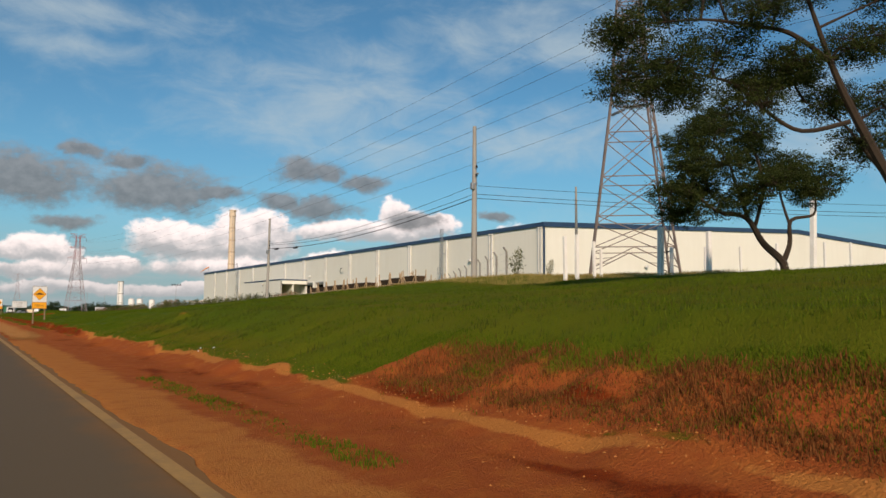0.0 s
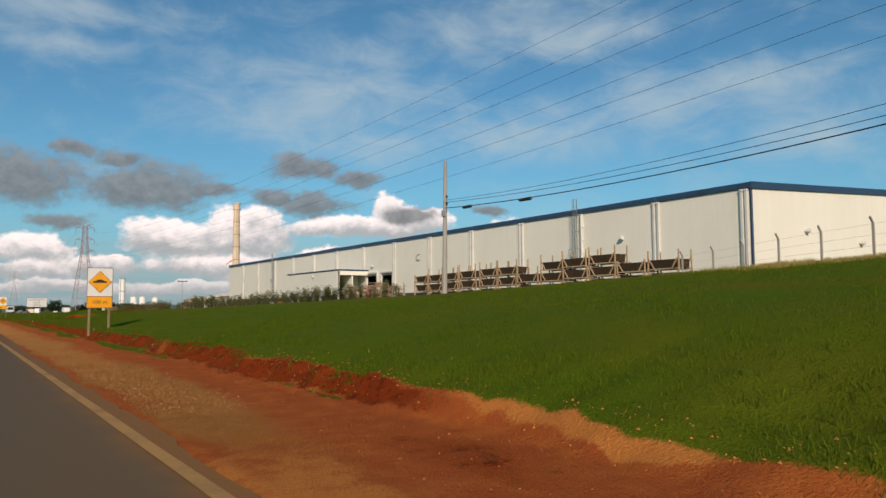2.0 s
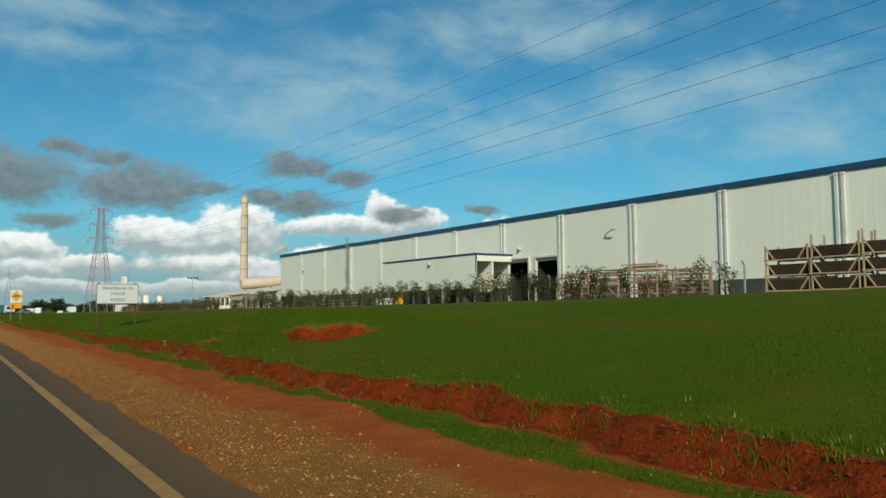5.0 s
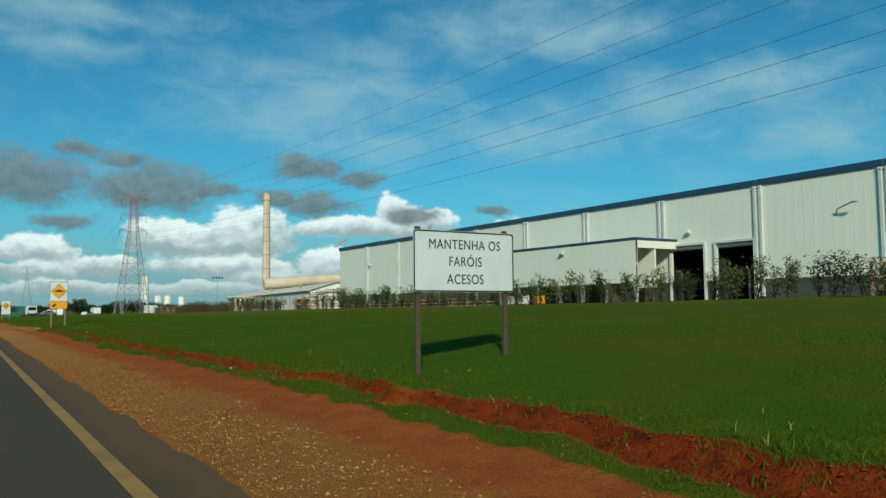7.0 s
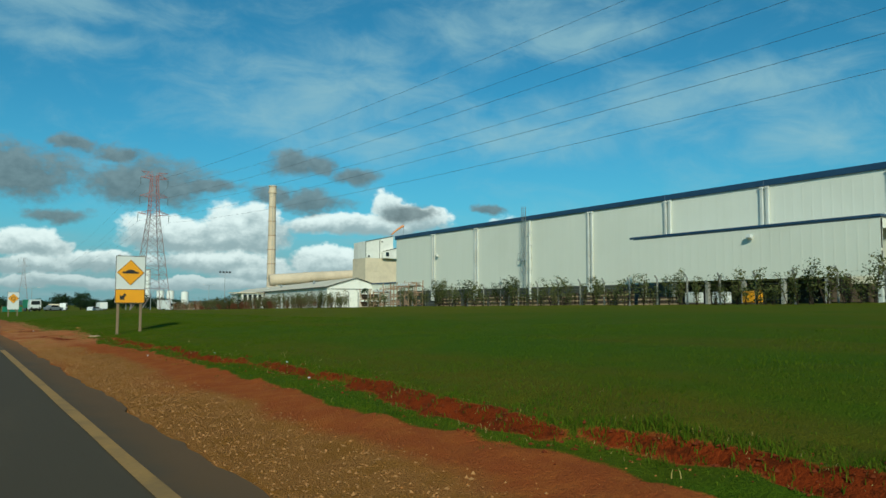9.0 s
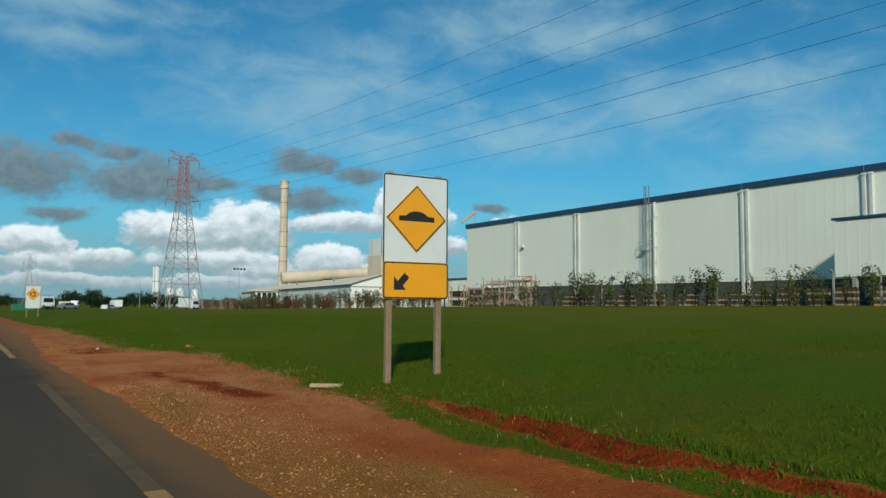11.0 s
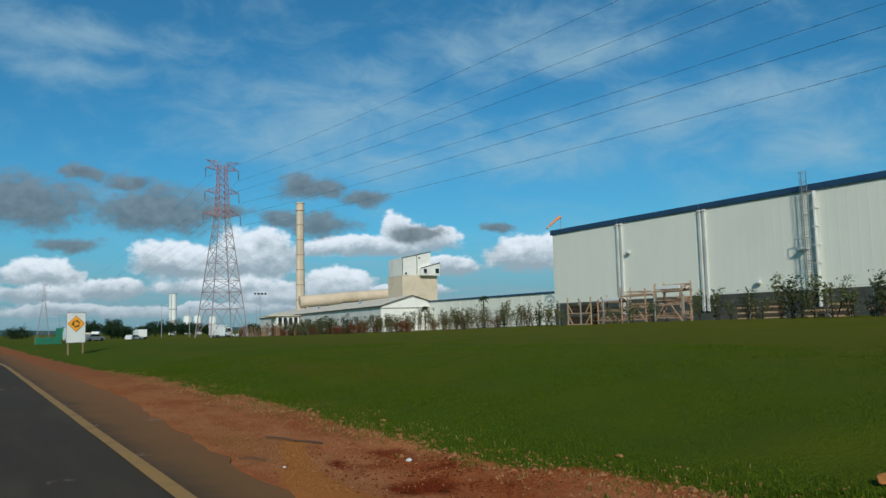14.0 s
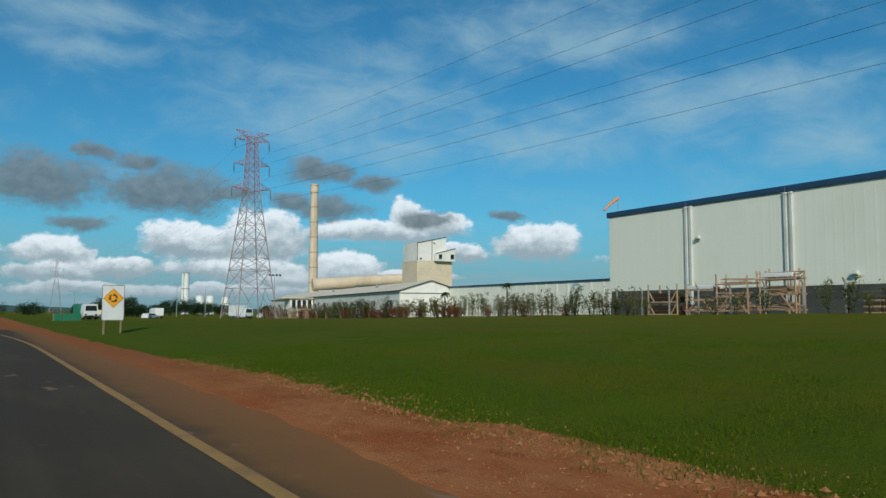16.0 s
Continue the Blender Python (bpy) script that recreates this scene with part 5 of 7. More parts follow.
# ---- stacked crates and racks along the yard fence ----
def build_crate(at, label, tall=1.14, panel="crate_panel"):
    """Timber transport crate: dark boards slung in a pale frame with slanting braces; 3.5 x 1.5 m, about 1 m high."""
    crate = thing("crate", at, label, "crate", "stacked crates")
    for x in (-0.62, 0.62):
        bm = B()
        s = -1 if x < 0 else 1
        slab(bm, [(x, 0.20), (x + s * 0.05, 0.20), (x + s * 0.11, 0.88), (x + s * 0.05, 0.88)], -1.5, 1.5)
        part("side_board", bm, panel, crate)
    for y in (-1.52, 1.52):
        bm = B()
        box(bm, (0, y, 0.54), (1.3, 0.05, 0.70), bevel=0.01)
        part("end_board", bm, panel, crate)
    bm = B()
    box(bm, (0, 0, 0.19), (1.25, 3.0, 0.05))
    part("floor_board", bm, panel, crate)
    for y in (-1.66, 1.66):
        for x in (-0.78, 0.78):
            bm = B()
            box(bm, (x, y, tall / 2), (0.115, 0.115, tall), bevel=0.012)
            part("corner_post", bm, "wood_light", crate)
    for x in (-0.80, 0.80):
        bm = B()
        box(bm, (x, 0, 0.09), (0.12, 3.5, 0.11), bevel=0.012)
        part("sill", bm, "wood_light", crate)
        for s in (-1, 1):
            bm = B()
            bar(bm, (x * 1.02, s * 0.95, 0.12), (x * 1.02, s * 1.58, 1.0), 0.085)
            part("brace", bm, "wood_light", crate)
    for y in (-0.5, 0.5):
        bm = B()
        box(bm, (0, y, 0.06), (1.6, 0.12, 0.10), bevel=0.01)
        part("skid", bm, "wood_light", crate)
    return crate


rng = random.Random(4)
crate_a = build_crate(pose(51.4, 60.9, gz(51.4, 60.9) - 0.02), "dark boarded crate in a pale timber frame, stacked outdoors")
crate_b = build_crate(pose(51.4, 60.9, gz(51.4, 60.9) + 1.09), "dark boarded crate with tall corner posts atop a stack", 1.7)
tiers = (2, 2, 3, 3, 3, 2, 3, 3, 3, 3, 3, 3)
for col, n in enumerate(tiers):
    y = 60.9 + col * 3.66
    x = 51.5 + rng.uniform(-0.15, 0.15)
    for tier in range(n):
        if col == 0:
            continue
        kind_ = crate_b if tier == n - 1 and rng.random() < 0.75 else crate_a
        copy_thing(kind_, pose(x + rng.uniform(-0.05, 0.05), y + rng.uniform(-0.06, 0.06), gz(x, y) - 0.02 + tier * 1.11, 0, 0, rng.uniform(-1.5, 1.5) + (180 if rng.random() < 0.4 else 0)))


for y in (231.3,):
    for tier in range(2):
        copy_thing(crate_a if tier == 0 else crate_b, pose(53.6, y, gz(53.6, y) - 0.02 + tier * 1.11, 0, 0, rng.uniform(-2, 2)))


def build_rack(at, label, levels=3, wide=2.9, tall=2.9, load=0):
    """Open timber rack: four posts, cross bearers, slanting braces."""
    rack = thing("timber_rack", at, label, "rack", "timber racks")
    for y in (-wide / 2, wide / 2):
        for x in (-0.6, 0.6):
            bm = B()
            top = tall + rng.uniform(0.0, 0.75)
            bar(bm, (x, y, -0.1), (x + rng.uniform(-0.05, 0.05), y + rng.uniform(-0.06, 0.06), top), 0.11)
            part("post", bm, "rack_wood", rack)
    for k in range(levels):
        z = 0.35 + k * (tall - 0.5) / max(1, levels - 1)
        for x in (-0.62, 0.62):
            bm = B()
            bar(bm, (x, -wide / 2 - 0.15, z), (x, wide / 2 + 0.15, z + rng.uniform(-0.08, 0.08)), 0.10, 0.13)
            part("bearer", bm, "rack_wood", rack)
        for s in (-0.9, 0.0, 0.9):
            bm = B()
            bar(bm, (-0.75, s, z + 0.1), (0.75, s, z + 0.1), 0.08)
            part("slat", bm, "rack_wood", rack)
        for s in range(rng.randint(3, 7)):
            bm = B()
            x = rng.uniform(-0.55, 0.55)
            y0 = rng.uniform(-0.5, 0.1) - wide * 0.45
            bar(bm, (x, y0, z + 0.2 + 0.07 * s), (x + rng.uniform(-0.2, 0.2), y0 + wide * rng.uniform(0.7, 1.15), z + 0.2 + 0.07 * s + rng.uniform(-0.05, 0.16)), 0.13, 0.07)
            part("plank", bm, rng.choice(("rack_wood", "rack_wood", "wood_light", "wood_post")), rack)
    for s in (-1, 1):
        bm = B()
        bar(bm, (-0.68, s * wide * 0.46, 0.2), (-0.68, s * wide * 0.1, tall * 0.55), 0.08)
        part("brace", bm, "rack_wood", rack)
    if load:
        bm = B()
        box(bm, (0, 0, tall + 0.12), (1.3, wide * 0.9, 0.34), bevel=0.05)
        part("wrapped_load", bm, "litter", rack, "white wrapped bundle")
    return rack


for k, (y, x, tall, load) in enumerate(((219.4, 53.1, 2.9, 1), (223.6, 53.2, 2.7, 0), (227.0, 53.4, 2.2, 1), (221.4, 55.4, 3.0, 0), (115.6, 52.2, 2.5, 0), (120.4, 52.4, 2.3, 0), (125.2, 52.6, 2.2, 0), (110.9, 52.0, 2.0, 0))):
    build_rack(pose(x, y, gz(x, y) - 0.03, 0, 0, rng.uniform(-3, 3)), "pale timber storage rack with wrapped load" if load else "pale open timber storage rack", 3, 3.0 if y > 200 else 3.8, tall, load)


def build_pallets(at, count):
    stack = thing("pallet_stack", at, "stack of weathered timber pallets in the yard", "pallet stack", "pallet stacks")
    for k in range(count):
        z = k * 0.15
        comb = ((-0.55, 0.0), (-0.45, 0.0), (-0.45, 0.1), (-0.05, 0.1), (-0.05, 0.0), (0.05, 0.0), (0.05, 0.1), (0.45, 0.1), (0.45, 0.0), (0.55, 0.0), (0.55, 0.135), (-0.55, 0.135))
        bm = slab(B(), [(x, z + h) for x, h in comb], -0.6, 0.6)
        part("pallet", bm, "wood_dark" if k % 3 else "wood_light", stack)
    return stack


for k in range(16):
    y = 176 + k * 2.5 + rng.uniform(-0.4, 0.4)
    x = 55.5 + rng.uniform(-0.5, 1.5)
    build_pallets(pose(x, y, gz(x, y) - 0.01, 0, 0, rng.uniform(-8, 8)), rng.choice((5, 7, 8, 9)))

for k, (x, y, mat_, name, label) in enumerate(((57.5, 171.6, "paint_white", "storage_tote", "white plastic storage tote in the yard"), (57.2, 168.3, "sign_yellow", "storage_tote", "yellow plastic storage tote in the yard"),
                                               (57.8, 174.8, "white_metal", "storage_tote", "grey white storage tote in the yard"))):
    tote = thing(name, pose(x, y, gz(x, y)), label, "tote", "yard totes")
    bm = B()
    box(bm, (0, 0, 0.62), (1.1, 1.3, 1.0), bevel=0.08)
    part("body", bm, mat_, tote)
    bm = B()
    box(bm, (0, 0, 0.06), (1.15, 1.35, 0.12), bevel=0.02)
    part("skid", bm, "wood_dark", tote)


# ---- fence ----
def fence_run(points, spacing, label, tall=2.1, mat_="concrete", seed=1, wires=4):
    fence = thing("fence", pose(*points[0], gz(*points[0])), label, "fence", kind="")
    origin = Vector((*points[0], gz(*points[0])))
    tops = []
    for (x0, y0), (x1, y1) in zip(points, points[1:]):
        n = max(1, round(math.hypot(x1 - x0, y1 - y0) / spacing))
        for k in range(n + (1 if (x1, y1) == points[-1] else 0)):
            x, y = x0 + (x1 - x0) * k / n, y0 + (y1 - y0) * k / n
            p = Vector((x, y, gz(x, y))) - origin
            bm = B()
            bar(bm, p - Vector((0, 0, 0.3)), p + Vector((0, 0, tall)), 0.11)
            bar(bm, p + Vector((0, 0, tall)), p + Vector((-0.28, 0, tall + 0.32)), 0.09)
            part("post", bm, mat_, fence)
            tops.append(p)
    for level in np.linspace(0.35, tall - 0.05, wires):
        bm = B()
        tube(bm, [p + Vector((-0.06, 0, level)) for p in tops], 0.006, 4)
        part("wire", bm, "galvanised", fence)
    return fence


fence_run(((50.0, 104.0), (50.0, 262.0), (51.5, 335.0)), 3.1, "concrete post and wire fence along the yard")
fence_run(((49.6, 58.0), (47.8, 53.6), (40.0, 37.5), (33.0, 23.0)), 4.4, "bent-top concrete fence posts with wire on the bank")

# whitewashed posts on the bank
for k, (x, y, h, w_) in enumerate(((25.5, 8.1, 2.2, 0.17), (25.9, 7.7, 2.25, 0.17), (27.9, 8.6, 1.9, 0.15), (29.3, 9.6, 1.5, 0.14), (31.2, 7.2, 2.6, 0.26), (33.4, 8.4, 1.5, 0.16),
                                    (36.0, 8.0, 2.4, 0.24), (36.9, 9.0, 1.5, 0.14), (39.6, 8.6, 1.5, 0.14), (42.5, 8.2, 1.7, 0.15), (44.0, 6.8, 4.3, 0.30), (47.5, 8.2, 1.7, 0.15), (50.5, 8.2, 1.7, 0.15))):
    post = thing("concrete_post", pose(x, y, gz(x, y), rng.uniform(-1.5, 1.5), rng.uniform(-1.5, 1.5), rng.uniform(-8, 8)), "whitewashed concrete post on the grass bank", "post", "whitewashed posts")
    bm = B()
    box(bm, (0, 0, h / 2 - 0.15), (w_, w_, h + 0.3), bevel=0.02)
    part("shaft", bm, "concrete_white", post)


# ---- plants ----
def leaf_cloud(centres, radius, count, size, seed, drop=0.0, slim=0.42):
    """Many small leaves round the given centres, as one mesh."""
    r = np.random.RandomState(seed)
    c = np.asarray(centres, float)
    pick = c[r.randint(len(c), size=count)]
    at = pick + r.normal(size=(count, 3)) * radius
    at[:, 2] -= drop * r.rand(count)
    d = r.normal(size=(count, 3))
    d[:, 2] *= 0.6
    d /= np.linalg.norm(d, axis=1, keepdims=True)
    side = np.cross(d, r.normal(size=(count, 3)))
    side /= np.linalg.norm(side, axis=1, keepdims=True) + 1e-9
    length = size * (0.6 + 0.8 * r.rand(count))[:, None]
    w_ = side * length * slim
    v = np.stack([at - d * length, at + w_, at + d * length, at - w_], 1).reshape(-1, 3)
    f = np.arange(count * 4).reshape(-1, 4)
    me = bpy.data.meshes.new("foliage")
    me.from_pydata(v.tolist(), [], f.tolist())
    return me


def foliage(parent, centres, radius, count, size, seed, mat_, name="foliage", drop=0.0, slim=0.42):
    me = leaf_cloud(centres, radius, count, size, seed, drop, slim)
    me.materials.append(M[mat_])
    ob = new(name, me)
    ob.parent = parent
    return ob


M["leaf_red"] = leaf_material("reddish_brown_dry_leaves", (0.14, 0.045, 0.022), (0.24, 0.10, 0.05))
M["leaf_dry"] = leaf_material("pale_dry_leaves", (0.20, 0.15, 0.07), (0.10, 0.10, 0.035))


def build_shrub(at, seed, tall, mat_, label, stems=(3, 5), sway=1.0, thick=0.035, bark_="bark", leaves=150, slim=0.42):
    r = random.Random(seed)
    shrub = thing("shrub", at, label, "shrub", "shrubs along the fence")
    tips = []
    for k in range(r.randint(*stems)):
        bm = B()
        x, y = r.uniform(-0.35, 0.35), r.uniform(-0.55, 0.55)
        p = Vector((x * (0.4 if sway == 1.0 else 1.0), y * (0.4 if sway == 1.0 else 1.0), -0.05))
        top = tall * r.uniform(0.6, 1.0)
        lean = Vector((r.uniform(-0.25, 0.25) * sway, r.uniform(-0.35, 0.35) * sway, 1.0))
        for s in range(4):
            q = p + lean * (top / 4) + Vector((r.uniform(-0.06, 0.06), r.uniform(-0.06, 0.06), 0)) * sway
            rod(bm, p, q, thick * (1 - s / 5), thick * (1 - (s + 1) / 5), 5, caps=False)
            if s:
                for _ in range(2):
                    tips.append(q + Vector((r.uniform(-0.22, 0.22), r.uniform(-0.25, 0.25), r.uniform(-0.1, 0.15))) * sway)
            tips.append(q)
            p = q
        part("stem", bm, bark_, shrub)
    foliage(shrub, tips, 0.16 * min(1.0, sway + 0.3), int(leaves * tall), 0.10, seed, mat_, slim=slim)
    return shrub


kinds = [build_shrub(pose(49.2, 105 + k * 2.0, gz(49.2, 105 + k * 2.0)), 30 + k, t, m, l) for k, (t, m, l) in enumerate((
    (2.4, "shrub", "olive green leafy shrub by the fence"), (3.0, "shrub", "tall olive green sapling by the fence"), (1.7, "shrub", "low olive green shrub by the fence"),
    (2.1, "leaf_dry", "dry thin-stemmed shrub by the fence"), (2.0, "leaf_red", "rust red shrub by the fence"), (2.7, "leaf", "dark green shrub by the fence")))]
kinds.append(build_shrub(pose(49.2, 246, gz(49.2, 246)), 37, 2.6, "shrub", "row of thin upright leafy saplings by the fence", (5, 8), 0.35, 0.025, "wood_post", 110, 0.25))
kinds.append(build_shrub(pose(49.2, 300, gz(49.2, 300)), 38, 2.5, "leaf_dry", "bundle of pale dry upright stalks by the fence", (7, 10), 0.45, 0.045, "rack_wood", 40, 0.25))
kinds.append(build_shrub(pose(49.2, 262, gz(49.2, 262)), 39, 1.5, "leaf_red", "low rust red bush by the fence", (5, 7), 1.0, 0.03, "bark", 330))
for x, y, s in ((32.8, 21.2, 0.75), (34.3, 19.6, 0.45)):
    copy_thing(kinds[1], pose(x, y, gz(x, y) - 0.02, 0, 0, 40) @ Matrix.Diagonal((s, s, s, 1)))
y = 117.5
while y < 333:
    x = 49.1 + rng.uniform(-0.5, 0.6)
    if y < 150:
        pick = rng.choice((0, 1, 5, 5, 0))
    elif y < 215:
        pick = rng.choice((0, 1, 2, 0, 5, 2))
    elif y < 234:
        pick = rng.choice((0, 2, 3, 5))
    else:
        pick = rng.choice((6, 6, 6, 0, 6, 8, 3) if y < 272 else (8, 5, 6, 0, 3, 8, 0, 6, 5) if y < 305 else (7, 7, 3, 7, 6, 4))
    if 213.5 < y < 230:
        y += 1.4
        if rng.random() < 0.5:
            continue
    s = rng.uniform(0.75, 1.2)
    copy_thing(kinds[pick], pose(x, y, gz(x, y) - 0.02, 0, 0, rng.uniform(0, 360)) @ Matrix.Diagonal((s, s, s, 1)))
    y += rng.uniform(0.7, 1.4) if y < 232 else rng.uniform(0.4, 0.85)


def limb(bm, pts, r0, r1):
    """A tapering crooked limb through the given points, rounded off between them."""
    pts = [Vector(p) for p in pts]
    fine = []
    for i in range(len(pts) - 1):
        p0, p1, p2, p3 = pts[max(i - 1, 0)], pts[i], pts[i + 1], pts[min(i + 2, len(pts) - 1)]
        for k in range(4):
            f = k / 4
            fine.append(0.5 * (2 * p1 + (p2 - p0) * f + (2 * p0 - 5 * p1 + 4 * p2 - p3) * f * f + (3 * p1 - p0 - 3 * p2 + p3) * f ** 3))
    fine.append(pts[-1])
    n = len(fine) - 1
    for i, (a, b) in enumerate(zip(fine, fine[1:])):
        rod(bm, a, b, r0 + (r1 - r0) * i / n, r0 + (r1 - r0) * (i + 1) / n, 7, caps=False)
    return fine


def build_tree(foot, label, limbs, clumps, reach, sprays, leaves, leaf_size, seed):
    """limbs: (points, radius at the root, radius at the tip); clumps: middles of the leaf masses. Every mass is many flat sprays on
    twigs of their own, with sky between them."""
    tree = thing("tree", Matrix.Translation(foot), label, "tree", "trees on the bank")
    r = random.Random(seed)
    origin = Vector(foot)
    wood = []
    for n, (pts, r0, r1) in enumerate(limbs):
        bm = B()
        wood += limb(bm, [Vector(p) - origin for p in pts], r0, r1)[2:]
        part("trunk" if n == 0 else "limb", bm, "bark", tree)
    tips = []
    bm = B()
    for c in clumps:
        c = Vector(c) - origin
        near = min(wood, key=lambda v: (v - c).length)
        hub = near.lerp(c, 0.75)
        mid = near.lerp(c, 0.4) + Vector((r.uniform(-0.2, 0.2), r.uniform(-0.2, 0.2), r.uniform(-0.05, 0.25)))
        limb(bm, (near, mid, hub), 0.045, 0.024)
        size = reach * r.uniform(0.8, 1.15)
        forks = []
        for _ in range(7):
            d = Vector((r.gauss(0, 1), r.gauss(0, 1), r.gauss(0.1, 0.6))).normalized()
            q = c + Vector((d.x, d.y, d.z * 0.6)) * size * r.uniform(0.4, 0.75)
            limb(bm, (hub, hub.lerp(q, 0.5) + Vector((0, 0, r.uniform(-0.05, 0.12))), q), 0.022, 0.010)
            forks += [hub.lerp(q, 0.6), q]
        for _ in range(sprays):
            d = Vector((r.gauss(0, 1), r.gauss(0, 1), r.gauss(0, 1))).normalized() * r.random() ** 0.45
            p = c + Vector((d.x * size, d.y * size, d.z * size * 0.62))
            q = min(forks, key=lambda v: (v - p).length)
            if (q - p).length > 0.12:
                rod(bm, q, p, 0.008, 0.004, 4, caps=False)
            tips.append(p)
    part("twigs", bm, "bark", tree)
    g = np.random.RandomState(seed)
    at = np.repeat(np.array([tuple(p) for p in tips]), leaves, 0)
    n = len(at)
    wide = np.repeat(g.uniform(0.09, 0.2, len(tips)), leaves)[:, None]
    at = at + g.normal(size=(n, 3)) * wide * np.array((1, 1, 0.42))
    d = g.normal(size=(n, 3)) * np.array((1, 1, 0.55))
    d /= np.linalg.norm(d, axis=1, keepdims=True)
    side = np.cross(d, g.normal(size=(n, 3)))
    side /= np.linalg.norm(side, axis=1, keepdims=True) + 1e-9
    length = leaf_size * g.uniform(0.6, 1.3, n)[:, None]
    v = np.stack([at - d * length, at + side * length * 0.4, at + d * length, at - side * length * 0.4], 1).reshape(-1, 3)
    me = bpy.data.meshes.new("crown")
    me.from_pydata(v.tolist(), [], np.arange(n * 4).reshape(-1, 4).tolist())
    me.materials.append(M["leaf"])
    new("crown", me).parent = tree
    return tree


build_tree((31.1, 0.0, gz(31.1, 0.0)), "small crooked tree with thin dark foliage on the bank",
           ((((31.1, 0.0, 3.2), (31.02, 0.02, 3.9), (30.24, 0.43, 4.73), (29.55, 0.75, 5.84), (28.31, 1.26, 6.06), (27.3, 1.7, 6.9)), 0.21, 0.05),
            (((29.66, 0.69, 5.72), (29.04, 0.91, 7.46), (28.79, 0.99, 8.2), (28.3, 1.4, 9.2)), 0.09, 0.03),
            (((31.07, -0.03, 4.0), (31.25, -0.21, 4.74), (31.24, -0.3, 5.73), (32.36, -0.67, 6.03), (32.6, -0.6, 6.9)), 0.13, 0.03),
            (((31.21, -0.26, 5.48), (30.76, -0.12, 6.97), (31.3, 0.0, 7.9)), 0.07, 0.025),
            (((29.89, 0.58, 5.35), (30.12, 0.28, 6.97), (30.1, 0.5, 8.52), (29.6, 0.9, 9.6)), 0.09, 0.03)),
           ((26.07, 1.65, 6.78), (27.16, 1.91, 9.0), (28.98, 1.83, 10.3), (28.06, 0.86, 8.1), (29.57, 0.37, 9.57), (29.03, -0.23, 7.05), (31.81, 0.27, 8.2), (32.38, -0.56, 7.1), (29.1, 0.99, 6.5), (27.0, 2.0, 6.0), (28.2, 2.2, 7.2), (26.5, 1.2, 7.9), (30.6, 1.2, 8.9), (33.2, -0.4, 7.9), (30.4, -0.6, 7.6), (27.9, 1.4, 9.6)),
           1.25, 150, 46, 0.050, 11)
build_tree((25.6, -10.6, gz(25.6, -10.6)), "broad spreading tree with fine dark green leaves",
           ((((25.6, -10.6, 1.8), (24.9, -10.1, 2.4), (23.96, -9.68, 3.2), (22.57, -9.07, 5.64), (21.61, -8.66, 7.49), (21.07, -8.44, 8.77), (20.44, -8.22, 10.53)), 0.26, 0.05),
            (((21.63, -8.63, 7.08), (20.76, -7.71, 6.87), (20.08, -7.1, 7.44), (19.03, -6.76, 8.2), (17.41, -6.7, 8.26), (16.2, -6.6, 8.5)), 0.075, 0.02),
            (((21.07, -8.44, 8.77), (19.8, -8.07, 9.46), (18.59, -7.68, 9.57), (17.07, -7.2, 9.57), (15.27, -6.64, 9.22)), 0.085, 0.02),
            (((22.9, -9.2, 5.1), (22.6, -8.6, 6.2), (22.2, -8.0, 7.3), (21.4, -7.4, 7.9)), 0.07, 0.02)),
           ((14.9, -6.39, 8.99), (16.27, -6.73, 9.79), (16.36, -6.62, 8.3), (18.32, -6.75, 9.07), (17.94, -6.72, 10.9), (18.36, -8.04, 9.81), (20.04, -6.58, 8.41), (20.11, -7.84, 8.76), (20.41, -8.25, 11.0), (22.08, -7.79, 7.9),
            (21.73, -8.9, 9.26), (22.8, -9.3, 7.6), (23.83, -9.1, 9.95), (19.4, -7.0, 7.7), (17.3, -6.3, 7.8), (18.9, -8.8, 10.8), (15.6, -6.0, 7.9), (22.9, -8.4, 6.6), (21.2, -7.2, 8.6), (22.6, -9.6, 10.8), (16.6, -7.4, 10.9)),
           1.1, 150, 46, 0.038, 7)


def build_palm(x, y, top, seed):
    z = gz(x, y)
    palm = thing("palm_tree", pose(x, y, z), "tall slim palm tree before the factory wall", "palm tree", "palms by the factory")
    r = random.Random(seed)
    bm = B()
    h = top - z - 1.2
    rod(bm, (0, 0, -0.3), (0, 0, h), 0.32, 0.2, 8)
    part("trunk", bm, "bark", palm)
    for k in range(24):
        bm = B()
        a, lift = k / 12 * 2 * math.pi + r.uniform(-0.2, 0.2), r.uniform(-0.5, 1.2)
        last, pts = None, []
        for s in range(6):
            f = s / 5
            pts.append(Vector((math.cos(a) * 2.2 * f, math.sin(a) * 2.2 * f, h + lift * 1.6 * f - 1.9 * f * f)))
        side = Vector((-math.sin(a), math.cos(a), 0))
        for p, q, s in zip(pts, pts[1:], range(5)):
            w0, w1 = 0.55 * (1 - s / 6), 0.55 * (1 - (s + 1) / 6)
            for sg in (-1, 1):
                bm.faces.new([bm.verts.new(v) for v in (p, q, q + side * w1 * sg - Vector((0, 0, 0.16)), p + side * w0 * sg - Vector((0, 0, 0.16)))])
        part("frond", bm, "leaf_far", palm)
    return palm


for n, (x, y, top) in enumerate(((165.0, 410, 13.0), (162.9, 450, 10.5), (172.0, 490, 11.3), (176.4, 520, 12.0), (179.2, 550, 12.8), (182.9, 583, 13.6))):
    build_palm(x, y, top, n)


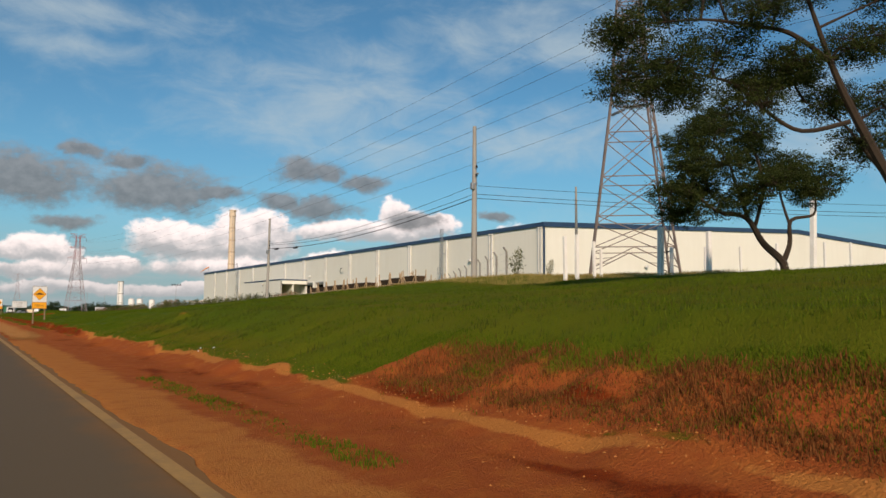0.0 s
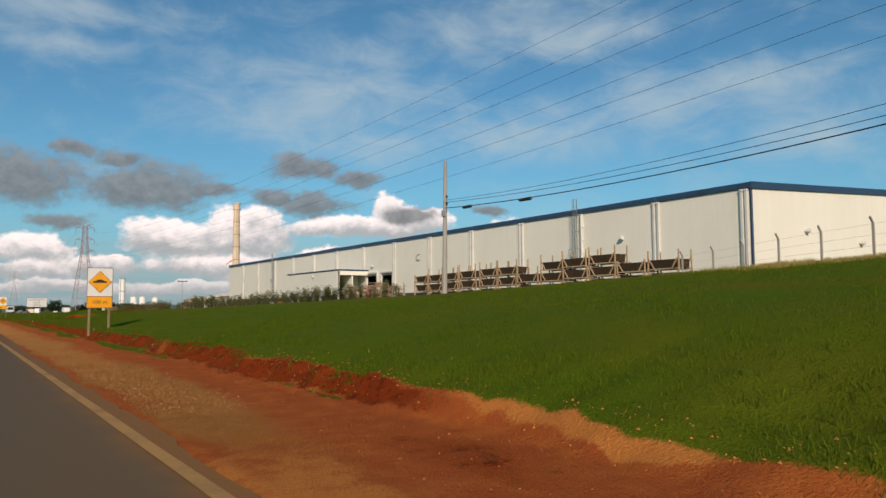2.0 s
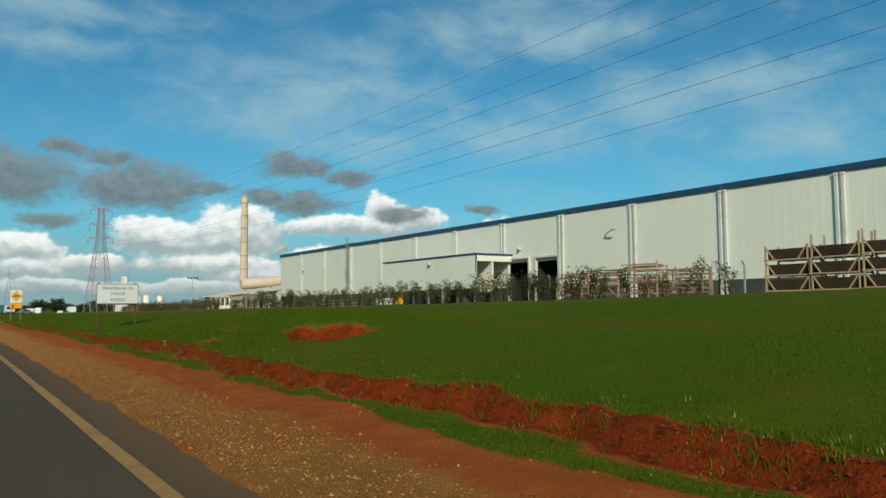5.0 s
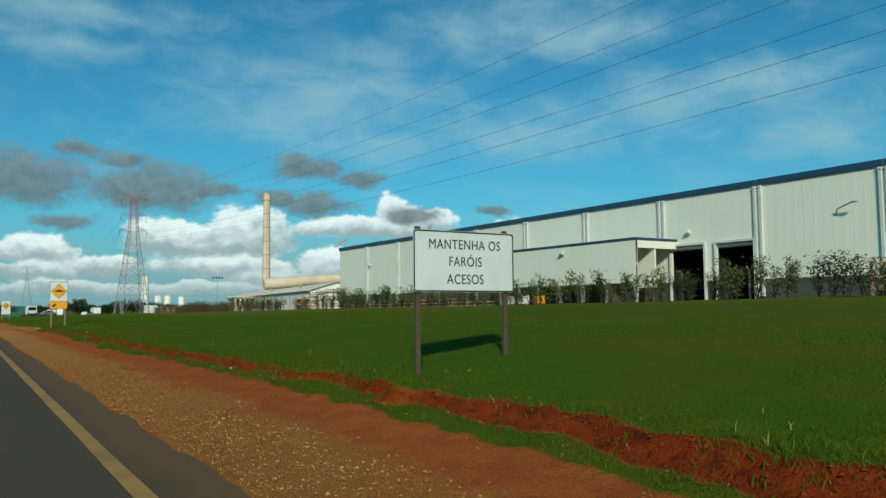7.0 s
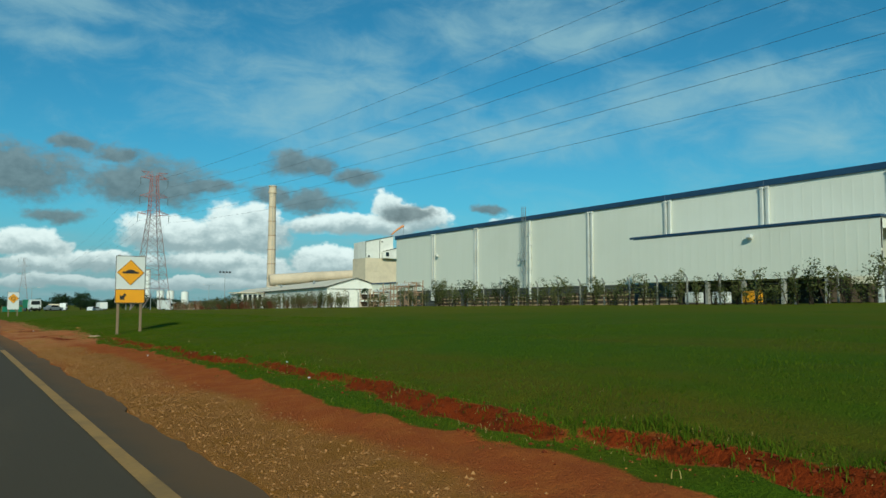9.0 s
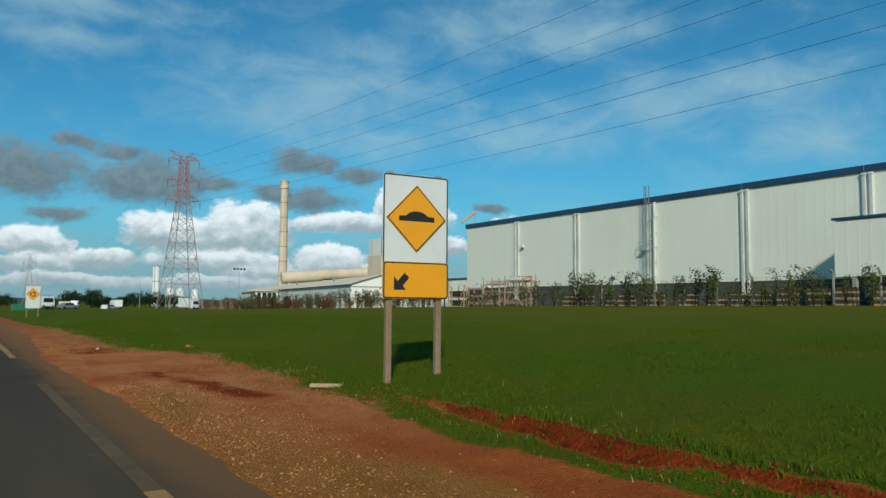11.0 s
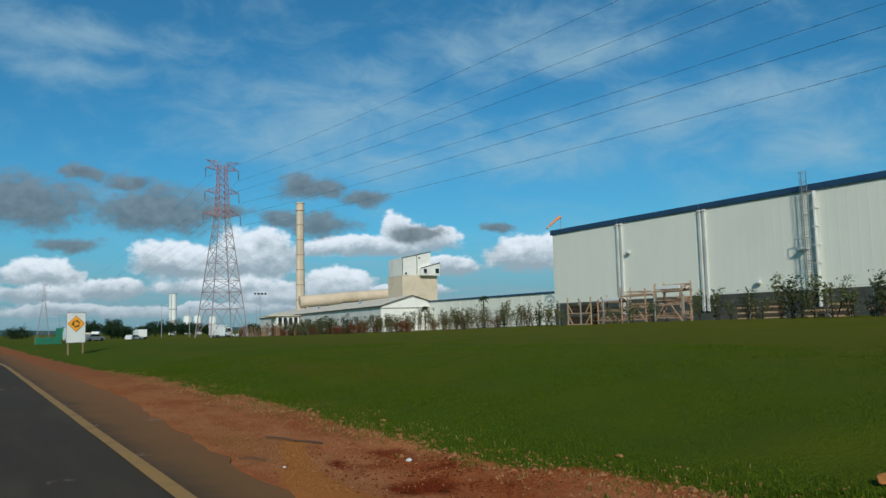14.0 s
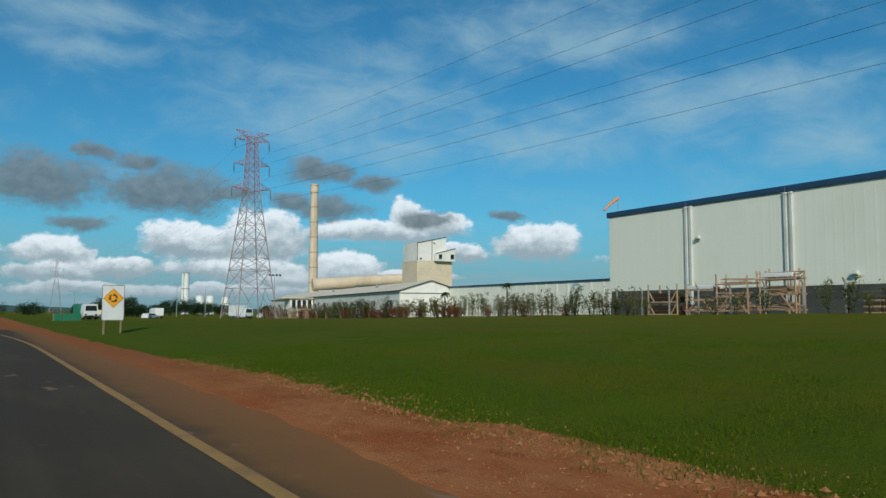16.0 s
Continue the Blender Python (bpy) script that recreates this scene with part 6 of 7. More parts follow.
def build_far_tree(x, y, w_, h, seed):
    z = gz(x, y)
    tree = thing("tree", pose(x, y, z), "dark rounded tree far beyond the field", "tree", "far trees")
    r = random.Random(seed)
    bm = B()
    rod(bm, (0, 0, -0.3), (0, 0, h * 0.5), 0.25, 0.15, 6)
    for k in range(4):
        a = r.uniform(0, 6.28)
        rod(bm, (0, 0, h * 0.35), (math.cos(a) * w_ * 0.3, math.sin(a) * w_ * 0.3, h * 0.72), 0.12, 0.05, 5)
    part("trunk", bm, "bark", tree)
    cs = [(r.gauss(0, w_ * 0.21), r.gauss(0, w_ * 0.21), h * r.uniform(0.28, 0.86)) for _ in range(44)]
    foliage(tree, cs, w_ * 0.07, 2400, 0.34, seed, "leaf_far", "crown")
    return tree


for n, (x, y, w_, h) in enumerate(((38.0, 470, 9, 6.6), (45.5, 474, 10, 7.0), (70, 520, 10, 6.4), (77, 524, 11, 7.4), (84, 530, 9, 6.0), (96, 560, 10, 6.0), (104, 566, 9, 5.4), (62, 505, 7, 4.6), (29, 455, 6, 4.0), (112, 520, 8, 4.6), (52, 490, 9, 4.6), (20, 560, 12, 5.2), (-4, 600, 14, 5.2), (-25, 640, 16, 5.6), (6, 640, 14, 5.0))):
    build_far_tree(x, y, w_, h, 60 + n)


# ---- the factory beyond ----
def build_factory():
    plant = thing("chimney", pose(245.5, 803, -1.3), "tall round cream concrete factory chimney", "chimney")
    bm = B()
    rod(bm, (0, 0, 0), (0, 0, 106), 4.1, 3.1, 28)
    part("shaft", bm, "chimney", plant, smooth=False)
    bm = B()
    rod(bm, (0, 0, 106), (0, 0, 111.6), 3.5, 3.3, 28)
    rod(bm, (0, 0, 105.2), (0, 0, 106.2), 4.0, 4.0, 28)
    rod(bm, (0, 0, 111.2), (0, 0, 112.1), 3.9, 3.9, 28)
    part("head", bm, "chimney", plant)
    for z in np.arange(14, 105, 13):
        bm = B()
        rr = 4.1 - z / 106
        rod(bm, (0, 0, z), (0, 0, z + 0.7), rr + 0.14, rr + 0.14, 28)
        part("band", bm, "chimney_band", plant)
    bm = B()
    for s in (-0.3, 0.3):
        bar(bm, (s - 1.0, -4.1, 2), (s - 0.8, -3.25, 106), 0.12)
    part("ladder", bm, "galvanised", plant)

    tower = thing("silo_tower", pose(0, 0, -1.3), "cream concrete tower with white clad head house", "tower")
    bm = B()
    box(bm, (299.7, 702, 20.8), (31.2, 24, 41.7), bevel=0.2)
    part("shaft", bm, "cream_wall", tower)
    bm = B()
    slab(bm, ((284.1, 41.7), (309.6, 41.7), (309.6, 60.6), (284.1, 55.0)), 690.0, 712.0)
    head_ = part("head_house", bm, "white_wall", tower)
    bm = B()
    slab(bm, ((298.4, 41.7), (315.4, 41.7), (315.4, 51.7), (298.4, 47.2)), 686.0, 689.9)
    part("lean_to", bm, "white_wall", tower)
    bm = B()
    for a, b in (((284.0, 55.1), (309.7, 60.7)), ((298.2, 47.3), (315.6, 51.8))):
        bar(bm, (a[0], 685.8 if a[0] > 290 else 689.8, a[1]), (b[0], 685.8 if a[0] > 290 else 689.8, b[1]), 0.5)
    bar(bm, (297.0, 689.8, 42), (297.0, 689.8, 57.5), 0.35)
    bar(bm, (284.2, 689.8, 42), (284.2, 689.8, 55), 0.35)
    part("dark_edge", bm, "dark_base", head_)
    for x, z, w_, h, y in ((302.0, 45.0, 3.2, 3.6, 685.9), (312.8, 45.2, 3.6, 4.0, 685.9), (287.0, 43.2, 1.8, 1.8, 689.9), (299.0, 55.5, 1.6, 1.2, 689.9)):
        bm = B()
        box(bm, (x, y - 0.05, z), (w_, 0.3, h))
        win = part("window", bm, "glass_dark", tower)
        bm = B()
        for sx in (-1, 1):
            box(bm, (x + sx * w_ / 2, y - 0.2, z), (0.25, 0.3, h + 0.3))
        for sz in (-1, 1):
            box(bm, (x, y - 0.2, z + sz * h / 2), (w_, 0.3, 0.25))
        part("window_frame", bm, "white_wall", win)
    for z in np.arange(6, 41, 5.0):
        bm = B()
        box(bm, (299.7, 689.9, z), (31.3, 0.25, 0.22))
        part("pour_joint", bm, "cream_wall", tower)

    kiln = thing("kiln_duct", pose(0, 0, -1.3), "long cream horizontal kiln duct on steel saddles", "kiln")
    for a, b, r0 in (((232.0, 770, 24.4), (266.0, 764, 27.0), 5.0), ((262.0, 766, 27.4), (322.0, 748, 31.0), 4.6)):
        bm = B()
        rod(bm, a, b, r0, r0, 20)
        part("drum", bm, "chimney", kiln)
    for x, y, z in ((238, 769, 22), (260, 765, 24), (285, 759, 26), (310, 752, 28)):
        bm = B()
        box(bm, (x, y, z / 2), (2.4, 3.5, z), bevel=0.1)
        part("saddle", bm, "cream_wall", kiln)

    # long gabled hall: front at y 470, running away to y 790
    hall = thing("factory_hall", pose(168, 470, -1.0, 0, 0, -9.2), "long white factory hall with pale metal roof", "factory hall")
    L, hw, ze, zr = 324.0, 14.0, 11.6, 16.0
    bm = B()
    slab(bm, ((-hw, 0), (hw, 0), (hw, ze), (0, zr), (-hw, ze)), 0, 0.4)
    part("gable_wall", bm, "white_wall", hall)
    for x in (-hw, hw):
        bm = B()
        box(bm, (x, L / 2, ze / 2), (0.4, L - 0.8, ze))
        part("side_wall", bm, "white_wall", hall)
    for s in (-1, 1):
        bm = B()
        slab(bm, ((0, zr), (s * (hw + 0.8), ze - 0.1), (s * (hw + 0.8), ze + 0.25), (0, zr + 0.35)), -0.6, L)
        part("roof", bm, "cream_roof", hall)
        bm = B()
        bar(bm, (0, -0.7, zr + 0.1), (s * (hw + 0.9), -0.7, ze + 0.02), 0.35)
        part("verge", bm, "dark_base", hall)
    bm = B()
    bar(bm, (-hw - 0.9, -0.5, ze - 0.1), (-hw - 0.9, L, ze - 0.1), 0.45)
    bar(bm, (-hw - 0.1, -0.1, ze - 1.0), (hw, -0.1, ze - 1.0), 0.3)
    part("gutter", bm, "dark_base", hall)
    for k in range(12):
        bm = B()
        box(bm, (-hw - 0.2, 14 + k * 25, 6.4), (0.3, 6.5, 2.6))
        win = part("window", bm, "glass_dark", hall)
        bm = B()
        box(bm, (-hw - 0.35, 14 + k * 25, 6.4), (0.2, 0.25, 2.7))
        part("mullion", bm, "white_wall", win)
    for k in range(2):
        bm = B()
        rod(bm, (-6, 60 + k * 90, 13.8), (-6, 60 + k * 90, 16.2), 0.7, n=10)
        part("roof_vent", bm, "galvanised", hall)

    # two-storey office at the far end of the hall
    office = thing("office_block", pose(172, 640, -1.2), "small white office block with dark windows", "office")
    bm = B()
    box(bm, (0, 0, 5.4), (15, 10, 10.8), bevel=0.08)
    part("block", bm, "white_wall", office)
    bm = B()
    box(bm, (-1.0, 0, 11.0), (24, 13, 0.6), bevel=0.08)
    part("flat_roof", bm, "cream_wall", office)
    for k in range(4):
        bm = B()
        box(bm, (-5.2 + k * 3.4, -5.02, 7.2), (2.3, 0.2, 5.2), bevel=0.03)
        part("window", bm, "glass_dark", office)

    # long low shed behind the warehouse
    shed = thing("long_shed", pose(0, 0, -0.8), "long low white shed with dark blue roof edge", "shed")
    bm = B()
    ribbed(bm, (176, 300), (176, 468), 0, 12.9, (-1, 0), 6.0, 0.12)
    box(bm, (188, 384, 6.4), (23.8, 168, 12.8))
    part("shell", bm, "cladding", shed)
    bm = B()
    box(bm, (188, 384, 13.15), (25, 169, 0.6), bevel=0.05)
    part("roof_edge", bm, "blue_trim", shed)
    # round painted emblem: plain curved bands
    for r0, r1, a0, a1, mat_ in ((2.5, 3.3, 20, 170, "faded_blue"), (1.5, 2.1, 190, 340, "faded_blue"), (0.5, 1.0, 30, 200, "faded_blue")):
        bm = B()
        pts = [(384.5 + rr * math.cos(radians(a)), 9.2 + rr * math.sin(radians(a))) for rr, seq in ((r0, np.linspace(a0, a1, 9)), (r1, np.linspace(a1, a0, 9))) for a in seq]
        fr = [bm.verts.new((175.80, y_, z_)) for y_, z_ in pts]
        bk = [bm.verts.new((175.86, y_, z_)) for y_, z_ in pts]
        n = len(pts)
        bm.faces.new(fr)
        bm.faces.new(bk[::-1])
        for i in range(n):
            bm.faces.new((fr[i], fr[(i + 1) % n], bk[(i + 1) % n], bk[i]))
        part("emblem_band", bm, mat_, shed, "faded blue painted curve")

    for x, r0, h in ((123.2, 2.6, 29.2),):
        tank = thing("tall_silo", pose(x, 730, -1.3), "tall slim white silo beyond the field", "silo")
        bm = B()
        rod(bm, (0, 0, 0), (0, 0, h), r0, r0, 20)
        part("shell", bm, "bright_white", tank)
        for z in (9.5, 18.0, h - 0.4):
            bm = B()
            rod(bm, (0, 0, z), (0, 0, z + 0.5), r0 + 0.15, r0 + 0.15, 20)
            part("hoop", bm, "concrete", tank)
        bm = B()
        bar(bm, (-r0 * 0.7, -r0 - 0.2, 1), (-r0 * 0.7, -r0 - 0.2, h), 0.2)
        part("ladder", bm, "galvanised", tank)
    for x, h in ((132.2, 14.2), (139.4, 14.2), (150.0, 13.6)):
        tank = thing("storage_tank", pose(x, 726, -1.3), "white cylindrical storage tank with domed lid", "tank", "storage tanks")
        bm = B()
        rod(bm, (0, 0, 0), (0, 0, h - 1), 2.7, 2.7, 20)
        part("shell", bm, "bright_white", tank)
        bm = B()
        rod(bm, (0, 0, h - 1), (0, 0, h), 2.75, 0.7, 20)
        part("lid", bm, "white_metal", tank)


build_factory()


# ---- vehicles parked beyond the field ----
def build_wheel(parent, x, y, r0=0.5):
    bm = B()
    rod(bm, (x - 0.14, y, r0), (x + 0.14, y, r0), r0, n=16)
    tyre = part("wheel", bm, "rubber", parent)
    bm = B()
    rod(bm, (x - 0.16, y, r0), (x + 0.16, y, r0), r0 * 0.55, n=12)
    part("rim", bm, "galvanised", tyre)


def build_truck(at, label, body, length=7.0, tall=3.0):
    truck = thing("truck", at, label, "truck", "parked trucks")
    bm = B()
    slab(bm, ((-1.2, 0.5), (1.2, 0.5), (1.2, 1.5), (1.05, 2.75), (-1.05, 2.75), (-1.2, 1.5)), -1.0, 1.0)
    cab = part("cab", bm, "paint_white", truck)
    bm = B()
    slab(bm, ((-0.98, 1.55), (0.98, 1.55), (0.88, 2.45), (-0.88, 2.45)), -1.03, -0.98)
    part("windscreen", bm, "glass_dark", cab)
    for s in (-1, 1):
        bm = B()
        box(bm, (s * 0.85, -1.03, 0.85), (0.4, 0.08, 0.25), bevel=0.02)
        part("headlight", bm, "glass_dark", cab)
    bm = B()
    box(bm, (0, -1.08, 0.5), (2.4, 0.2, 0.35), bevel=0.04)
    part("bumper", bm, "rubber", truck)
    bm = B()
    box(bm, (0, 1.25 + length / 2, 0.75 + tall / 2), (2.45, length, tall), bevel=0.06)
    part("cargo_body", bm, body, truck)
    bm = B()
    box(bm, (0, length / 2, 0.68), (0.9, length + 2, 0.2))
    part("chassis", bm, "rubber", truck)
    for y in (-0.1, length * 0.7, length * 0.7 + 1.15):
        for x in (-1.05, 1.05):
            build_wheel(truck, x, y)
    return truck


build_truck(pose(44.4, 418, gz(44.4, 418), 0, 0, 184), "white box truck seen from behind beyond the field", "bright_white", 4.2, 2.2)
build_truck(pose(33.6, 424, gz(33.6, 424), 0, 0, 70), "small cream cargo truck beyond the field", "cream_wall", 3.2, 1.7)
build_truck(pose(57.6, 372, gz(57.6, 372), 0, 0, 24), "white lorry parked beside the pylon", "paint_white", 4.0, 2.6)
build_truck(pose(17.2, 332, gz(17.2, 332), 0, 0, 10), "truck with green tarpaulin standing by the road", "paint_green", 4.2, 2.0)


def build_car(at, label, paint):
    car = thing("car", at, label, "car", "parked cars")
    bm = B()
    prof = [(-2.1, 0.35), (2.1, 0.35), (2.15, 0.75), (1.95, 0.95), (1.2, 1.0), (0.7, 1.45), (-0.9, 1.5), (-1.6, 1.0), (-2.1, 0.9)]
    slab(bm, prof, -0.85, 0.85)
    body = part("body", bm, paint, car)
    bm = B()
    slab(bm, [(1.05, 1.02), (0.66, 1.40), (-0.85, 1.44), (-1.35, 1.03)], -0.87, 0.87)
    part("window_band", bm, "glass_dark", body)
    for x in (-1.35, 1.35):
        for y in (-0.78, 0.78):
            bm = B()
            rod(bm, (x, y - 0.1, 0.33), (x, y + 0.1, 0.33), 0.33, n=14)
            part("wheel", bm, "rubber", car)
    return car


for x, y, turn, paint in ((39.0, 400, 70, "paint_white"), (40.6, 402, 10, "galvanised"), (67, 404, 5, "paint_white"), (62.5, 372, 15, "paint_white"), (92, 380, 10, "galvanised"), (76, 390, 40, "paint_white"), (22.0, 340, 30, "galvanised")):
    build_car(pose(x, y, gz(x, y), 0, 0, turn), "small pale car parked beyond the field", paint)


def build_lamp(x, y, top, arms, label):
    z = gz(x, y)
    lamp = thing("street_lamp", pose(x, y, z), label, "street lamp", "street lamps")
    h = top - z
    bm = B()
    rod(bm, (0, 0, -0.2), (0, 0, h), 0.13, 0.07, 8)
    part("pole", bm, "galvanised", lamp)
    for s in arms:
        bm = B()
        bar(bm, (0, 0, h - 0.1), (s * 1.6, 0, h + 0.25), 0.08)
        arm = part("arm", bm, "galvanised", lamp)
        bm = B()
        box(bm, (s * 1.95, 0, h + 0.27), (0.8, 0.34, 0.16), bevel=0.04)
        part("lamp_head", bm, "white_metal", arm)
    return lamp


build_lamp(23.4, 420, 7.0, (-1, 1), "twin-arm street lamp near the roundabout")
build_lamp(64.0, 480, 11.6, (-1, 1), "tall twin-arm street lamp beyond the field")
build_lamp(72.0, 470, 10.5, (1,), "single-arm street lamp beyond the field")
build_lamp(88.0, 440, 9.5, (-1, 1), "twin-arm street lamp beyond the pylon")
mast = thing("floodlight_mast", pose(142.4, 600, -1.2), "tall mast with a row of four floodlights", "floodlight mast")
bm = B()
rod(bm, (0, 0, 0), (0, 0, 23.0), 0.25, 0.14, 8)
part("pole", bm, "galvanised", mast)
bm = B()
bar(bm, (-3.4, 0, 22.7), (3.4, 0, 22.7), 0.16)
part("crossbar", bm, "galvanised", mast)
for k in range(4):
    bm = B()
    box(bm, (-3.0 + 2.0 * k, -0.3, 23.0), (1.1, 0.6, 1.0), bevel=0.08)
    part("floodlight", bm, "rubber", mast)

# blue sheet along the wall foot and a low steel rail by the corner
sheet = thing("tarpaulin", pose(74.2, 72.3, 4.1), "blue tarpaulin lying along the foot of the warehouse wall", "tarpaulin")
bm = B()
last = None
for k in range(19):
    y_ = -2.5 + k * 0.28
    now = [bm.verts.new((0.2 * math.sin(k * 1.9) - 0.25, y_, -0.9)), bm.verts.new((0.08 * math.sin(k * 1.3), y_, 0.35 + 0.12 * math.sin(k * 0.9 + 1))), bm.verts.new((0.22, y_, 0.62 + 0.09 * math.sin(k * 1.7)))]
    if last:
        for j in range(2):
            bm.faces.new((last[j], last[j + 1], now[j + 1], now[j]))
    last = now
part("sheet", bm, "blue_sheet", sheet)
rail = thing("guard_rail", pose(72.4, 69.2, 4.2), "low dark steel guard rail by the warehouse corner", "guard rail")
for z_ in (0.25, 0.62, 0.98):
    part("bar", bar(B(), (0, 0.0, z_), (0, -4.9, z_ + 0.06), 0.09), "galvanised", rail)
for k in range(4):
    part("post", box(B(), (0.06, -k * 1.6, 0.1), (0.1, 0.1, 2.2)), "galvanised", rail)
goose = thing("wall_lamp", pose(WX - 0.05, 141.6, 11.0), "grey gooseneck lamp arm on the warehouse wall", "wall lamp")
part("arm", tube(B(), ((0, 1.1, -0.5), (-0.3, 0.9, 0.0), (-0.6, 0.1, 0.25), (-0.9, -1.0, 0.5)), 0.07, 6), "galvanised", goose)
part("head", box(B(), (-0.95, -1.2, 0.5), (0.3, 0.7, 0.16), bevel=0.04), "galvanised", goose)

# windsock on the warehouse roof
sock = thing("windsock", pose(75.9, 260.6, EAVE), "pale orange windsock on a short pole at the roof corner", "windsock")
bm = B()
rod(bm, (0, 0, 0.0), (0, 0, 2.3), 0.04, n=6)
part("pole", bm, "galvanised", sock)
bm = B()
for k, (r0, r1) in enumerate(((0.24, 0.22), (0.22, 0.19), (0.19, 0.15), (0.15, 0.12))):
    rod(bm, (-0.7 * k, -0.05 * k, 2.2 - 0.36 * k - 0.03 * k * k), (-0.7 * (k + 1), -0.05 * (k + 1), 2.2 - 0.36 * (k + 1) - 0.03 * (k + 1) ** 2), r0, r1, 12, caps=False)
part("sleeve", bm, "orange", sock)

# green hoarding at the roundabout and the hills on the horizon
board_ = thing("hoarding", pose(10.8, 300, gz(10.8, 300)), "low green hoarding by the roundabout", "hoarding")
for k in range(3):
    bm = B()
    box(bm, (-1.2 + k * 1.2, k * 0.4, 0.55), (1.15, 0.06, 1.0), pose(0, 0, 0, 0, 0, 18), 0.02)
    part("panel", bm, "paint_green", board_)
for k in range(4):
    bm = B()
    box(bm, (-1.8 + k * 1.2, 0.1 + k * 0.4 - 0.2, 0.5), (0.08, 0.08, 1.3))
    part("post", bm, "wood_post", board_)

bm = B()
last = None
for k in range(140):
    a = radians(-60 + k * 1.0)
    x, y = 3600 * math.sin(a), 3600 * math.cos(a)
    h = 16 + 14 * float(lattice(np.array([k * 0.11]), np.array([0.0]), 41)[0]) + 5 * float(lattice(np.array([k * 0.6]), np.array([0.0]), 42)[0])
    h += 14 * math.exp(-((k - 57) / 5.0) ** 2)
    now = [bm.verts.new((x, y, -30)), bm.verts.new((x, y, h)), bm.verts.new((x * 1.2, y * 1.2, h + 3))]
    if last:
        for j in range(2):
            bm.faces.new((last[j], now[j], now[j + 1], last[j + 1]))
    last = now
tagged(part("backdrop", bm, "hill"), "hazy blue-green hills on the horizon", "hills", kind="structure")


# ---- verge details ----
def lump(bm, x, y, z, s, r):
    made = bmesh.ops.create_icosphere(bm, subdivisions=1, radius=s, matrix=Matrix.Translation((x, y, z)))["verts"]
    k = Vector((r.uniform(0.8, 1.4), r.uniform(0.8, 1.4), r.uniform(0.5, 0.8)))
    for v in made:
        o = v.co - Vector((x, y, z))
        v.co = Vector((x, y, z)) + Vector((o.x * k.x, o.y * k.y, o.z * k.z)) * r.uniform(0.75, 1.2)


def stones(name, count, place, size, mat_, label, seed):
    """Loose bits too many to count, as one mesh of little six-pointed stones."""
    r = np.random.RandomState(seed)
    x, y = place(r, count)
    z = ground_z(x, y)
    s = size * (0.5 + r.rand(len(x)) ** 2 * 1.3)
    base = np.array([(1, 0, 0), (0, 1, 0), (-1, 0, 0), (0, -1, 0), (0, 0, 0.75), (0, 0, -0.6)], float)
    v = base[None] * s[:, None, None] * (0.7 + 0.6 * r.rand(len(x), 6, 1))
    a = r.rand(len(x)) * 6.28
    c, sn = np.cos(a)[:, None], np.sin(a)[:, None]
    vx, vy = v[..., 0] * c - v[..., 1] * sn, v[..., 0] * sn + v[..., 1] * c
    co = np.stack([vx + x[:, None], vy + y[:, None], v[..., 2] + z[:, None] + s[:, None] * 0.15], -1).reshape(-1, 3)
    f = np.array([(0, 1, 4), (1, 2, 4), (2, 3, 4), (3, 0, 4), (1, 0, 5), (2, 1, 5), (3, 2, 5), (0, 3, 5)])
    faces = (np.arange(len(x))[:, None, None] * 6 + f[None]).reshape(-1, 3)
    me = bpy.data.meshes.new(name)
    me.from_pydata(co.tolist(), [], faces.tolist())
    me.materials.append(M[mat_])
    return tagged(new(name, me), label, "stones", kind="stuff")


stones("gravel", 26000, lambda r, n: (2.75 + 1.9 * r.beta(1.6, 2.0, n), r.uniform(28, 168, n)), 0.010, "pebble", "loose tan gravel along the asphalt edge", 1)
stones("coarse_gravel", 5000, lambda r, n: (2.8 + 1.9 * r.beta(1.5, 1.8, n), r.uniform(28, 168, n)), 0.017, "pebble", "scattered larger stones on the gravel shoulder", 10)
stones("verge_chips", 2600, lambda r, n: (3.9 + 2.0 * r.rand(n), r.uniform(-18, 164, n)), 0.010, "clod", "pale chips of dry earth on the verge", 11)
stones("earth_clods", 7000, lambda r, n: ((lambda y: (scarp_x(y) - 0.08 + r.normal(0, 0.2, n), y))(r.uniform(28, 164, n))), 0.019, "red_clod", "crumbled red earth clods along the cut edge", 2)
stones("pale_clods", 1500, lambda r, n: (6.3 + r.normal(0, 0.22, n), r.uniform(-20, 34, n)), 0.014, "clod", "pale dry earth clods along the dirt track", 3)
stones("grit", 4200, lambda r, n: (3.0 + 3.4 * r.beta(1.5, 1.8, n), r.uniform(160, 200, n)), 0.010, "pebble", "scattered grit on the red earth", 4)

stones("edge_crumbs", 3200, lambda r, n: ((lambda y: (grass_rim(y) + r.normal(0, 0.24, n), y))(r.uniform(162, 205, n))), 0.017, "crumb", "dry pale crumbs along the grass edge", 6)

for x, y, s, mat_, label in ((5.9, 183.2, 0.04, "pebble", "small pale stone at the grass edge"), (6.2, 178.4, 0.04, "pebble", "small pale stone at the grass edge"), (3.55, 181.2, 0.02, "litter", "small white stone on red earth"),
                             (4.9, 180.6, 0.04, "litter", "small pale stone in a shallow pit")):
    bm = B()
    lump(bm, 0, 0, 0, s, rng)
    tagged(part("stone", bm, mat_, at=pose(x, y, gz(x, y) + s * 0.35)), label, "stone", "loose stones")

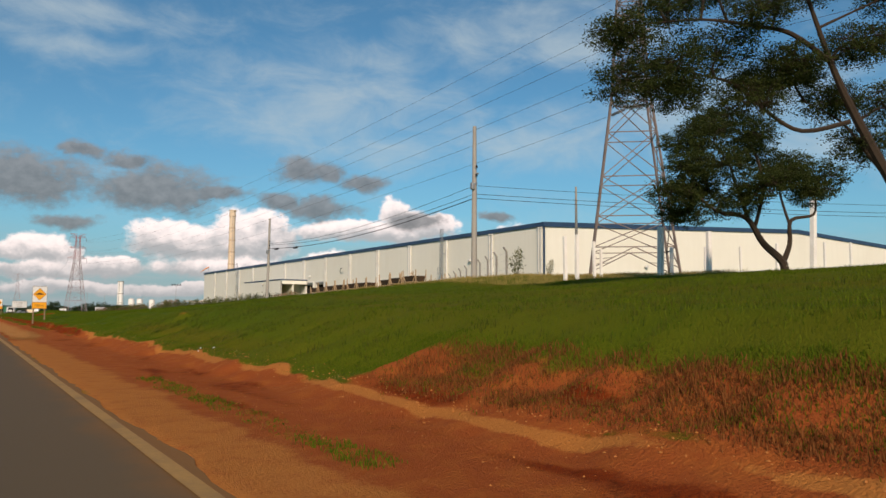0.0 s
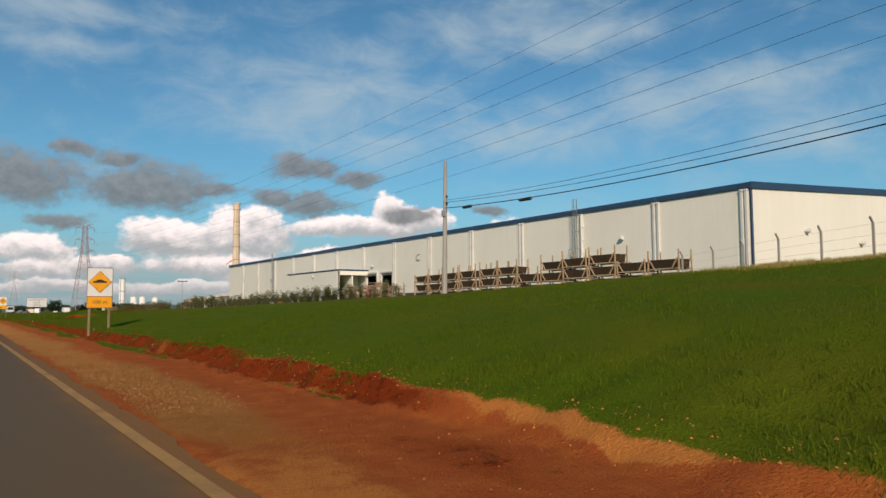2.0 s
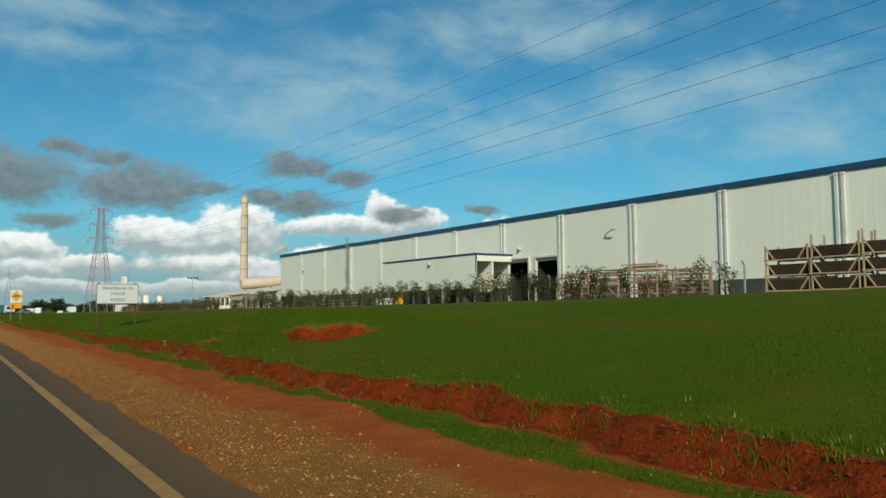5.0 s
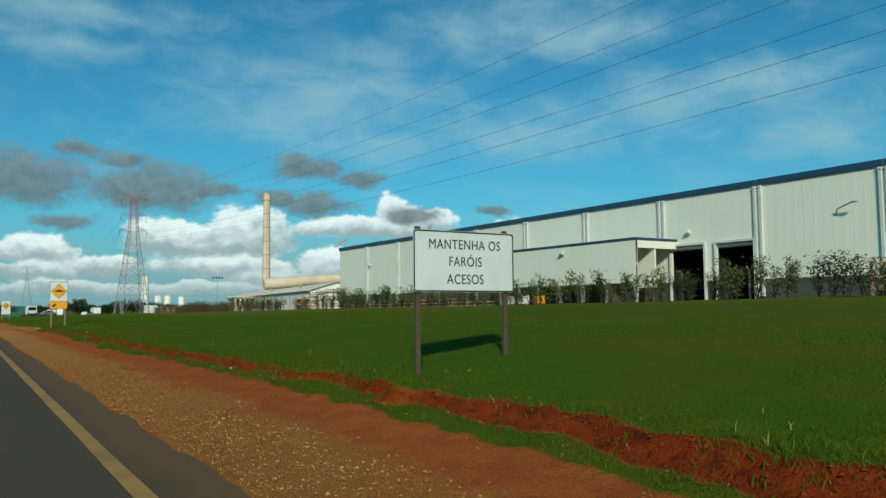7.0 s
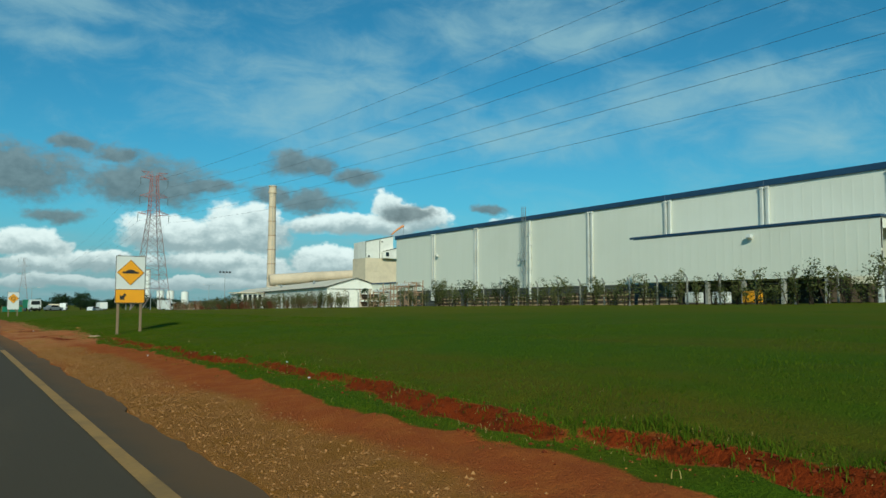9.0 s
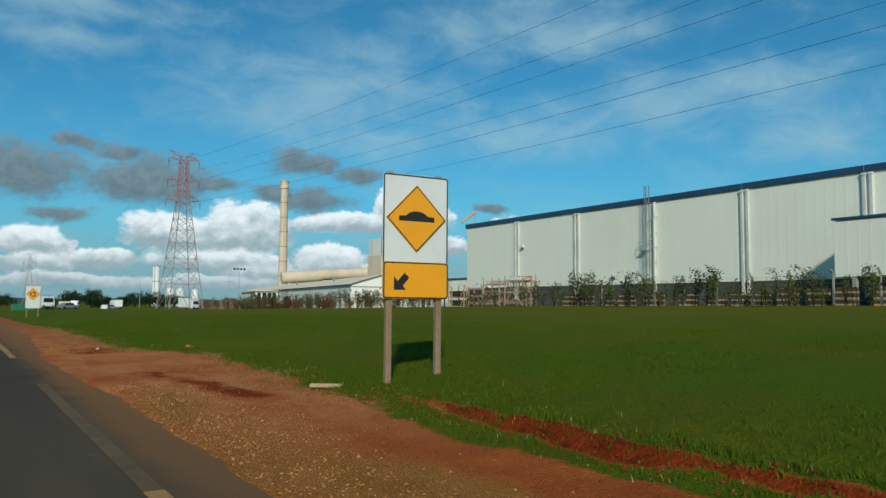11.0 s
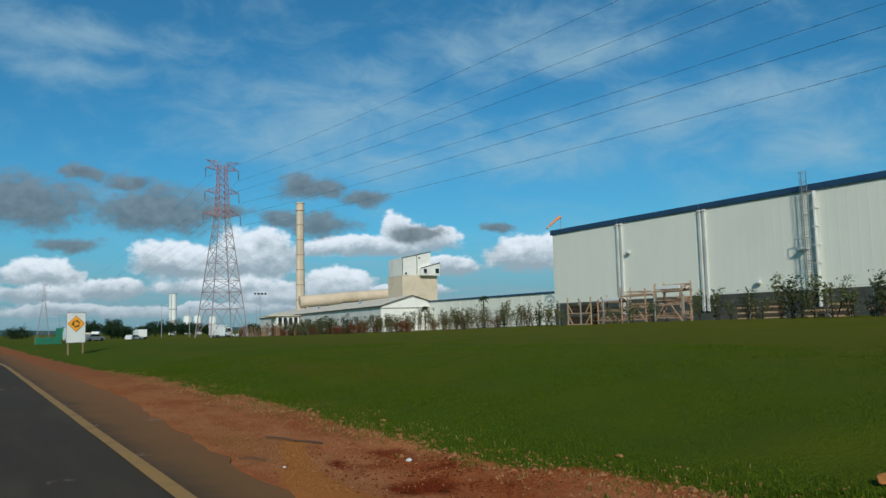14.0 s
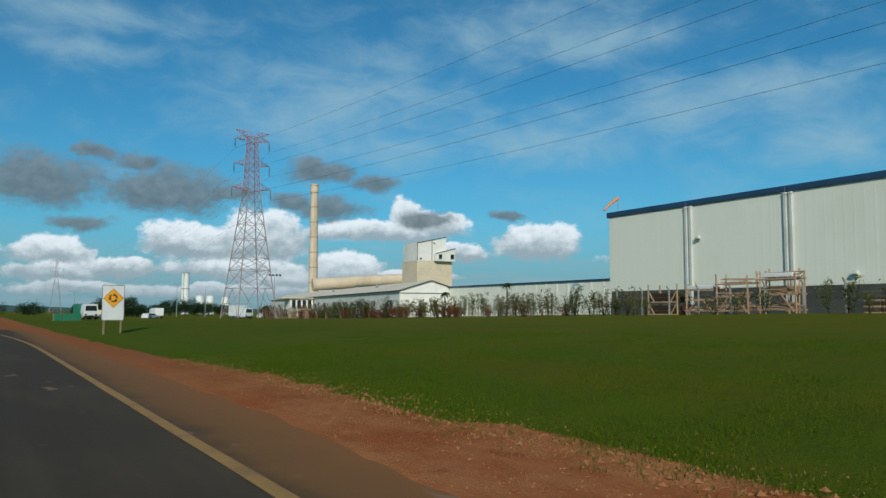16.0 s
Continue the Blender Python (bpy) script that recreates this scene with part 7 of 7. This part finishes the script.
bm = B()
lump(bm, 0, 0, 0, 0.11, rng)
lump(bm, 0.09, 0.04, -0.03, 0.07, rng)
tagged(part("earth_clod", bm, "clod", at=pose(6.72, 175.9, gz(6.72, 175.9) + 0.05)), "large pale orange clod of earth on the grass edge", "clod", "loose stones")
stick = thing("stick", pose(4.3, 182.95, gz(4.3, 182.95) + 0.012), "thin dry crooked stick lying on the red earth", "stick")
part("wood", tube(B(), ((-0.2, 0.57, 0.012), (-0.05, 0.2, 0.02), (0.02, -0.1, 0.012), (0.13, -0.3, 0.018), (0.23, -0.56, 0.01)), 0.011, 5), "wood_dark", stick)
stick = thing("stick", pose(3.4, 181.85, gz(3.4, 181.85) + 0.012), "short dry stick lying on the dusty asphalt edge", "stick")
part("wood", tube(B(), ((-0.14, 0.2, 0.02), (0.0, 0.02, 0.03), (0.1, -0.17, 0.022)), 0.008, 5), "wood_dark", stick)
stones("pit_clods", 900, lambda r, n: (4.75 + r.normal(0, 0.45, n), 179.9 + r.normal(0, 1.0, n)), 0.014, "red_clod", "broken red clods in a shallow dish of bare earth", 8)
stones("verge_rubble", 420, lambda r, n: ((lambda y: (grass_rim(y) - 0.1 + r.normal(0, 0.2, n), y))(r.uniform(176, 200, n))), 0.030, "crumb", "pale earth lumps along the grass edge", 9)
plank = thing("plank", pose(5.92, 163.9, gz(5.92, 163.9) + 0.02, 0, 0, -35), "short grey timber plank lying on the verge", "plank")
bm = B()
box(bm, (0, 0, 0.03), (0.55, 0.13, 0.06), bevel=0.01)
part("board", bm, "wood_light", plank)
for k, (x, y) in enumerate(((5.75, 115.4), (6.5, 143.0), (6.15, 141.0), (6.3, 147.5), (5.3, 150.5), (6.1, 92.4), (6.2, 92.9), (6.3, 45.2), (6.15, 58.0), (6.5, 60.4), (6.3, 2.2), (6.6, 3.1), (6.7, 2.0))):
    bm = B()
    lump(bm, 0, 0, 0, 0.028, rng)
    tagged(part("litter", bm, "litter", at=pose(x, y, gz(x, y) + 0.03, 0, 0, rng.uniform(0, 360))), "crumpled white scrap of litter on the verge", "litter", "scraps of litter")


# ---- grass ----
def grass_stuff(name, count, xr, yr, height, seed, label, power=1.0, blades=4, spread=0.05, mat_="blade", shy=1.7, along=None):
    r = np.random.RandomState(seed)
    x = xr[0] + (xr[1] - xr[0]) * r.rand(count) ** power
    y = r.uniform(yr[0], yr[1], count)
    if along is not None:
        x = along(y) + r.normal(0, 1, count) * xr[1] + xr[0]
    cov = ground_cover(x, y)
    bare = np.max(cov, -1)
    keep = r.rand(count) > np.clip(bare * shy, 0, 0.985)
    patch = lattice(x * 0.8, y * 0.8, seed + 50) * 0.5 + 0.5
    keep &= r.rand(count) < 0.25 + 0.75 * patch
    x, y, patch = x[keep], y[keep], patch[keep]
    n = len(x)
    x = np.repeat(x, blades) + r.normal(0, spread, n * blades)
    y = np.repeat(y, blades) + r.normal(0, spread, n * blades)
    patch = np.repeat(patch, blades)
    z = ground_z(x, y) - 0.01
    h = height * (0.45 + 0.8 * r.rand(len(x))) * (0.6 + 0.8 * patch)
    a = r.rand(len(x)) * 6.283
    wdt = 0.003 + 0.003 * r.rand(len(x)) + h * 0.016
    lean = r.normal(0, 0.35, (len(x), 2)) * h[:, None]
    root = np.stack([x, y, z], -1)
    side = np.stack([np.cos(a) * wdt, np.sin(a) * wdt, 0 * a], -1)
    mid = root + np.stack([lean[:, 0] * 0.35, lean[:, 1] * 0.35, h * 0.6], -1)
    tip = root + np.stack([lean[:, 0], lean[:, 1], h], -1)
    co = np.stack([root - side, root + side, mid + side * 0.7, mid - side * 0.7, tip], 1).reshape(-1, 3)
    base = np.arange(len(x)) * 5
    quads = np.stack([base, base + 1, base + 2, base + 3], -1).tolist()
    tris = np.stack([base + 3, base + 2, base + 4], -1).tolist()
    me = bpy.data.meshes.new(name)
    me.from_pydata(co.tolist(), [], quads + tris)
    me.materials.append(M[mat_])
    return tagged(new(name, me), label, "grass", kind="stuff")


grass_stuff("track_tufts", 1500, (3.8, 4.3), (-14, -2), 0.06, 70, "small grass tufts on the dirt track", 1.0, 6, 0.05, "blade", 0.5)
grass_stuff("tall_grass", 42000, (6.2, 26.0), (-18, 42), 0.075, 71, "rough tall green grass on the bank", 1.5, 5, 0.10)
grass_stuff("verge_grass", 130000, (5.2, 17.0), (36, 166), 0.045, 72, "short ragged grass along the cut edge", 1.8, 4, 0.05)
grass_stuff("field_grass", 110000, (5.0, 18.0), (160, 206), 0.038, 73, "short mown grass at the edge of the field", 1.9, 4, 0.05)
grass_stuff("heap_grass", 12000, (6.5, 14.0), (86, 100), 0.11, 75, "rough tall grass on a dug earth heap", 1.0, 5, 0.08)
grass_stuff("lip_grass", 24000, (0.12, 0.16), (28, 164), 0.075, 77, "ragged grass hanging over the cut edge", 1.0, 4, 0.04, "blade", 0.75, scarp_x)
grass_stuff("edge_grass", 14000, (0.10, 0.28), (163, 208), 0.05, 78, "ragged grass at the rim of the bare earth", 1.0, 4, 0.05, "blade", 0.8, grass_rim)
grass_stuff("bank_tufts", 9000, (6.6, 8.8), (-18, -6), 0.055, 79, "grass tufts over the bare red bank", 1.0, 5, 0.08, "blade", 0.75)
M["straw"] = leaf_material("dry_grass_stalks", (0.26, 0.20, 0.06), (0.40, 0.31, 0.10))
M["weed"] = leaf_material("dark_weed_leaves", (0.032, 0.060, 0.006), (0.085, 0.085, 0.014), 0.9)
M["rust_weed"] = leaf_material("rust_brown_dry_weeds", (0.10, 0.030, 0.008), (0.26, 0.10, 0.03), 0.9)
grass_stuff("dry_crest", 14000, (22, 37), (6, 36), 0.16, 80, "tall straw-coloured grass along the crest of the bank", 1.0, 4, 0.12, "straw")
grass_stuff("weeds", 2600, (7.2, 24.0), (-16, 22), 0.12, 81, "dark tall weeds scattered over the bank", 1.3, 6, 0.09, "weed", 1.2)
grass_stuff("edge_straw", 1800, (0.08, 0.28), (162, 208), 0.045, 82, "dry straw bits along the rim of the bare earth", 1.0, 3, 0.06, "straw", 0.35, grass_rim)
grass_stuff("cut_straw", 2200, (0.0, 0.3), (30, 164), 0.045, 83, "dry straw bits along the cut edge", 1.0, 3, 0.05, "straw", 0.4, scarp_x)
grass_stuff("bank_weeds", 5000, (6.5, 8.4), (-18, -8.5), 0.11, 84, "dry rust-brown weeds over the bare red bank", 1.0, 6, 0.10, "rust_weed", 0.3)
grass_stuff("dry_stalks", 300, (5.5, 7.5), (-10, 170), 0.08, 76, "thin dry grass stalks on the verge", 1.0, 3, 0.03, "straw")
